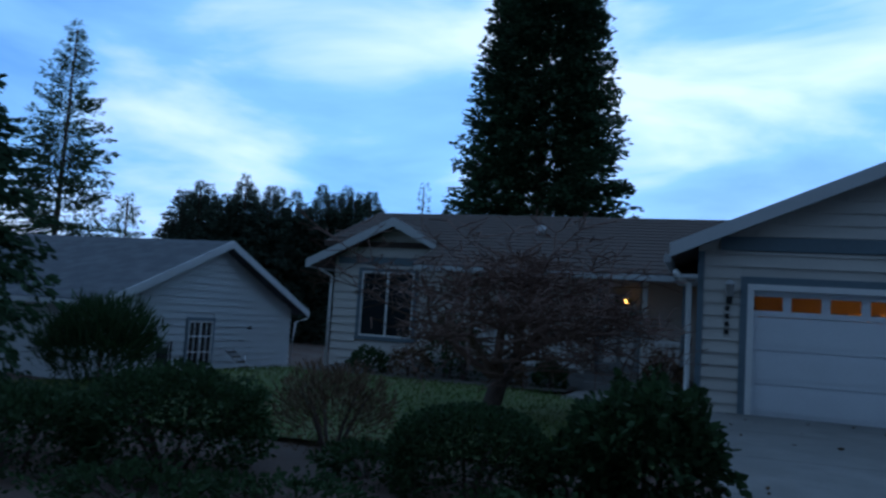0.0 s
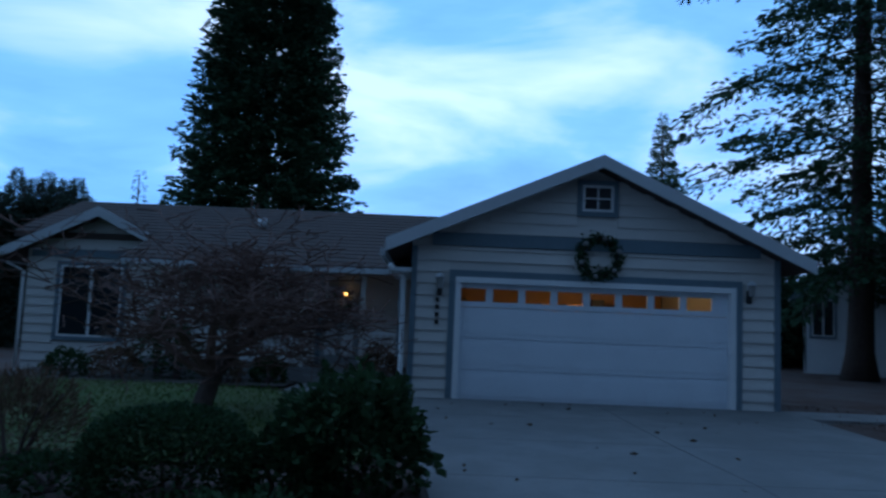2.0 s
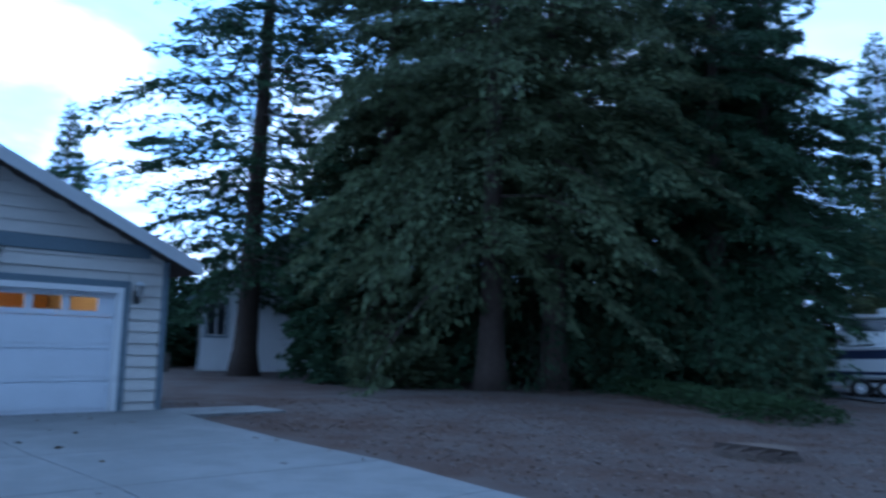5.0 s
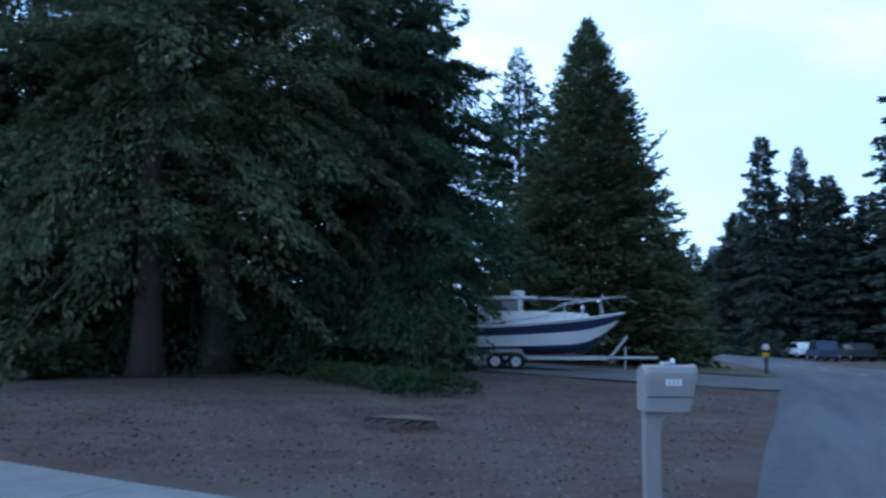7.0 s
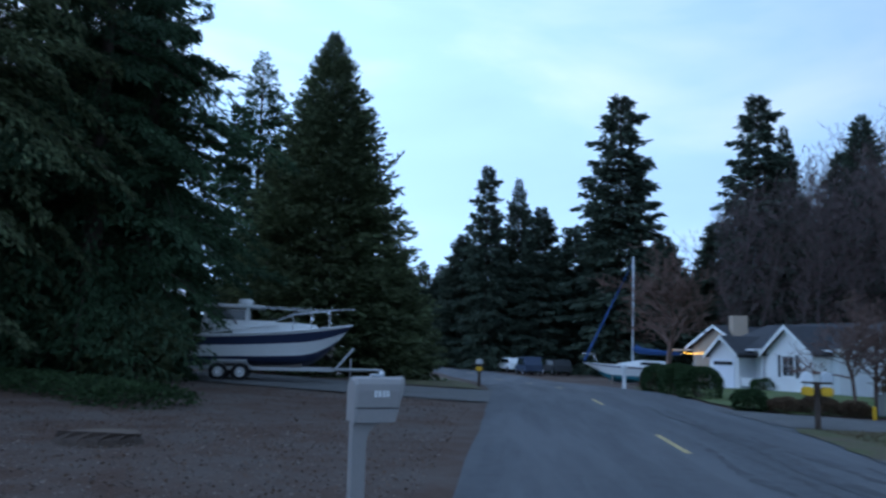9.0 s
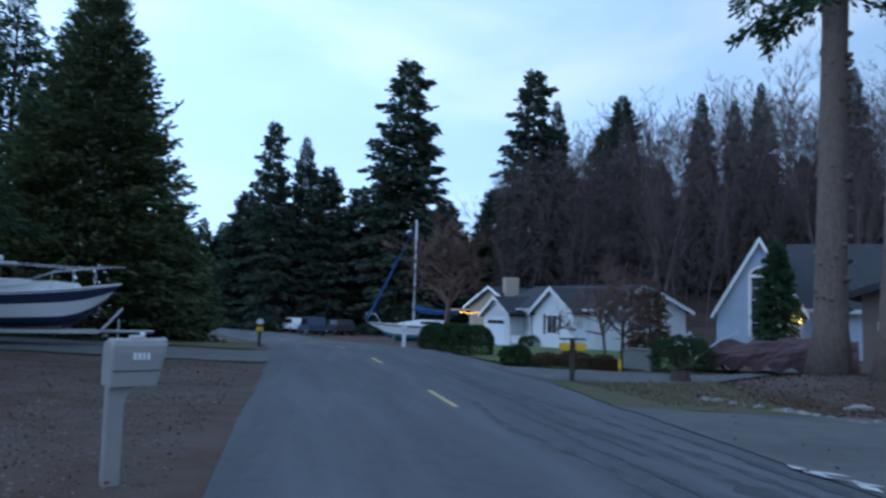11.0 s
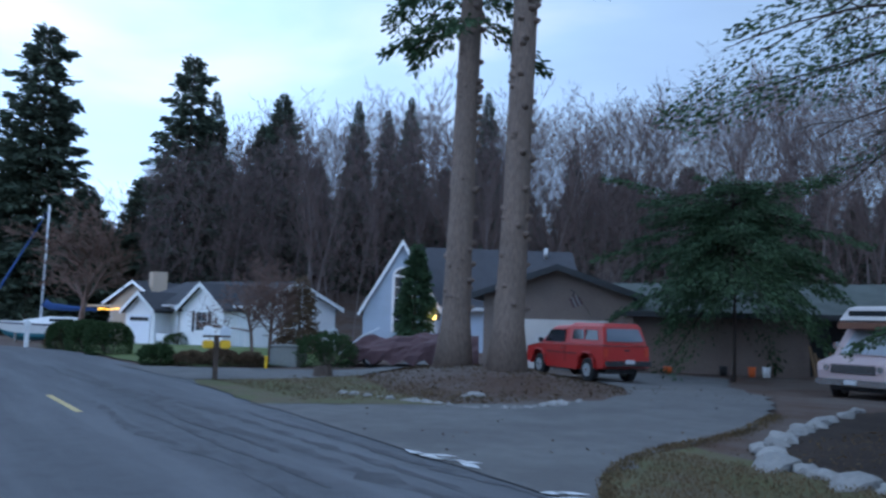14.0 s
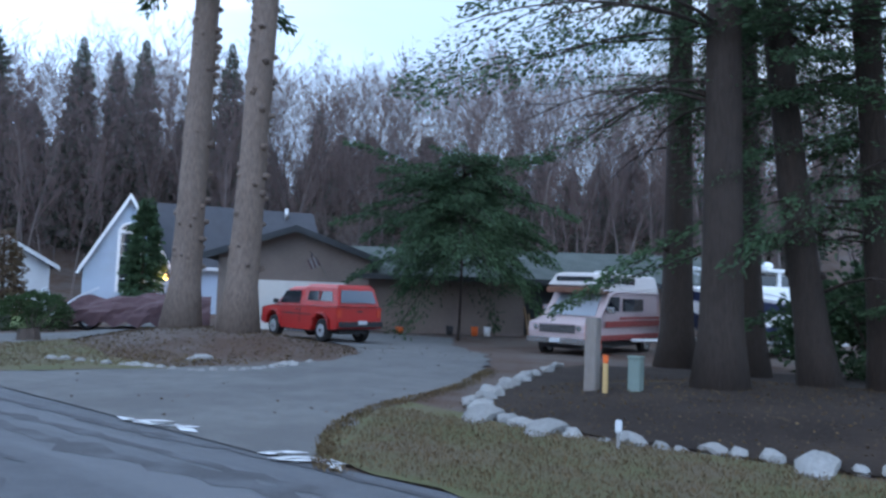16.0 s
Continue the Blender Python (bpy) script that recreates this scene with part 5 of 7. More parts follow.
sheet("far_verge", smooth_line([(31.8, 1.0), (40, 1.9), (52, 4), (66, 7.4), (80, 11.5)], 4), smooth_line([(33.2, 6), (42, 7), (52, 9), (66, 13), (78, 17)], 4), M_VERGE, 0.05, 8, None, "dull grass beside the far road", "grass verge", rough=0.3)
sheet("bark_bed", smooth_line([(-20, -9.0), (-8, -8.9), (0, -8.6), (3.4, -8.5), (5.4, -8.75), (6.3, -9.8)], 6), smooth_line([(-20, -24), (-8, -24), (0, -23), (4.5, -21), (7.6, -17.5), (8.2, -15.8)], 6), M_MULCH_SHADED, 0.035, 16, None, "bark mulch with the firs' shade in its dark colour", "planting bed", rough=0.25)
tufts("dry_grass", "dry tufts of verge grass", scatter(26000, 21, -4, 6.6, -8.6, -5.5, lambda x, y: x < 5.2 + 0.62 * (-y - 5.7) and y > -8.35), 2, M_DRYBLADE, 0.042)
edge_rng = random.Random(41)
edge_spots = []
for ex, ey in smooth_line(OPP_R[:5], 120):
    for _ in range(8):
        px, py = ex - abs(edge_rng.gauss(0, 0.16)) + 0.08, ey + edge_rng.uniform(-0.06, 0.06)
        edge_spots.append((px, py, gz(px, py) + 0.03))
tufts("edge_grass", "dry grass along the edge of the drive", edge_spots, 6, M_DRYBLADE, 0.05)
tufts("verge_tufts", "thin tufts of grass between the drives", scatter(5000, 22, 12.6, 18.6, -10.4, -6.8, lambda x, y: x > 13.9 - 0.5 * (-y - 6.8)), 4, M_DRYBLADE, 0.05)
litter("island_litter", "brown needles on the tree island", scatter(7000, 23, 12.2, 20, -15.5, -9.0, lift=0.03), 9, 0.05, M_LEAF)
litter("bed_litter", "brown needles in the rock-edged bed", scatter(7000, 24, -3, 6.5, -16, -8.8, lift=0.045), 10, 0.035, M_LEAF)


litter("drive_debris", "dark wet leaves and twigs strewn on the paved drive", [p for p in scatter(150, 25, 6.8, 14.5, -19, -5.8, lift=0.055) if p[0] > 6.6 + 0.42 * max(-p[1] - 8.0, 0)], 11, 0.045, M_LEAF)


def stone_mesh(seed):
    bm = bmesh.new()
    bmesh.ops.create_icosphere(bm, subdivisions=2, radius=0.5)
    for v in bm.verts:
        v.co += v.co.normalized() * 0.28 * noise.noise(v.co * 2.2 + Vector((seed * 3.1, 0, 0)))
        v.co.z = max(v.co.z * 0.75, -0.2)
    return mesh_of("stone", bm, M_STONE)


STONES = [stone_mesh(k) for k in range(6)]
stone_rng = random.Random(31)


def stones(label, group, line_pts, sizes, gap):
    pts = smooth_line(line_pts, 12)
    due = 0.0
    for a, b in zip(pts, pts[1:]):
        due -= math.dist(a, b)
        if due <= 0:
            s = stone_rng.uniform(*sizes)
            ob = new("rock", STONES[stone_rng.randrange(6)])
            x, y = b[0] + stone_rng.uniform(-0.08, 0.08), b[1] + stone_rng.uniform(-0.08, 0.08)
            ob.matrix_basis = pose(x, y, gz(x, y) + s * 0.16, 0, 0, stone_rng.uniform(0, 360)) @ Matrix.Diagonal((s * 1.15, s * 0.9, s * stone_rng.uniform(0.7, 1.0), 1))
            tagged(ob, label, "rock", group)
            due = s * gap


stones("pale rock edging the tree bed", "rocks round the bed", [(8.3, -16.2), (7.6, -13.6), (6.9, -11.4), (6.2, -9.6), (5.6, -8.8)], (0.17, 0.34), 1.05)
stones("pale rock edging the bed along the verge", "rocks round the bed", [(5.3, -8.65), (4.5, -8.45), (3.4, -8.45), (2.3, -8.6), (1.2, -8.7), (-0.5, -8.9), (-3, -9.2)], (0.14, 0.30), 1.2)
stones("small pale stone edging the tree island", "stones round the island", [(14.9, -8.2), (13.8, -8.5), (12.6, -8.75), (11.6, -9.3), (11.4, -10.4), (11.8, -12.0)], (0.14, 0.27), 1.1)
for x, y, s, lab in ((1.7, -8.45, 0.45, "long pale boulder lying at the verge"), (13.4, -10.4, 0.3, "pale boulder on the tree island"), (5.5, -8.6, 0.45, "pale rock at the corner of the bed"), (4.5, -8.35, 0.42, "grey rock at the edge of the bed")):
    ob = new("boulder", STONES[2])
    ob.matrix_basis = pose(x, y, gz(x, y) + 0.12 * s, 0, 0, 200 * s) @ Matrix.Diagonal((s * 1.6, s * 0.8, s * 0.75, 1))
    tagged(ob, lab, "rock")

# posts and boxes by the bed
wood_post = thing("wooden_post", "grey weathered wooden post in the bed", "post", pose(5.35, -11.4, gz(5.35, -11.4)) @ Matrix.Diagonal((0.85, 0.85, 1, 1)))
M_GREYWOOD = mat("weathered_wood", (0.21, 0.185, 0.165), 0.9, 14, 0.4, 0.4, 0.4, stretch=(3, 3, 0.5))
part("post_body", box(-0.115, 0.115, -0.1, 0.1, -0.1, 1.12, 0.015), M_GREYWOOD, wood_post)
part("red_reflector", box(-0.12, -0.02, -0.108, -0.1005, 0.62, 0.78, 0.003), mat("red_reflector", (0.5, 0.06, 0.03), 0.4, 20, 0.1, 0.1, 0.0), wood_post, "faded red reflector")
part("red_tag", box(0.10, 0.135, -0.06, 0.06, 0.78, 1.05, 0.003), bpy.data.materials["red_reflector"], wood_post, "red plastic tag")
stake = thing("marker_stake", "thin wooden marker stake with orange top", "stake", pose(4.98, -11.05, gz(4.98, -11.05)))
part("stake_body", box(-0.035, 0.035, -0.02, 0.02, -0.05, 0.46, 0.004), mat("raw_wood", (0.45, 0.30, 0.13), 0.8, 14, 0.3, 0.3, 0.3), stake)
part("orange_top", box(-0.036, 0.036, -0.021, 0.021, 0.461, 0.58, 0.004), mat("orange_paint", (0.7, 0.13, 0.03), 0.6, 14, 0.2, 0.2, 0.1), stake)
pedestal = thing("utility_pedestal", "green-grey metal utility pedestal", "utility box", pose(4.6, -11.25, gz(4.6, -11.25)) @ Matrix.Diagonal((0.62, 0.62, 0.78, 1)))
M_PED = mat("pedestal_green", (0.15, 0.20, 0.18), 0.6, 20, 0.2, 0.3, 0.1)
part("cabinet", box(-0.15, 0.15, -0.13, 0.13, -0.05, 0.62, 0.02), M_PED, pedestal)
part("lid", box(-0.165, 0.165, -0.145, 0.145, 0.625, 0.68, 0.015), M_PED, pedestal)
valve = thing("garden_marker", "short white marker on a thin stake", "marker", pose(3.5, -8.05, gz(3.5, -8.05)))
part("stake_body", box(-0.014, 0.014, -0.01, 0.01, -0.03, 0.2, 0.002), M_ALU, valve)
part("plate", box(-0.034, 0.034, -0.012, 0.012, 0.2, 0.33, 0.006), M_FASCIA, valve)
stump2 = thing("tree_stump", "small brown stump beside the second drive", "tree stump", pose(19.3, -9.95, gz(19.3, -9.95)))
part("stump_wood", tube([(0, 0, -0.05), (0, 0, 0.12), (0.02, 0, 0.30)], [0.30, 0.26, 0.24], 10), M_BARK, stump2)


def double_box(x, y, turn, label, h=1.05, two=True):
    t = thing("mailbox", label, "mailbox", pose(x, y, gz(x, y), 0, 0, turn))
    part("post", box(-0.06, 0.06, -0.06, 0.06, -0.1, h, 0.008), M_BARK, t)
    part("crossarm", box(-0.32, 0.32, -0.05, 0.05, h, h + 0.05, 0.006), M_BARK, t)
    for k, xx in enumerate((-0.2, 0.2) if two else (0.0,)):
        prof = [(-0.11, 0), (0.11, 0), (0.11, 0.12)] + [(0.11 * math.cos(a), 0.12 + 0.1 * math.sin(a)) for a in (0.5, 1.05, 1.57, 2.1, 2.65)] + [(-0.11, 0.12)]
        b = part("box_body", turned(prism(prof, -0.24, 0.24), pose(xx, 0, h + 0.052)), M_FASCIA if k == 0 else M_WHITE, t)
        part("news_tube", turned(box(-0.12, 0.12, -0.2, 0.2, -0.26, -0.07, 0.03), pose(xx, 0, h)), M_YELLOWBOX, t, "yellow newspaper tube")
    return t


double_box(18.95, -6.9, 75, "two mailboxes with yellow newspaper tubes on a post")
double_box(36.2, 1.3, 80, "dark mailbox with a yellow newspaper tube", 0.95, False)
third = thing("mailbox", "white mailbox on a pale post by the hedge", "mailbox", pose(41.5, -5.9, gz(41.5, -5.9)))
part("post", box(-0.09, 0.09, -0.09, 0.09, -0.1, 1.0, 0.01), M_WHITE, third)
part("box_body", box(-0.3, 0.3, -0.13, 0.13, 1.0, 1.28, 0.05), M_WHITE, third)
ubox = thing("utility_box", "low grey-green transformer box", "utility box", pose(24.2, -11.2, gz(24.2, -11.2), 0, 0, -40))
part("cabinet", box(-0.65, 0.65, -0.45, 0.45, -0.05, 0.62, 0.04), mat("transformer_grey", (0.22, 0.22, 0.20), 0.7, 14, 0.3, 0.4, 0.15), ubox)
part("lid", box(-0.67, 0.67, -0.47, 0.47, 0.622, 0.66, 0.015), bpy.data.materials["transformer_grey"], ubox)
ymark = thing("yellow_marker", "short yellow marker post", "post", pose(23.2, -10.0, gz(23.2, -10.0)))
part("post_body", tube([(0, 0, -0.05), (0, 0, 0.36)], 0.05, 8), M_YELLOWBOX, ymark)
for k, (x, y, r, h) in enumerate(((37.6, -6.95, 0.85, 1.15), (34.3, -7.05, 0.8, 1.15), (31.4, -7.25, 0.85, 1.12))):
    shrub("clipped_bush", "square clipped dark hedge bush by the road", x, y, r, r * 0.9, h, 200 + k, 7000, 0.085, M_BOX, group="hedge by the road", boxy=2.7, uneven=0.05, inner=0.85)
for k, (x, y, r, h, m) in enumerate(((25.3, -7.3, 0.5, 0.6, M_BOX), (24.9, -8.2, 0.45, 0.4, M_RUSSET), (24.4, -9.0, 0.5, 0.5, M_RUSSET), (24.0, -9.8, 0.4, 0.42, M_RUSSET), (23.2, -12.0, 0.95, 1.1, M_BOX), (24.6, -13.2, 0.7, 0.8, M_BOX), (38.5, -6.8, 0.6, 0.9, M_RUSSET), (50, -15.5, 0.8, 0.7, M_BOX), (49.5, -18.5, 0.9, 0.8, M_BOX))):
    shrub("shrub", "small rounded shrub at the lawn's edge", x, y, r, r, h, 220 + k, 4500, 0.07, m, group="shrubs round the lawn", uneven=0.12)
conifer("conical_shrub", "dark brown-green cone-shaped evergreen", 31.5, -15.0, 3.3, 0.95, 61, 0.1, 0.08, 260, 40, 0.16, pointed, category="shrub", mat_leaf=M_RUSSET, width=0.2)
conifer("conifer", "dark evergreen before the steep gable", 36.15, -24.05, 6.0, 0.8, 62, 0.1, 0.12, 420, 50, 0.2, columnar, width=0.2)

# ---- houses across the street ----
M_BLUEWALL = mat("pale_blue_siding", (0.40, 0.48, 0.58), 0.6, 20, 0.1, 0.2, 0.08)
M_BROWNWALL = mat("brown_siding", (0.20, 0.155, 0.135), 0.8, 16, 0.3, 0.3, 0.2)
M_DARKROOF = mat("dark_roofing", (0.050, 0.052, 0.060), 0.9, 30, 0.4, 0.4, 0.5)
M_GREENROOF = mat("mossy_roofing", (0.058, 0.070, 0.065), 0.95, 30, 0.4, 0.5, 0.5, tint=(0.085, 0.10, 0.094))

steep = site_thing("house", "pale blue house with a steep white-edged gable", "house", pose(38, -26, -0.5))
SM = pose(39.3, -25.1, 0, 0, 0, -120.7)
gable_walls(steep, SM, 2.2, 6.0, -0.8, 2.25, 6.05, M_BLUEWALL)
gable_roof(steep, SM, 2.2, 6.0, 2.25, 6.05, 0.35, 0.24, M_DARKROOF, M_WHITE, thick=0.2, fascia=0.3, rows=False)
lap_boards(steep, SM, lambda z: (-2.18, 2.18) if z < 2.2 else (-(6.05 - z) / 1.727 + 0.05, (6.05 - z) / 1.727 - 0.05), -0.5, 5.9, 0.24, M_BLUEWALL, [(-0.55, 0.75, 0.85, 4.75)])
window(steep, SM, -0.45, 0.65, 0.95, 4.1, M_WHITE, M_WHITE, 2, 5, 0.12)
arch = [(0.10 + 0.67 * math.cos(a), 4.1 + 0.6 * math.sin(a)) for a in np.linspace(0, math.pi, 9)]
part("arched_head", turned(prism(arch, -0.05, -0.003), SM), M_WHITE, steep, "white arched window head")
part("arched_pane", turned(prism([(0.10 + 0.52 * math.cos(a), 4.12 + 0.45 * math.sin(a)) for a in np.linspace(0, math.pi, 9)], -0.06, -0.052), SM), M_GLASS, steep)
part("roof", turned(prism([(0.6, 2.35), (5.2, 6.35), (5.2, 6.2), (0.6, 2.2)], 1.3, 11.5, axis="x"), SM), M_DARKROOF, steep)
part("roof", turned(prism([(5.2, 6.35), (9.8, 2.35), (9.8, 2.2), (5.2, 6.2)], 1.3, 11.5, axis="x"), SM), M_DARKROOF, steep)
part("main_wall", turned(box(2.2, 11.2, 1.1, 1.3, -0.8, 2.55), SM), M_BLUEWALL, steep)
part("eave_board", turned(box(1.3, 11.5, 0.5, 0.6, 2.2, 2.4, 0.01), SM), M_FASCIA, steep)
part("roof_vent", turned(tube([(9.6, 4.6, 5.8), (9.6, 4.6, 6.5)], 0.13, 8), SM), M_ALU, steep, "pale roof vent", True)
entry = site_thing("entry_lamp", "bright warm lamp at the house entry", "lamp", pose(36.35, -25.5, 1.6))
part("bracket", box(36.3, 36.5, -25.75, -25.6, 1.62, 1.8, 0.02), M_DARK, entry)
part("bulb", bm_ball((36.35, -25.45, 1.73), 0.14), glow("entry_bulb_glow", (1.0, 0.50, 0.14), 12.0), entry, "glowing warm globe", True)
el = new("entry_light", bpy.data.lights.new("entry_light", "POINT"))
el.data.energy, el.data.color, el.data.shadow_soft_size, el.location = 35, (1.0, 0.6, 0.25), 0.15, (35.9, -25.0, 1.75)

M_CREAMDOOR = mat("cream_door_paint", (0.60, 0.57, 0.53), 0.6, 20, 0.12, 0.25, 0.08)
brown = site_thing("house", "low brown house with dark mossy roof", "house", pose(20, -27, -0.3))
BM = pose(23.6, -22.6, 0, 0, 0, -135)
gable_walls(brown, BM, 3.0, 9.0, -0.5, 2.75, 3.80, M_BROWNWALL)
gable_roof(brown, BM, 3.0, 9.0, 2.75, 3.80, 0.6, 0.5, M_GREENROOF, M_DARK, thick=0.15, fascia=0.24, rows=False)
gd2 = part("garage_door", turned(box(-2.5, 2.1, -0.05, -0.003, -0.35, 1.74), BM), M_CREAMDOOR, brown, "white garage door")
for k in range(3):
    part("door_section", turned(box(-2.48, 2.08, -0.075, -0.052, -0.3 + k * 0.68, 0.34 + k * 0.68, 0.01), BM), M_CREAMDOOR, gd2)
part("gable_ornament", turned(tube([(0.55, -0.06, 2.95), (0.68, -0.06, 2.85), (0.60, -0.06, 2.72)], 0.03, 6), BM), M_DARK, brown)
WM = pose(22.0, -25.2, 0, 0, 0, -148)
part("wing_wall", turned(box(0, 6.6, 0, 0.2, -0.5, 2.2), WM), M_BROWNWALL, brown)
part("wing_wall", turned(box(8.8, 16, 0, 0.2, -0.5, 2.2), WM), M_BROWNWALL, brown)
part("porch_back", turned(box(6.6, 8.8, 1.6, 1.8, -0.5, 2.2), WM), M_DARK, brown)
for k in range(16):
    if k != 7 and k != 8:
        part("batten", turned(box(0.3 + k, 0.38 + k, -0.03, -0.003, -0.5, 2.15), WM), M_BROWNWALL, brown)
part("roof", turned(prism([(-0.8, 2.12), (3.6, 3.5), (3.6, 3.36), (-0.8, 1.98)], -1.5, 16.5, axis="x"), WM), M_GREENROOF, brown)
part("roof", turned(prism([(3.6, 3.5), (8.0, 2.12), (8.0, 1.98), (3.6, 3.36)], -1.5, 16.5, axis="x"), WM), M_GREENROOF, brown)
part("eave_board", turned(box(-1.5, 16.5, -0.85, -0.8, 1.95, 2.16, 0.01), WM), M_DARK, brown)
sky_l = part("skylight", turned(box(5.2, 6.6, -0.2, -0.1, 2.45, 2.5), WM @ Matrix.Translation((0, 0.9, 0.1))), glass("skylight_glass", (0.4, 0.45, 0.5), 0.1), brown, "pale skylight")
chair_rng = random.Random(5)
M_FIREWOOD = mat("split_firewood", (0.34, 0.22, 0.13), 0.9, 14, 0.4, 0.4, 0.4, piece=0.5)
for k in range(14):
    t = WM @ Vector((6.8 + k * 0.15, -0.3 + chair_rng.uniform(-0.2, 0.2), 0))
    ob = part("plank", tube([(0, 0, 0), (chair_rng.uniform(-0.25, 0.25), chair_rng.uniform(0.0, 0.3), chair_rng.uniform(0.7, 1.25))], [0.06, 0.05], 5), M_FIREWOOD)
    ob.matrix_basis = pose(t.x, t.y, gz(t.x, t.y))
    tagged(ob, "split plank leaning against the brown house", "firewood", "planks by the porch")
for k, (x, lab, m, w, h) in enumerate(((1.6, "small red-orange plastic tub by the wall", "orange_paint", 0.35, 0.22), (3.6, "dark bucket by the wall", "dark_paint", 0.3, 0.34), (4.6, "orange bucket by the wall", "orange_paint", 0.28, 0.34), (5.1, "white bucket by the wall", "white_paint", 0.28, 0.36))):
    t = WM @ Vector((x, -1.2, 0))
    tub = thing("bucket", lab, "bucket", pose(t.x, t.y, gz(t.x, t.y) + 0.03))
    part("pail", tube([(0, 0, 0), (0, 0, h)], [w * 0.42, w * 0.5], 12), bpy.data.materials[m], tub, "", True)
    part("rim", tube([(0, 0, h), (0, 0, h + 0.02)], [w * 0.54, w * 0.54], 12), bpy.data.materials[m], tub)
flag = site_thing("flag_on_staff", "small striped flag on a leaning staff", "flag", pose(22.4, -22.9, 1.9))
part("staff", tube([(22.5, -23.3, 2.0), (22.2, -22.2, 2.9)], 0.02, 6), M_GREYWOOD, flag)
for k in range(5):
    part("stripe", turned(box(0.0, 0.42, -0.006, 0.006, -k * 0.08 - 0.076, -k * 0.08), pose(22.32, -22.5, 2.75, 0, 65, -135)), M_MAROON if k % 2 == 0 else M_STONE, flag)

white = site_thing("house", "white house with dark roof and small gables", "house", pose(50, -19, -0.6))
VM = pose(47.95, -22.3, 0, 0, 0, -68)
gable_walls(white, VM, 4.2, 10.4, -1.0, 2.2, 3.75, M_WHITE)
gable_roof(white, VM, 4.2, 10.4, 2.2, 3.75, 0.4, 0.4, M_DARKROOF, M_WHITE, thick=0.14, fascia=0.26, rows=False)
lap_boards(white, VM, lambda z: (-4.18, 4.18) if z < 2.2 else (-(3.75 - z) / 0.369 + 0.05, (3.75 - z) / 0.369 - 0.05), -0.6, 3.6, 0.3, M_WHITE)
FM = pose(55.4, -14.4, 0, 0, 0, -158)
for cx, half, eave, ridge, front in ((1.45, 1.5, 1.75, 2.85, 0.9), (7.4, 1.9, 1.95, 3.4, 0.9)):
    BMX = FM @ pose(cx, -front, 0)
    gable_walls(white, BMX, half, front + 3.0, -1.0, eave, ridge, M_WHITE)
    gable_roof(white, BMX, half, front + 3.0, eave, ridge, 0.3, 0.25, M_DARKROOF, M_WHITE, thick=0.14, fascia=0.26, rows=False)
GM = FM @ pose(1.45, -0.9, 0)
gd3 = part("garage_door", turned(box(-1.1, 1.1, -0.06, -0.003, -0.6, 1.45), GM), M_DOORW, white, "white single garage door")
part("pane", turned(box(-0.95, 0.95, -0.075, -0.062, 1.05, 1.3), GM), M_GLASS, gd3)
HM = FM @ pose(7.4, -0.9, 0)
window(white, HM, -0.5, 0.5, 0.55, 1.75, M_WHITE, M_WHITE, 2, 2)
for x in (-0.85, 0.53):
    part("shutter", turned(box(x, x + 0.32, -0.05, -0.003, 0.5, 1.8, 0.01), HM), M_DARK, white)
part("porch_post", turned(box(4.9, 5.02, -0.8, -0.68, -0.8, 1.7), FM), M_WHITE, white)
part("porch_roof", turned(box(2.9, 5.6, -1.0, 0.6, 1.72, 1.86), FM), M_DARKROOF, white)
part("porch_shade_wall", turned(box(2.9, 5.5, 0.3, 0.4, -0.8, 1.72), FM), M_WHITE, white)
part("porch_railing", turned(box(2.9, 4.9, -0.76, -0.70, -0.2, 0.3), FM), M_WHITE, white)
tan = site_thing("house", "tan house with chimney beyond the white house", "house", pose(66, -19, -0.6))
TM = pose(63.5, -16.2, 0, 0, 0, -150)
M_TAN = mat("tan_siding", (0.40, 0.32, 0.25), 0.8, 14, 0.2, 0.2, 0.1)
gable_walls(tan, TM, 2.6, 7.0, -1.0, 2.4, 3.9, M_TAN)
gable_roof(tan, TM, 2.6, 7.0, 2.4, 3.9, 0.4, 0.4, M_DARKROOF, M_WHITE, thick=0.14, rows=False)
part("chimney", box(62.2, 63.3, -18.2, -17.1, 2.5, 4.75, 0.02), M_TAN, tan, "square tan chimney")
part("porch_beam", turned(box(-3.6, 2.5, -1.6, -1.5, 1.95, 2.1), TM), M_TAN, tan)
strand = site_thing("string_lights", "warm string of lights along a porch beam", "string lights", TM @ pose(-1, -1.6, 2.0))
for k in range(26):
    p = TM @ Vector((-3.5 + k * 0.22, -1.7, 1.78 + 0.04 * math.sin(k * 0.9)))
    part("bulb", bm_ball(p, 0.042), bpy.data.materials.get("string_glow") or glow("string_glow", (1.0, 0.50, 0.06), 3.5), strand)

# ---- boats ----
def hull_sections(length, beam, depth, bow_rise, n=12):
    """Cross sections of a boat hull, stern at x = 0, bow at x = length; z = 0 at the keel."""
    rows = []
    for i in range(n + 1):
        u = i / n
        w = beam / 2 * (1 - max(u - 0.45, 0) ** 2.2 / 0.55 ** 2.2 * 0.985)
        keel = depth * 0.75 * max((u - 0.72) / 0.28, 0) ** 2
        sheer = depth + bow_rise * u ** 2
        x = length * u + (0.0 if u < 1 else 0.0)
        rows.append((x, w, keel, sheer))
    return rows


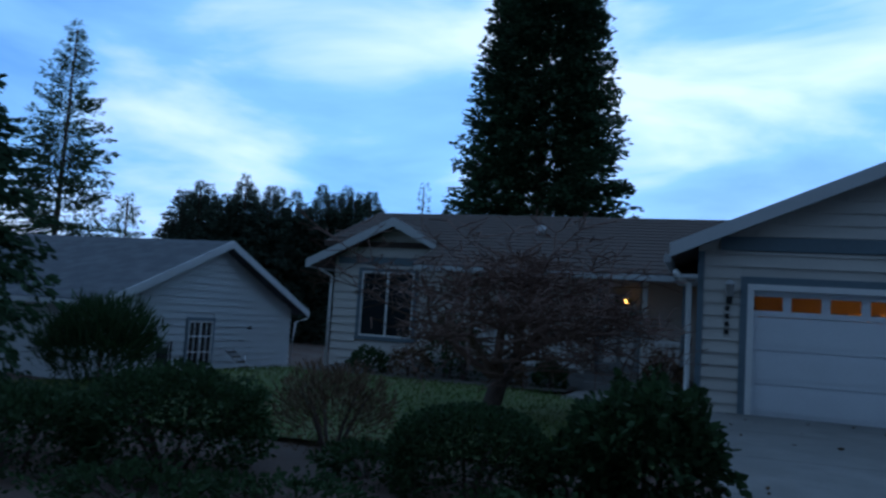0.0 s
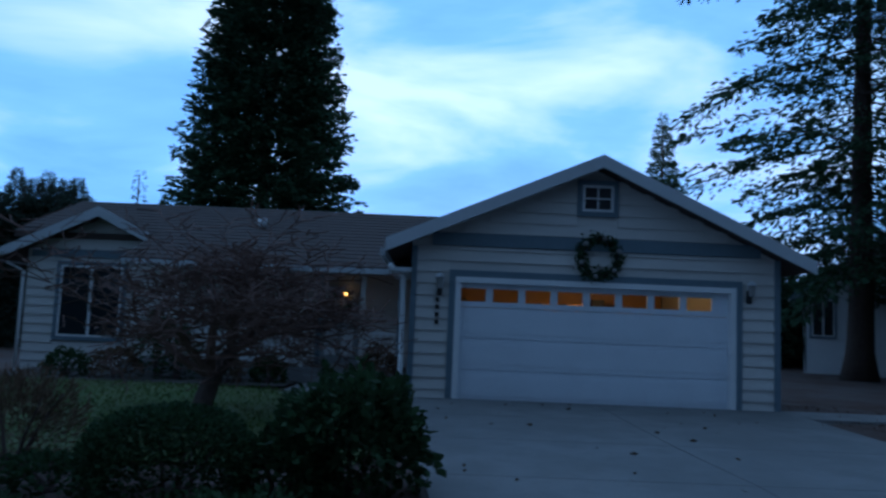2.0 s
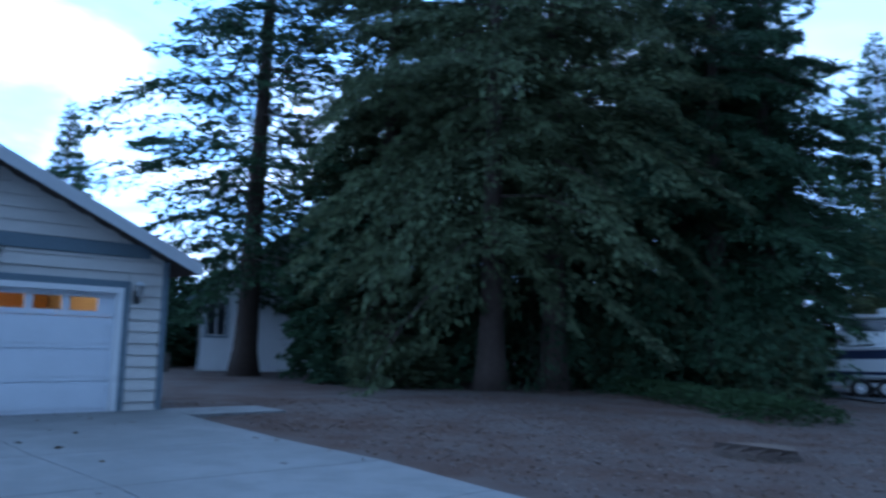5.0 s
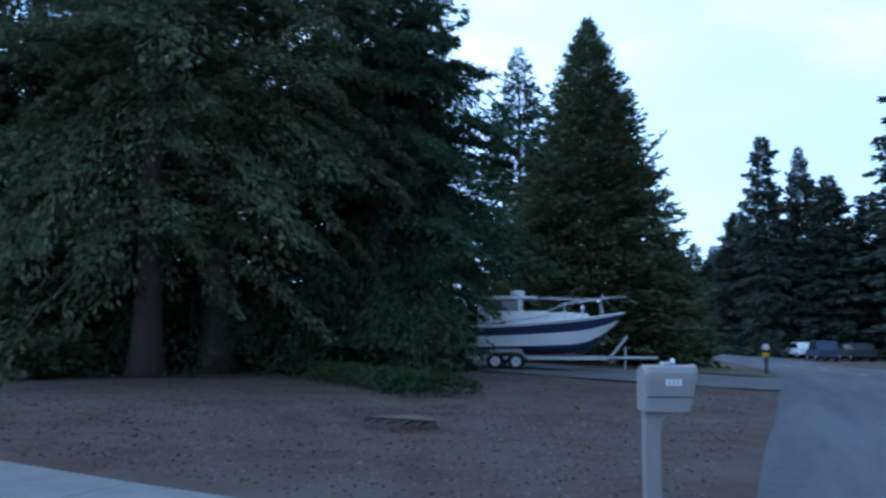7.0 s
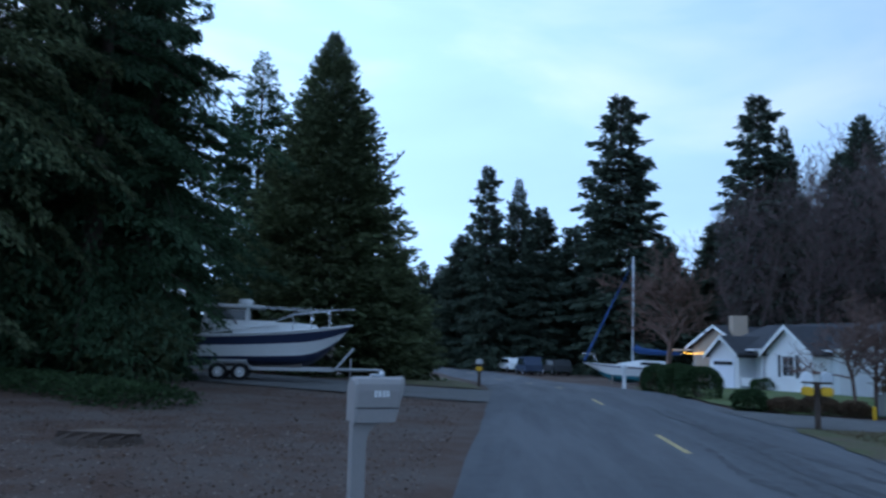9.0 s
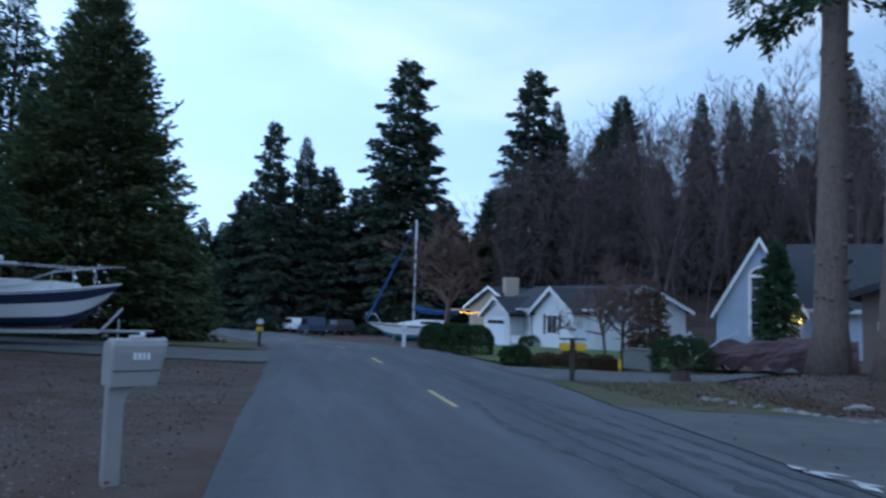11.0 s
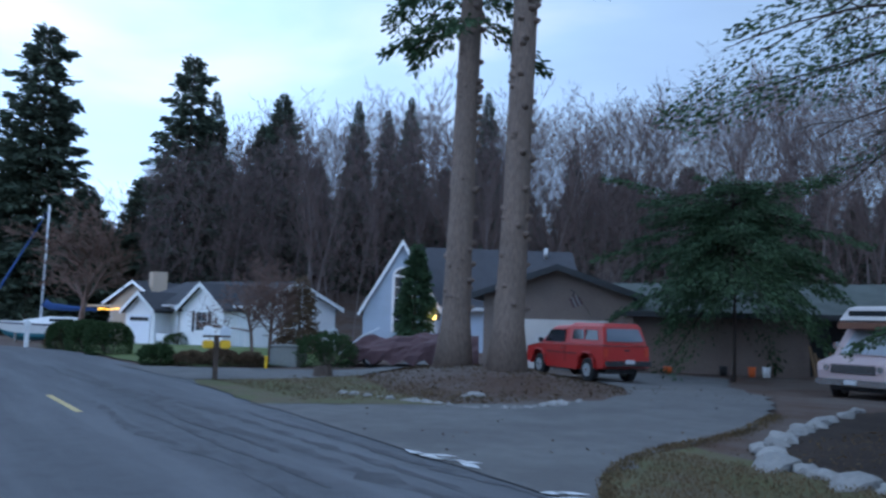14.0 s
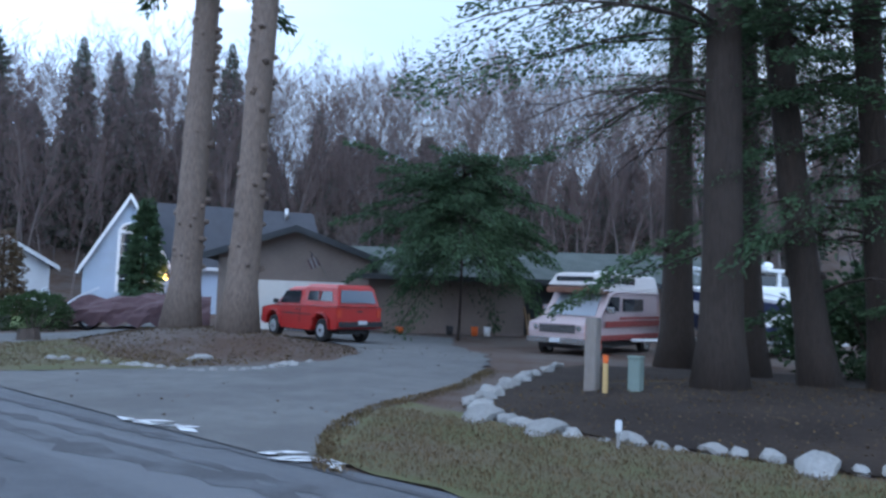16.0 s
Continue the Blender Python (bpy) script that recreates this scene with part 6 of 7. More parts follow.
def boat_band(rows, lo, hi, rake=0.35):
    """The strip of hull skin between two shares of its height, both sides, closed at the stern."""
    bm = bmesh.new()
    length = rows[-1][0]
    grid = []
    for side in (1, -1):
        cols = []
        for x, w, keel, sheer in rows:
            col = []
            for k in range(5):
                h = lo + (hi - lo) * k / 4
                z = keel + (sheer - keel) * h
                half = w * (min(h / 0.22, 1) ** 0.6 * 0.80 + 0.20 * h)
                col.append(bm.verts.new((x + rake * (h - 1) * (x / length) ** 3 * 2, side * half, z)))
            cols.append(col)
        for a, b in zip(cols, cols[1:]):
            for k in range(4):
                bm.faces.new((a[k], b[k], b[k + 1], a[k + 1]) if side < 0 else (a[k], a[k + 1], b[k + 1], b[k]))
        grid.append(cols)
    for k in range(4):
        bm.faces.new((grid[0][0][k], grid[0][0][k + 1], grid[1][0][k + 1], grid[1][0][k]))
    return bm


M_HULL = mat("white_gelcoat", (0.74, 0.75, 0.75), 0.3, 8, 0.08, 0.2, 0.02, spec=0.5)
M_NAVY = mat("navy_gelcoat", (0.02, 0.03, 0.075), 0.3, 8, 0.1, 0.15, 0.02, spec=0.5)
M_TEAL = mat("teal_bottom_paint", (0.04, 0.20, 0.25), 0.7, 8, 0.2, 0.3, 0.1)
M_CANVAS = mat("blue_canvas", (0.025, 0.07, 0.20), 0.8, 12, 0.3, 0.3, 0.3)


def wheel(parent, m, r=0.33, w=0.2, rim_mat=None):
    t = part("wheel", turned(tube([(0, -w / 2, 0), (0, -w / 2 + 0.03, 0), (0, w / 2 - 0.03, 0), (0, w / 2, 0)], [r * 0.9, r, r, r * 0.9], 20), m), M_BLACK, parent, "black tyre")
    part("rim", turned(tube([(0, -w / 2 - 0.012, 0), (0, w / 2 + 0.012, 0)], [r * 0.56, r * 0.56], 14), m), rim_mat or M_ALU, t)
    part("hub", turned(tube([(0, -w / 2 - 0.04, 0), (0, w / 2 + 0.04, 0)], [r * 0.18, r * 0.18], 8), m), M_CHROME, t)
    return t


def power_boat(label, m, length=6.9, beam=2.45):
    t = thing("motor_boat", label, "boat", m)
    rows = hull_sections(length, beam, 1.15, 0.55)
    lift = Matrix.Translation((0, 0, 0.56))
    for lo, hi, mt, lab in ((0.0, 0.34, M_NAVY, "dark bottom paint"), (0.34, 0.68, M_HULL, "white topsides"), (0.68, 0.93, M_NAVY, "navy stripe below the gunwale"), (0.93, 1.0, M_HULL, "white gunwale")):
        part("hull_band", turned(boat_band(rows, lo, hi), lift), mt, t, lab, True)
    deck = bmesh.new()
    loop_l = [deck.verts.new((x, w * 0.99, s - 0.02)) for x, w, k, s in rows]
    loop_r = [deck.verts.new((x, -w * 0.99, s - 0.02)) for x, w, k, s in rows]
    for a, b, c, d in zip(loop_l, loop_l[1:], loop_r[1:], loop_r):
        deck.faces.new((a, d, c, b))
    part("deck", turned(deck, lift), M_HULL, t)
    rub = [(x, w + 0.02, s) for x, w, k, s in rows]
    part("rubrail", turned(tube(rub, 0.035, 6), lift), M_WHITE, t)
    part("rubrail", turned(tube([(x, -y, z) for x, y, z in rub], 0.035, 6), lift), M_WHITE, t)
    part("trunk_cabin", turned(loft([[(2.4, -0.85, 1.15), (2.4, 0.85, 1.15), (2.4, 0.75, 1.62), (2.4, -0.75, 1.62)], [(4.6, -0.8, 1.3), (4.6, 0.8, 1.3), (4.6, 0.7, 1.72), (4.6, -0.7, 1.72)], [(5.6, -0.42, 1.45), (5.6, 0.42, 1.45), (5.5, 0.36, 1.66), (5.5, -0.36, 1.66)]]), lift), M_HULL, t)
    part("wheelhouse", turned(loft([[(1.3, -0.9, 1.2), (4.1, -0.85, 1.6), (4.1, 0.85, 1.6), (1.3, 0.9, 1.2)], [(1.3, -0.82, 1.75), (3.95, -0.78, 1.75), (3.95, 0.78, 1.75), (1.3, 0.82, 1.75)]]), lift), M_HULL, t)
    for s in (-1, 1):
        for x0, x1 in ((1.35, 1.45), (2.85, 3.0)):
            part("pillar", turned(box(x0, x1, min(s * 0.80, s * 0.72), max(s * 0.80, s * 0.72), 1.75, 2.20), lift), M_HULL, t)
        part("side_window", turned(box(1.45, 2.85, min(s * 0.79, s * 0.775), max(s * 0.79, s * 0.775), 1.77, 2.14), lift), M_GLASS, t, "dark side window")
        part("bow_rail", turned(tube([(3.9, s * 0.85, 1.75), (4.6, s * 0.88, 2.05), (6.0, s * 0.45, 2.25), (7.0, s * 0.06, 2.32)], 0.018, 6), lift), M_CHROME, t)
        for x, y, z0, z1 in ((4.6, 0.86, 1.4, 2.05), (5.3, 0.7, 1.5, 2.15), (6.0, 0.45, 1.6, 2.25)):
            part("stanchion", turned(tube([(x, s * y, z0), (x, s * y, z1)], 0.014, 6), lift), M_CHROME, t)
    part("windscreen", turned(loft([[(3.95, -0.72, 1.76), (3.95, 0.72, 1.76), (3.97, 0.72, 1.76), (3.97, -0.72, 1.76)], [(3.35, -0.62, 2.18), (3.35, 0.62, 2.18), (3.37, 0.62, 2.18), (3.37, -0.62, 2.18)]]), lift), glass("boat_screen", (0.04, 0.05, 0.06), 0.06), t, "raked windscreen")
    part("hardtop", turned(box(1.0, 3.55, -0.88, 0.88, 2.20, 2.32, 0.04), lift), M_HULL, t, "white hardtop")
    part("radar_dome", turned(tube([(2.8, 0, 2.32), (2.8, 0, 2.38), (2.8, 0, 2.52), (2.8, 0, 2.57)], [0.12, 0.28, 0.28, 0.18], 14), lift), M_WHITE, t, "white radar dome", True)
    for s in (-0.6, 0.6):
        part("outrigger", turned(tube([(1.8, s, 2.34), (5.9, s * 1.3, 2.20)], 0.014, 6), lift), M_CHROME, t)
    part("outboard", turned(box(-0.55, -0.05, -0.25, 0.25, 0.5, 1.5, 0.08), lift), M_DARK, t)
    return t


def trailer(label, m, length=7.2, axle=2.0):
    t = thing("boat_trailer", label, "trailer", m)
    for s in (-1, 1):
        part("side_beam", box(-0.2, length - 1.0, min(s * 0.8, s * 0.9), max(s * 0.8, s * 0.9), 0.40, 0.52, 0.01), M_ALU, t)
        for k in (0, 0.78):
            wheel(t, pose(axle + k, s * 1.08, 0.33))
        part("fender", tube([(axle - 0.42, s * 1.08, 0.45), (axle - 0.2, s * 1.08, 0.70), (axle + 0.98, s * 1.08, 0.70), (axle + 1.2, s * 1.08, 0.45)], 0.09, 6), M_ALU, t)
    part("tongue", tube([(length - 1.0, 0, 0.46), (length + 0.9, 0, 0.46)], 0.06, 6), M_ALU, t)
    for x in (0.4, 2.4, 4.4, length - 1.05):
        part("cross_beam", box(x - 0.05, x + 0.05, -0.8, 0.8, 0.40, 0.50), M_ALU, t)
    part("winch_stand", tube([(length - 0.9, 0, 0.46), (length - 0.2, 0, 1.3)], 0.05, 6), M_ALU, t)
    part("bunk", box(0.0, 5.0, -0.5, -0.4, 0.52, 0.70), M_GREYWOOD, t)
    part("bunk", box(0.0, 5.0, 0.4, 0.5, 0.52, 0.70), M_GREYWOOD, t)
    part("jack", tube([(length - 0.3, 0.15, 0.02), (length - 0.3, 0.15, 0.9)], 0.035, 6), M_ALU, t)
    return t


BOAT = pose(29.0, 12.75, gz(29, 10), 0, 0, -74)
trailer("galvanised boat trailer on the gravel drive", BOAT)
power_boat("white motor boat with navy stripe on a trailer", BOAT @ pose(0, 0, -0.08))
BOAT2 = pose(5.4, -30.5, gz(5.4, -30.5), 0, 0, 58)
trailer("galvanised boat trailer behind the trees", BOAT2)
power_boat("white cabin boat on a trailer behind the trees", BOAT2 @ pose(0, 0, 0.0))
# sailing boat
SB = pose(58.9, -13.6, gz(59, -9) + 0.1, 0, 0, 80.5) @ Matrix.Diagonal((1.1, 1.1, 1.0, 1))
sail = thing("sailing_boat", "white sailing boat with blue covers on a cradle", "boat", SB)
srows = hull_sections(7.4, 2.5, 1.15, 0.25)
for lo, hi, mt, lab in ((0.0, 0.42, M_TEAL, "teal bottom paint"), (0.42, 0.86, M_HULL, "white topsides"), (0.86, 0.93, M_NAVY, "thin dark stripe"), (0.93, 1.0, M_HULL, "white gunwale")):
    part("hull_band", boat_band(srows, lo, hi, 0.5), mt, sail, lab, True)
sd = bmesh.new()
sl = [[sd.verts.new((x, s * w * 0.99, h - 0.02)) for x, w, k, h in srows] for s in (1, -1)]
for a, b, c, d in zip(sl[0], sl[0][1:], sl[1][1:], sl[1]):
    sd.faces.new((a, d, c, b))
part("deck", sd, M_HULL, sail)
part("cabin", loft([[(1.8, -0.8, 1.15), (1.8, 0.8, 1.15), (1.8, 0.7, 1.62), (1.8, -0.7, 1.62)], [(3.6, -0.8, 1.2), (3.6, 0.8, 1.2), (3.6, 0.7, 1.66), (3.6, -0.7, 1.66)], [(5.3, -0.5, 1.25), (5.3, 0.5, 1.25), (5.0, 0.42, 1.40), (5.0, -0.42, 1.40)]]), M_HULL, sail)
part("cabin_window", box(2.3, 3.6, 0.76, 0.79, 1.32, 1.52), M_GLASS, sail)
part("mast", tube([(4.1, 0, 1.4), (4.05, 0, 9.3)], [0.075, 0.06], 8), M_FASCIA, sail, "pale metal mast", True)
part("spreader", tube([(4.08, -0.8, 5.2), (4.08, 0.8, 5.2)], 0.025, 6), M_ALU, sail)
part("boom_cover", tube([(4.0, 0, 2.6), (3.6, 0, 2.35), (2.4, 0, 2.25), (0.9, 0, 2.2)], [0.28, 0.24, 0.18, 0.10], 8), M_CANVAS, sail, "blue canvas over the boom", True)
part("furled_jib", tube([(7.3, 0, 1.5), (5.7, 0, 5.2), (4.1, 0, 8.9)], [0.10, 0.07, 0.02], 6), M_CANVAS, sail, "blue furled jib")
for x in (1.2, 3.4, 5.4):
    for s in (-1, 1):
        part("cradle_leg", tube([(x, s * 1.2, -0.2), (x, s * 0.8, 0.55)], 0.06, 6), M_GREYWOOD, sail)
part("pulpit", tube([(6.4, 0.6, 1.4), (6.7, 0.45, 2.0), (7.4, 0.0, 2.05), (6.7, -0.45, 2.0), (6.4, -0.6, 1.4)], 0.02, 6), M_CHROME, sail)
part("pushpit", tube([(0.4, 0.9, 1.2), (0.1, 0.8, 1.8), (0.0, 0.0, 1.8), (0.1, -0.8, 1.8), (0.4, -0.9, 1.2)], 0.02, 6), M_CHROME, sail)
# covered boat
CV = pose(24.2, -13.2, gz(23, -14), 0, 0, -128)
cov = thing("covered_boat", "small boat under a dark maroon cover on a trailer", "boat", CV)
secs = []
for i in range(27):
    u = i / 26
    w, h = 0.95 * (1 - max(0.35 - u, 0) ** 2 * 6), 0.62 + 0.45 * math.sin(min(u * 1.5, 1.57)) - 0.12 * u
    ring = []
    for k in range(22):
        a = math.pi * k / 21
        sag = 0.20 * noise.noise(Vector((u * 7.0, k * 0.30, 3.0))) + 0.09 * noise.noise(Vector((u * 17.0, k * 0.8, 9.0)))
        ring.append((4.6 * u, -math.cos(a) * w * (1 + sag), 0.18 + 0.1 * math.sin(i * 1.7) * (k in (0, 21)) + (h + sag) * max(math.sin(a), 0.0) ** 0.7))
    secs.append(ring)
part("cover", loft(secs), M_MAROON, cov, "crumpled maroon tarpaulin")
part("engine_frame", tube([(-0.2, -0.5, 0.5), (-0.35, -0.2, 1.15), (-0.35, 0.3, 1.2), (-0.1, 0.6, 0.6)], 0.05, 6), M_FASCIA, cov)
part("strap", tube([(0.0, -0.9, 0.4), (0.7, -0.6, 1.0), (1.2, 0.0, 1.28)], 0.03, 5), M_FASCIA, cov)
wheel(cov, pose(1.0, -0.55, 0.25), 0.27, 0.16)
wheel(cov, pose(1.0, 0.55, 0.25), 0.27, 0.16)

# ---- vehicles ----
def pickup(label, m):
    """Small pickup with a canopy, front towards +x, centred over its length."""
    t = thing("pickup_truck", label, "pickup truck", m)
    side = [(2.30, 0.46), (2.28, 0.95), (1.45, 1.07), (-2.30, 1.10), (-2.32, 0.45), (-1.95, 0.38), (-1.9, 0.72), (-1.62, 0.90), (-1.2, 0.90), (-0.92, 0.68), (-0.86, 0.33), (1.0, 0.33), (1.06, 0.68), (1.3, 0.88), (1.7, 0.88), (1.96, 0.70), (2.02, 0.38)]
    bm = loft([[(x, -0.80, z) for x, z in side], [(x, -0.83, z) for x, z in [(a, 0.55 + (b - 0.55) * 0.97) for a, b in side]], [(x, 0.83, z) for x, z in [(a, 0.55 + (b - 0.55) * 0.97) for a, b in side]], [(x, 0.80, z) for x, z in side]])
    part("body", bm, M_RED, t, "red painted body")
    cab = [[(1.45, -0.76, 1.06), (1.45, 0.76, 1.06), (-0.25, 0.76, 1.09), (-0.25, -0.76, 1.09)], [(0.82, -0.64, 1.58), (0.82, 0.64, 1.58), (-0.20, 0.66, 1.62), (-0.20, -0.66, 1.62)], [(0.68, -0.55, 1.66), (0.68, 0.55, 1.66), (-0.18, 0.58, 1.69), (-0.18, -0.58, 1.69)]]
    part("cab", loft(cab), M_RED, t)
    can = [[(-0.26, -0.78, 1.10), (-0.26, 0.78, 1.10), (-2.26, 0.78, 1.11), (-2.26, -0.78, 1.11)], [(-0.28, -0.68, 1.66), (-0.28, 0.68, 1.66), (-2.08, 0.68, 1.66), (-2.08, -0.68, 1.66)], [(-0.38, -0.58, 1.77), (-0.38, 0.58, 1.77), (-1.98, 0.58, 1.76), (-1.98, -0.58, 1.76)]]
    part("canopy", loft(can), M_RED, t, "red canopy over the load bed")
    for s in (-1, 1):
        part("side_glass", prism([(1.20, 1.13), (0.80, 1.52), (-0.05, 1.54), (-0.05, 1.14)], s * 0.70, s * 0.765), M_GLASS, t)
        part("canopy_glass", turned(loft([[(-0.50, s * 0.755, 1.25), (-1.95, s * 0.755, 1.25), (-1.95, s * 0.765, 1.25), (-0.50, s * 0.765, 1.25)], [(-0.54, s * 0.705, 1.55), (-1.85, s * 0.705, 1.55), (-1.85, s * 0.715, 1.55), (-0.54, s * 0.715, 1.55)]]), Matrix()), M_GLASS, t, "tinted canopy window")
        part("glass_bar", box(-1.24, -1.20, min(s * 0.72, s * 0.768), max(s * 0.72, s * 0.768), 1.24, 1.56), M_RED, t)
        for x in (1.5, -1.42):
            wheel(t, pose(x, s * 0.69, 0.35), 0.36, 0.24)
            arch = [(x + 0.47 * math.cos(a), s * 0.845, 0.38 + 0.50 * math.sin(a)) for a in np.linspace(0.1, 3.04, 9)]
            part("arch_flare", tube(arch, 0.028, 5), M_RED, t)
        part("mirror", box(1.10, 1.22, min(s * 0.86, s * 1.02), max(s * 0.86, s * 1.02), 1.10, 1.24, 0.02), M_DARK, t)
        part("tail_light", box(-2.34, -2.30, min(s * 0.66, s * 0.80), max(s * 0.66, s * 0.80), 0.78, 1.02, 0.01), bpy.data.materials["red_reflector"], t)
        part("door_seam", box(-0.18, -0.168, min(s * 0.82, s * 0.834), max(s * 0.82, s * 0.834), 0.56, 1.07), M_DARK, t)
    part("rear_glass", loft([[(-2.25, -0.66, 1.22), (-2.25, 0.66, 1.22), (-2.27, 0.66, 1.22), (-2.27, -0.66, 1.22)], [(-2.11, -0.58, 1.60), (-2.11, 0.58, 1.60), (-2.13, 0.58, 1.60), (-2.13, -0.58, 1.60)]]), glass("rear_glass", (0.10, 0.12, 0.15), 0.05), t, "rear canopy window")
    part("windscreen", loft([[(1.42, -0.68, 1.10), (1.42, 0.68, 1.10), (1.44, 0.68, 1.10), (1.44, -0.68, 1.10)], [(0.86, -0.58, 1.55), (0.86, 0.58, 1.55), (0.88, 0.58, 1.55), (0.88, -0.58, 1.55)]]), M_GLASS, t)
    part("rear_bumper", box(-2.50, -2.33, -0.78, 0.78, 0.50, 0.66, 0.02), M_DARK, t)
    for s in (-1, 1):
        part("side_trim", box(-0.85, 0.98, min(s * 0.82, s * 0.836), max(s * 0.82, s * 0.836), 0.80, 0.83), M_DARK, t, "thin dark side trim")
        part("door_handle", box(-0.08, 0.08, min(s * 0.82, s * 0.85), max(s * 0.82, s * 0.85), 0.93, 0.97, 0.008), M_CHROME, t)
    part("tailgate_seam", box(-2.325, -2.318, -0.66, 0.66, 1.085, 1.097), M_DARK, t)
    part("tailgate_handle", box(-2.345, -2.322, -0.10, 0.10, 0.94, 0.99, 0.006), M_DARK, t)
    part("plate_bar", box(-2.515, -2.503, -0.16, 0.16, 0.58, 0.70), M_FASCIA, t, "blank pale plate")
    part("front_bumper", box(2.30, 2.42, -0.80, 0.80, 0.46, 0.66, 0.02), M_CHROME, t)
    part("underframe", box(-2.0, 2.1, -0.5, 0.5, 0.26, 0.50), M_DARK, t)
    return t


pickup("red pickup truck with canopy parked on the drive", pose(*az(135.6, 24.8), gz(*az(135.6, 24.8)) + 0.04, 0, 0, -13) @ Matrix.Diagonal((0.93, 0.93, 0.94, 1)))


def camper(label, m):
    """Van camper with a raised roof, front towards +x."""
    t = thing("camper_van", label, "camper van", m)
    M_CREAM = mat("camper_paint", (0.46, 0.36, 0.36), 0.4, 10, 0.12, 0.25, 0.04)
    M_STRIPE = mat("maroon_stripe", (0.26, 0.05, 0.045), 0.4, 10, 0.1, 0.2, 0.03)
    prof = [(2.55, 0.50), (2.60, 0.80), (2.56, 1.02), (1.75, 1.22), (1.05, 1.95), (0.7, 2.02), (-2.65, 2.02), (-2.75, 1.2), (-2.72, 0.5)]
    part("body", loft([[(x, -0.90, z) for x, z in prof], [(x, -0.99, 0.5 + (z - 0.5) * 0.98) for x, z in prof], [(x, 0.99, 0.5 + (z - 0.5) * 0.98) for x, z in prof], [(x, 0.90, z) for x, z in prof]]), M_CREAM, t, "cream and pink painted body")
    part("raised_roof", loft([[(1.45, -0.88, 2.02), (1.45, 0.88, 2.02), (-2.65, 0.94, 2.02), (-2.65, -0.94, 2.02)], [(1.75, -0.82, 2.18), (1.75, 0.82, 2.18), (-2.65, 0.92, 2.18), (-2.65, -0.92, 2.18)], [(1.35, -0.76, 2.52), (1.35, 0.76, 2.52), (-2.6, 0.84, 2.52), (-2.6, -0.84, 2.52)], [(1.1, -0.66, 2.58), (1.1, 0.66, 2.58), (-2.5, 0.74, 2.58), (-2.5, -0.74, 2.58)]]), mat("camper_roof_cream", (0.47, 0.44, 0.43), 0.5, 10, 0.15, 0.3, 0.05), t, "cream raised camper roof")
    part("roof_brow", box(0.95, 1.80, -0.87, 0.87, 1.93, 2.12, 0.03), mat("brown_trim", (0.16, 0.075, 0.05), 0.6, 10, 0.2, 0.2, 0.1), t)
    part("front_roof_window", box(1.52, 1.62, -0.62, 0.62, 2.24, 2.44, 0.01), M_GLASS, t)
    for s in (-1, 1):
        for x0, x1 in ((0.2, 0.95), (-0.9, 0.0)):
            part("roof_window", box(x0, x1, min(s * 0.80, s * 0.885), max(s * 0.80, s * 0.885), 2.25, 2.44, 0.01), M_GLASS, t)
        part("door_window", prism([(1.38, 1.42), (1.02, 1.85), (0.45, 1.85), (0.45, 1.40)], s * 0.93, s * 0.985), M_GLASS, t)
        part("rear_side_window", box(-1.35, 0.1, min(s * 0.93, s * 0.99), max(s * 0.93, s * 0.99), 1.40, 1.80, 0.01), M_GLASS, t)
        part("side_stripe", box(-2.68, 1.4, min(s * 0.98, s * 0.996), max(s * 0.98, s * 0.996), 0.92, 1.10), M_STRIPE, t, "maroon stripe")
        part("side_stripe", box(-2.68, 2.1, min(s * 0.975, s * 0.994), max(s * 0.975, s * 0.994), 0.52, 0.68), M_STRIPE, t, "brown sill band")
        part("side_stripe", box(-2.68, 0.4, min(s * 0.98, s * 0.996), max(s * 0.98, s * 0.996), 1.15, 1.23), M_STRIPE, t, "maroon stripe")
        part("mirror", box(1.25, 1.40, min(s * 1.0, s * 1.22), max(s * 1.0, s * 1.22), 1.35, 1.55, 0.02), M_CHROME, t)
        for x in (1.75, -1.75):
            wheel(t, pose(x, s * 0.83, 0.34), 0.35, 0.22)
        part("headlight", tube([(2.56, s * 0.72, 0.88), (2.625, s * 0.72, 0.88)], 0.085, 12), M_CHROME, t, "round headlight")
    # pale blue base colour paints the sky's reflection onto the windscreen
    part("windscreen", loft([[(1.74, -0.80, 1.25), (1.74, 0.80, 1.25), (1.77, 0.80, 1.25), (1.77, -0.80, 1.25)], [(1.10, -0.70, 1.90), (1.10, 0.70, 1.90), (1.13, 0.70, 1.90), (1.13, -0.70, 1.90)]]), glass("sky_pale_screen", (0.30, 0.34, 0.38), 0.06), t, "wide windscreen with reflected sky in its colour")
    gr = part("grille", box(2.585, 2.625, -0.60, 0.60, 0.74, 0.98, 0.008), M_DARK, t, "dark grille")
    for k in range(4):
        part("grille_bar", box(2.626, 2.634, -0.58, 0.58, 0.77 + k * 0.055, 0.785 + k * 0.055), M_CHROME, gr)
    part("bumper", box(2.58, 2.74, -0.98, 0.98, 0.42, 0.60, 0.03), M_CHROME, t, "bright front bumper")
    part("plate_bar", box(2.745, 2.757, -0.16, 0.16, 0.46, 0.58), M_FASCIA, t)
    part("underframe", box(-2.5, 2.4, -0.7, 0.7, 0.28, 0.5), M_DARK, t)
    part("roof_vent", box(-0.8, -0.3, -0.3, 0.3, 2.58, 2.68, 0.02), M_WHITE, t)
    return t


camper("pink and cream camper van parked beside the trees", pose(11.0, -23.95, gz(11.0, -23.95) - 0.06, 0, 0, 88))


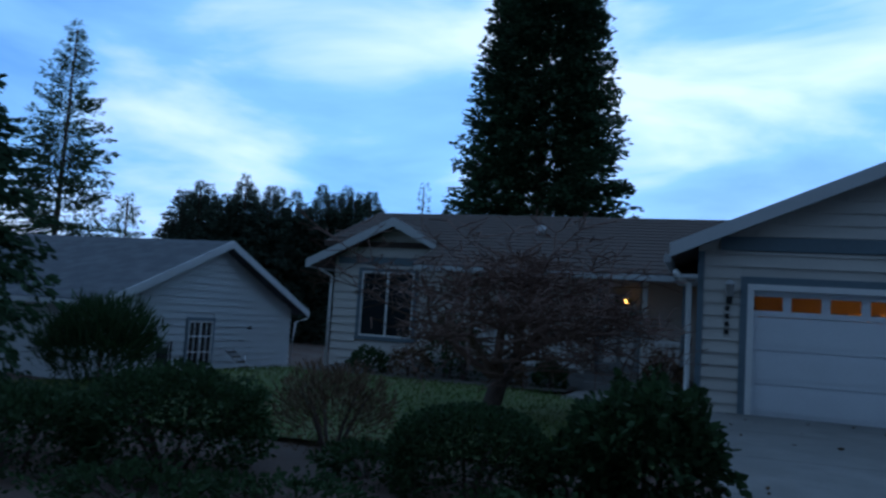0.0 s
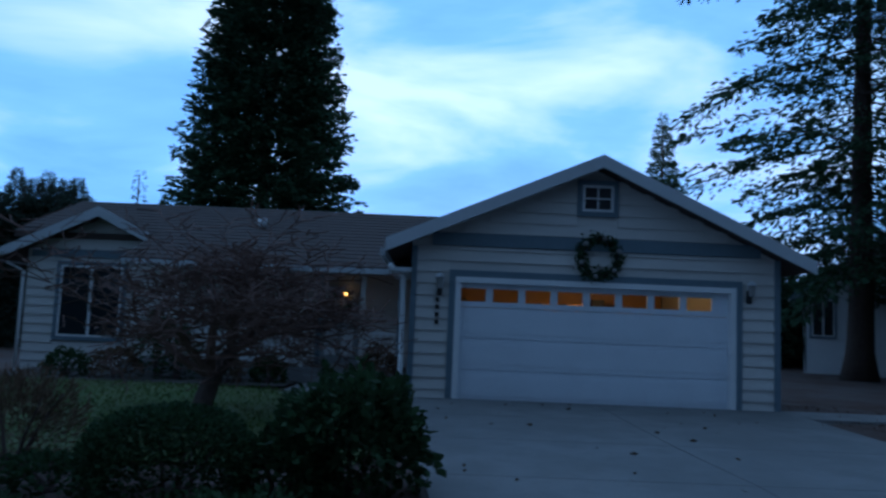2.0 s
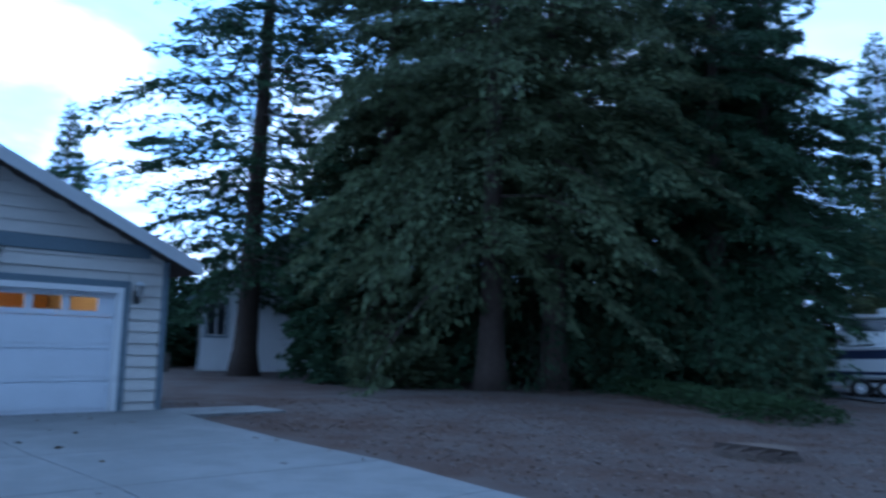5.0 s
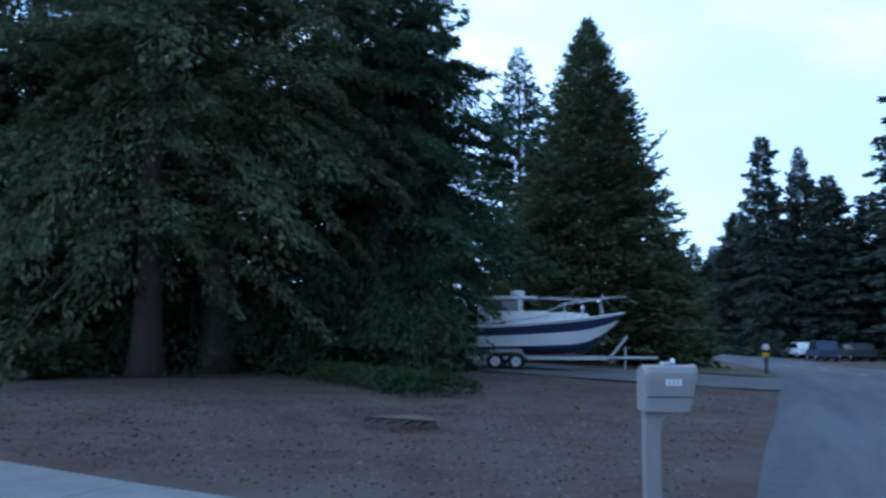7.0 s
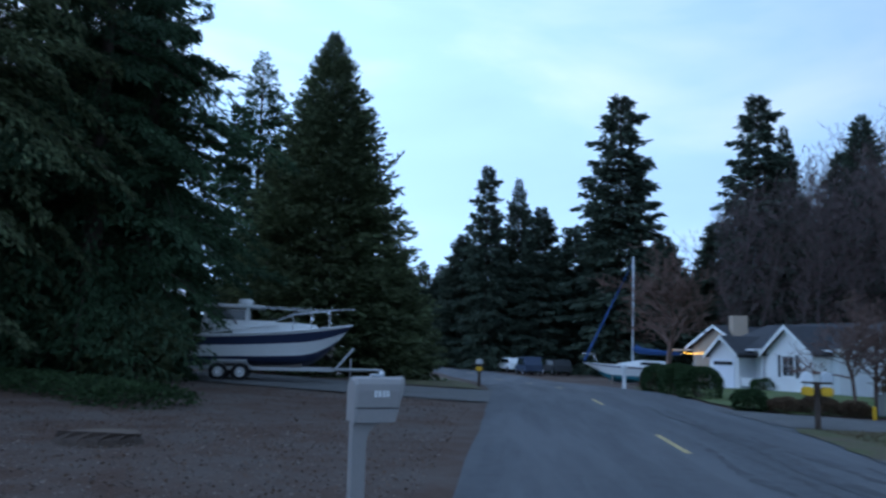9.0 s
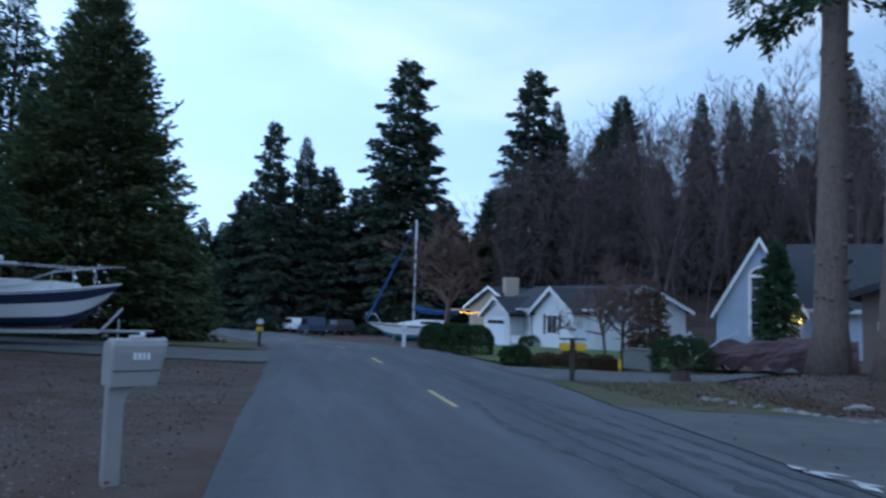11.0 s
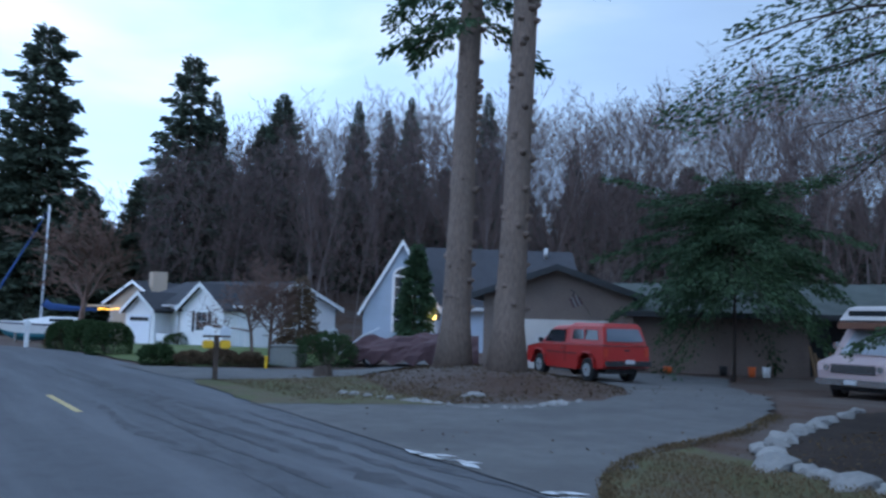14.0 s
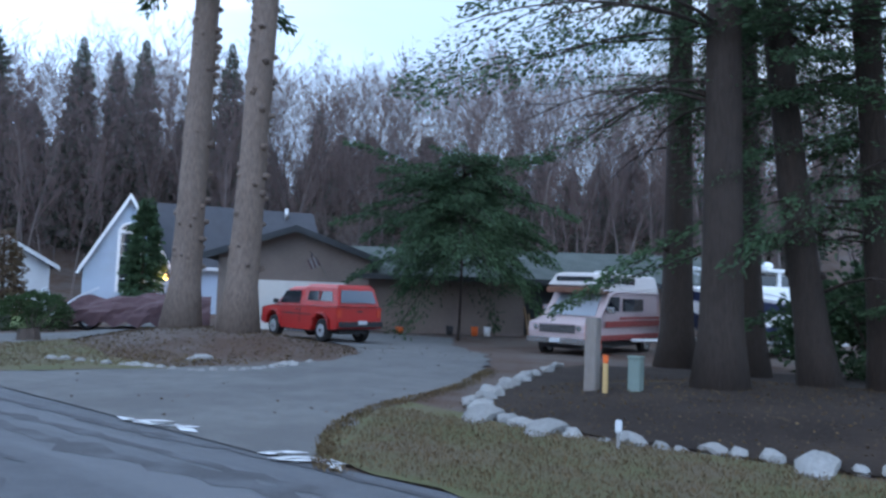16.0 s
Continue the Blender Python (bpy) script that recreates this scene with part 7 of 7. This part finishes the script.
def far_car(label, m, paint, tall=1.5):
    t = thing("car", label, "car", m)
    prof = [(2.2, 0.35), (2.25, 0.7), (1.2, 0.92), (0.5, tall - 0.05), (-1.6, tall), (-2.2, 0.95), (-2.25, 0.4)]
    part("body", loft([[(x, s, z) for x, z in prof] for s in (-0.8, 0.8)]), paint, t)
    for s in (-1, 1):
        part("side_glass", prism([(0.95, 0.95), (0.45, tall - 0.12), (-1.5, tall - 0.1), (-1.85, 0.97)], s * 0.80, s * 0.815), M_GLASS, t)
        for x in (1.4, -1.4):
            wheel(t, pose(x, s * 0.74, 0.32), 0.32, 0.2)
    part("windscreen", prism([(1.22, 0.95), (0.55, tall - 0.08), (0.53, tall - 0.08), (1.20, 0.95)], -0.65, 0.65), M_GLASS, t)
    return t


M_BLUECAR = mat("dark_blue_paint", (0.03, 0.045, 0.08), 0.3, 10, 0.1, 0.2, 0.02)
far_car("dark blue car parked by the far road", pose(75, -1.9, gz(75, -2), 0, 0, 12), M_BLUECAR, 1.7)
far_car("silver car parked by the far road", pose(82, -0.3, gz(82, 0), 0, 0, 18), M_HULL)
far_car("dark car parked by the far road", pose(77, -4.6, gz(77, -4.6), 0, 0, 15), M_DARK, 1.5)
far_car("white car parked far down the street", pose(96, 16.0, gz(96, 16), 0, 0, 10), M_WHITE)
# lit window behind the cedars
lamp2 = site_thing("yard_lamp", "small lit lamp on a wall behind the cedars", "lamp", pose(37.2, 13.4, 0))
part("post", tube([(37.2, 13.4, -0.1), (37.2, 13.4, 2.5)], 0.05, 6), M_DARK, lamp2)
part("bulb", bm_ball((37.1, 13.3, 2.6), 0.12), glow("yard_bulb_glow", (1.0, 0.62, 0.12), 5.0), lamp2, "glowing yellow bulb", True)

# ---- tall trees and woods across the street ----
for x, y, s, low in ((17.47, -12.88, 81, 9.0), (15.58, -13.21, 82, 11.0)):
    conifer("conifer", "tall grey-barked fir with bare lower trunk", x, y, 31.0, 3.6, s, low, 0.40, 120, 300, 0.24, lean=(-0.5, -0.65), shape=layered, mat_bark=M_BARK_GREY, boughs=60, knots=170, trunk_top=0.16, rise=(10, -10), droop=0.3, group="tall firs on the island", width=0.18)
def spreading(v):
    return (0.5 + 0.5 * math.sin(v * 40 + 0.9) ** 2) * (1 - v) ** 0.6


# the last two trunks stand out of view, added to shade the bed
NEAR = [(6.9, -19.6, 0.42, 26, 91, 6.5, 0.2, 5.0), (3.7, -12.1, 0.33, 24, 92, 5.2, 0.1, 5.4), (5.0, -18.6, 0.40, 26, 93, 6.5, 0.3, 4.6), (2.6, -13.9, 0.26, 22, 94, 2.5, 1.9, 3.8),
        (1.7, -14.6, 0.25, 22, 95, 2.2, 1.0, 3.6), (0.1, -15.8, 0.30, 24, 96, 2.0, 0.3, 3.8), (-1.9, -13.8, 0.36, 24, 98, 1.8, 0.0, 4.0)]
dead_rng = random.Random(17)
for x, y, foot, h, s, low, lean_x, reach in NEAR:
    fir = conifer("conifer", "rough-barked fir with long sparse boughs", x, y, h, reach, s, low, foot, {92: 190, 94: 180, 95: 180, 96: 160}.get(s, 120), 560, 0.115, spreading, boughs=240, wood=0.026, mat_bark=M_BARK_SHADED, knots=12, trunk_top=0.12, rise=(15, -2), droop=0.22, hang=0.15, lean=(lean_x, 0.2 * lean_x), width=0.17, ragged=0.3, group="firs in the rock-edged bed")
    # bare dead branches below the living boughs
    for k in range(9 if s in (91, 92, 93) else 3):
        a = dead_rng.uniform(-0.9, 1.2) if s == 92 else dead_rng.uniform(0, 6.283)
        r, z = dead_rng.uniform(2.2, 4.4) * reach / 5.6, low + dead_rng.uniform(-1.1, 0.3)
        bow = dead_rng.uniform(0.1, 0.35)
        pts = [(r * u * math.cos(a + 0.12 * u), r * u * math.sin(a + 0.12 * u), z + 0.30 * math.sin(3.14 * u) - bow * r * u * u) for u in (0, 0.2, 0.4, 0.6, 0.8, 1.0)]
        part("dead_branch", tube(pts, [0.036, 0.03, 0.024, 0.018, 0.012, 0.006], 5), M_BARK_SHADED, fir)
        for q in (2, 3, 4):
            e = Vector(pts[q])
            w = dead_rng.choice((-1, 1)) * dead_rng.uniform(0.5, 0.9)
            part("dead_branch", tube([e, e + Vector((0.5 * math.cos(a + w), 0.5 * math.sin(a + w), -0.06)), e + Vector((0.95 * math.cos(a + w * 0.8), 0.95 * math.sin(a + w * 0.8), -0.22))], [0.012, 0.008, 0.004], 4), M_BARK_SHADED, fir)
conifer("conifer", "broad dark fir bough mass before the brown house", 16.4, -23.9, 6.9, 3.9, 97, 3.5, 0.05, 190, 380, 0.18, lambda v: (1 - v) ** 0.4 * (0.55 + 0.45 * math.sin(v * 12 + 1.2) ** 2), boughs=60, width=0.16, rise=(8, -14), droop=0.36, hang=0.5, ragged=0.6, sway=14, mat_leaf=M_FIR, mat_bark=M_BARK_SHADED)

FAR = [conifer("conifer", "far dark fir in the woods", 0, 0, 20, 3.4, 300 + k, 0.3, 0.25, 700, 64, 0.50, sh, mat_leaf=M_FIR_HAZED, mat_bark=M_BARK, group="woods beyond the street", ragged=rg, rise=rs, width=0.2) for k, (sh, rg, rs) in enumerate(((pointed, 0.4, (35, 0)), (columnar, 0.3, (30, 5)), (layered, 0.35, (20, -10))))]
BARE = [bare_tree("bare_tree", "leafless alder in the winter woods", 0, 0, 400 + k, (M_ALDER, M_TWIG), group="woods beyond the street", height=16.0, spread=0.66, forks=4, depth=4, start=0.34, thick=0.13, up=0.85, lens=0.30, sides=3, lead=11, twist=0.14, fine=0.014) for k in range(4)]
used = set()


def plant(pool, k, x, y, scale, wide=1.0, turn=0.0, label=""):
    src = pool[k % len(pool)]
    m = pose(x, y, gz(x, y) - 0.1, 0, 0, turn) @ Matrix.Diagonal((scale * wide, scale * wide, scale, 1))
    if (id(pool), k % len(pool)) not in used:
        used.add((id(pool), k % len(pool)))
        src.matrix_basis = m
        ob = src
    else:
        ob = copy_thing(src, m @ Matrix.Diagonal((1 / src.scale.x, 1 / src.scale.y, 1 / src.scale.z, 1)))
    if label:
        tagged(ob, label)
    return ob


wood_rng = random.Random(77)
# single firs that stand out, by bearing, distance and height
for k, (a, d, h, kind, wide) in enumerate(((88.3, 84, 21.5, 2, 0.9), (90.6, 88, 21, 0, 0.9), (92.3, 84, 17.0, 1, 1.0), (94.6, 90, 15.5, 1, 1.1), (86.6, 88, 14.5, 1, 1.2), (96.6, 86, 17, 0, 1.1), (97.9, 80, 27.8, 2, 1.2), (107.2, 88, 29.5, 2, 1.1), (108.9, 92, 27, 0, 0.8), (112.3, 98, 25, 1, 0.9), (113.6, 96, 28.5, 1, 0.75), (119.0, 98, 29.0, 0, 0.75), (121.2, 100, 28.5, 0, 0.7), (122.9, 97, 29.5, 0, 0.75), (128.6, 96, 30, 0, 0.7), (135.0, 100, 24, 0, 0.8), (101, 92, 15, 1, 1.2), (104.5, 95, 17, 1, 1.2), (116.2, 104, 22, 1, 1.0), (125.5, 104, 22, 1, 1.0), (131.5, 106, 20, 1, 1.0), (139.5, 104, 18, 1, 1.0), (144, 100, 14, 1, 1.1), (150, 102, 15, 1, 1.1), (156, 98, 14, 1, 1.2), (110, 100, 20, 1, 1.2))):
    plant(FAR, kind, *az(a, d), (h - gz(*az(a, d))) / 20, wide, a * 37)
# dark row beyond the road's bend and along its left side
for k in range(22):
    a = 79.5 + k * 1.05
    d = wood_rng.uniform(92, 125)
    plant(FAR, wood_rng.choice((0, 1, 1)), *az(a, d), wood_rng.uniform(0.5, 0.78), 1.25, wood_rng.uniform(0, 360))
for k in range(34):
    a = 103 + k * 2.1
    plant(FAR, wood_rng.choice((1, 1, 0)), *az(a, wood_rng.uniform(95, 125)), wood_rng.uniform(0.4, 0.68), 1.5, wood_rng.uniform(0, 360))
for k in range(26):
    a = 85.0 + k * 0.78
    plant(FAR, wood_rng.choice((1, 1, 0)), *az(a, wood_rng.uniform(98, 112)), wood_rng.uniform(0.5, 0.72), 1.5, wood_rng.uniform(0, 360))
# leafless alders
TALL = [max(v.co.z for v in b.children[1].data.vertices) for b in BARE]
for k in range(190):
    a = 103.5 + k * 0.383 + wood_rng.uniform(-0.4, 0.4)
    d = wood_rng.uniform(66, 125) if a < 150 else wood_rng.uniform(56, 110)
    x, y = az(a, d)
    top = 1.6 + d * math.tan(radians(wood_rng.uniform(10.0, 19.0) * (0.66 + 0.34 * ease(104, 120, a)))) - gz(x, y)
    plant(BARE, k, x, y, max(top, 6) / TALL[k % 4], 1.0, wood_rng.uniform(0, 360))
for x, y, s, sc in ((24.5, -10.1, 501, 0.42), (25.3, -11.0, 502, 0.36), (51.0, -9.9, 503, 1.0)):
    bare_tree("bare_tree", "small leafless garden tree with fine twigs", x, y, s, (M_ROSETWIG, M_ROSETWIG), sc, fit=(4.2, 8.0), fine=0.014, height=3.4, spread=0.9, forks=4, depth=5, start=0.2, thick=0.14, up=0.6, lens=0.74, sides=3)

# haze of leafless twigs through the woods on the hill
M_HAZETWIG = mat("purple_brown_twigs", (0.115, 0.083, 0.080), 0.9, 2, 0.4, 0.4, 0.0)
hz = np.random.default_rng(909)
n_hz = 150000
hz_a = 104.5 + 64 * hz.random(n_hz)
hz_d = 74 + 46 * hz.random(n_hz)
hz_x, hz_y = hz_d * np.sin(np.radians(hz_a)), hz_d * np.cos(np.radians(hz_a))
hz_top = np.array([13.5 + 3.0 * noise.noise(Vector((a * 0.45, d * 0.08, 0))) + 2.6 * noise.noise(Vector((a * 1.5, d * 0.2, 4))) for a, d in zip(hz_a.tolist(), hz_d.tolist())]) * (0.70 + 0.30 * np.clip((hz_a - 104) / 16, 0, 1) + 0.13 * np.exp(-((hz_a - 148) / 13) ** 2))
hz_g = np.array([gz(x, y) for x, y in zip(hz_x.tolist(), hz_y.tolist())])
hz_z = hz_g + (1.6 + hz_d * np.tan(np.radians(hz_top)) - hz_g) * (1 - 0.85 * hz.random(n_hz) ** 1.3)
hz_way = hz.normal(size=(n_hz, 3)) * np.array([0.6, 0.6, 0.35]) + np.array([0, 0, 0.75])
hz_way /= np.linalg.norm(hz_way, axis=1)[:, None]
hz_v, hz_f = sprays(hz, np.stack([hz_x, hz_y, hz_z], 1), hz_way, 0.7 + 0.9 * hz.random(n_hz), 0.020)
tagged(raw("winter_twigs", hz_v, hz_f, M_HAZETWIG, None, "fine purple-brown twigs of the leafless woods"), "", "bare woods", "", "stuff")
for k, (a, d, h) in enumerate(((170.5, 23, 2.2), (173.0, 21, 2.6), (176.0, 22, 2.6), (179.5, 21, 2.4))):
    shrub("shrub", "dark evergreen undergrowth behind the firs", *az(a, d), 1.4, 1.2, h, 260 + k, 2200, 0.2, M_FIR, group="undergrowth behind the firs", uneven=0.25, inner=0.5)
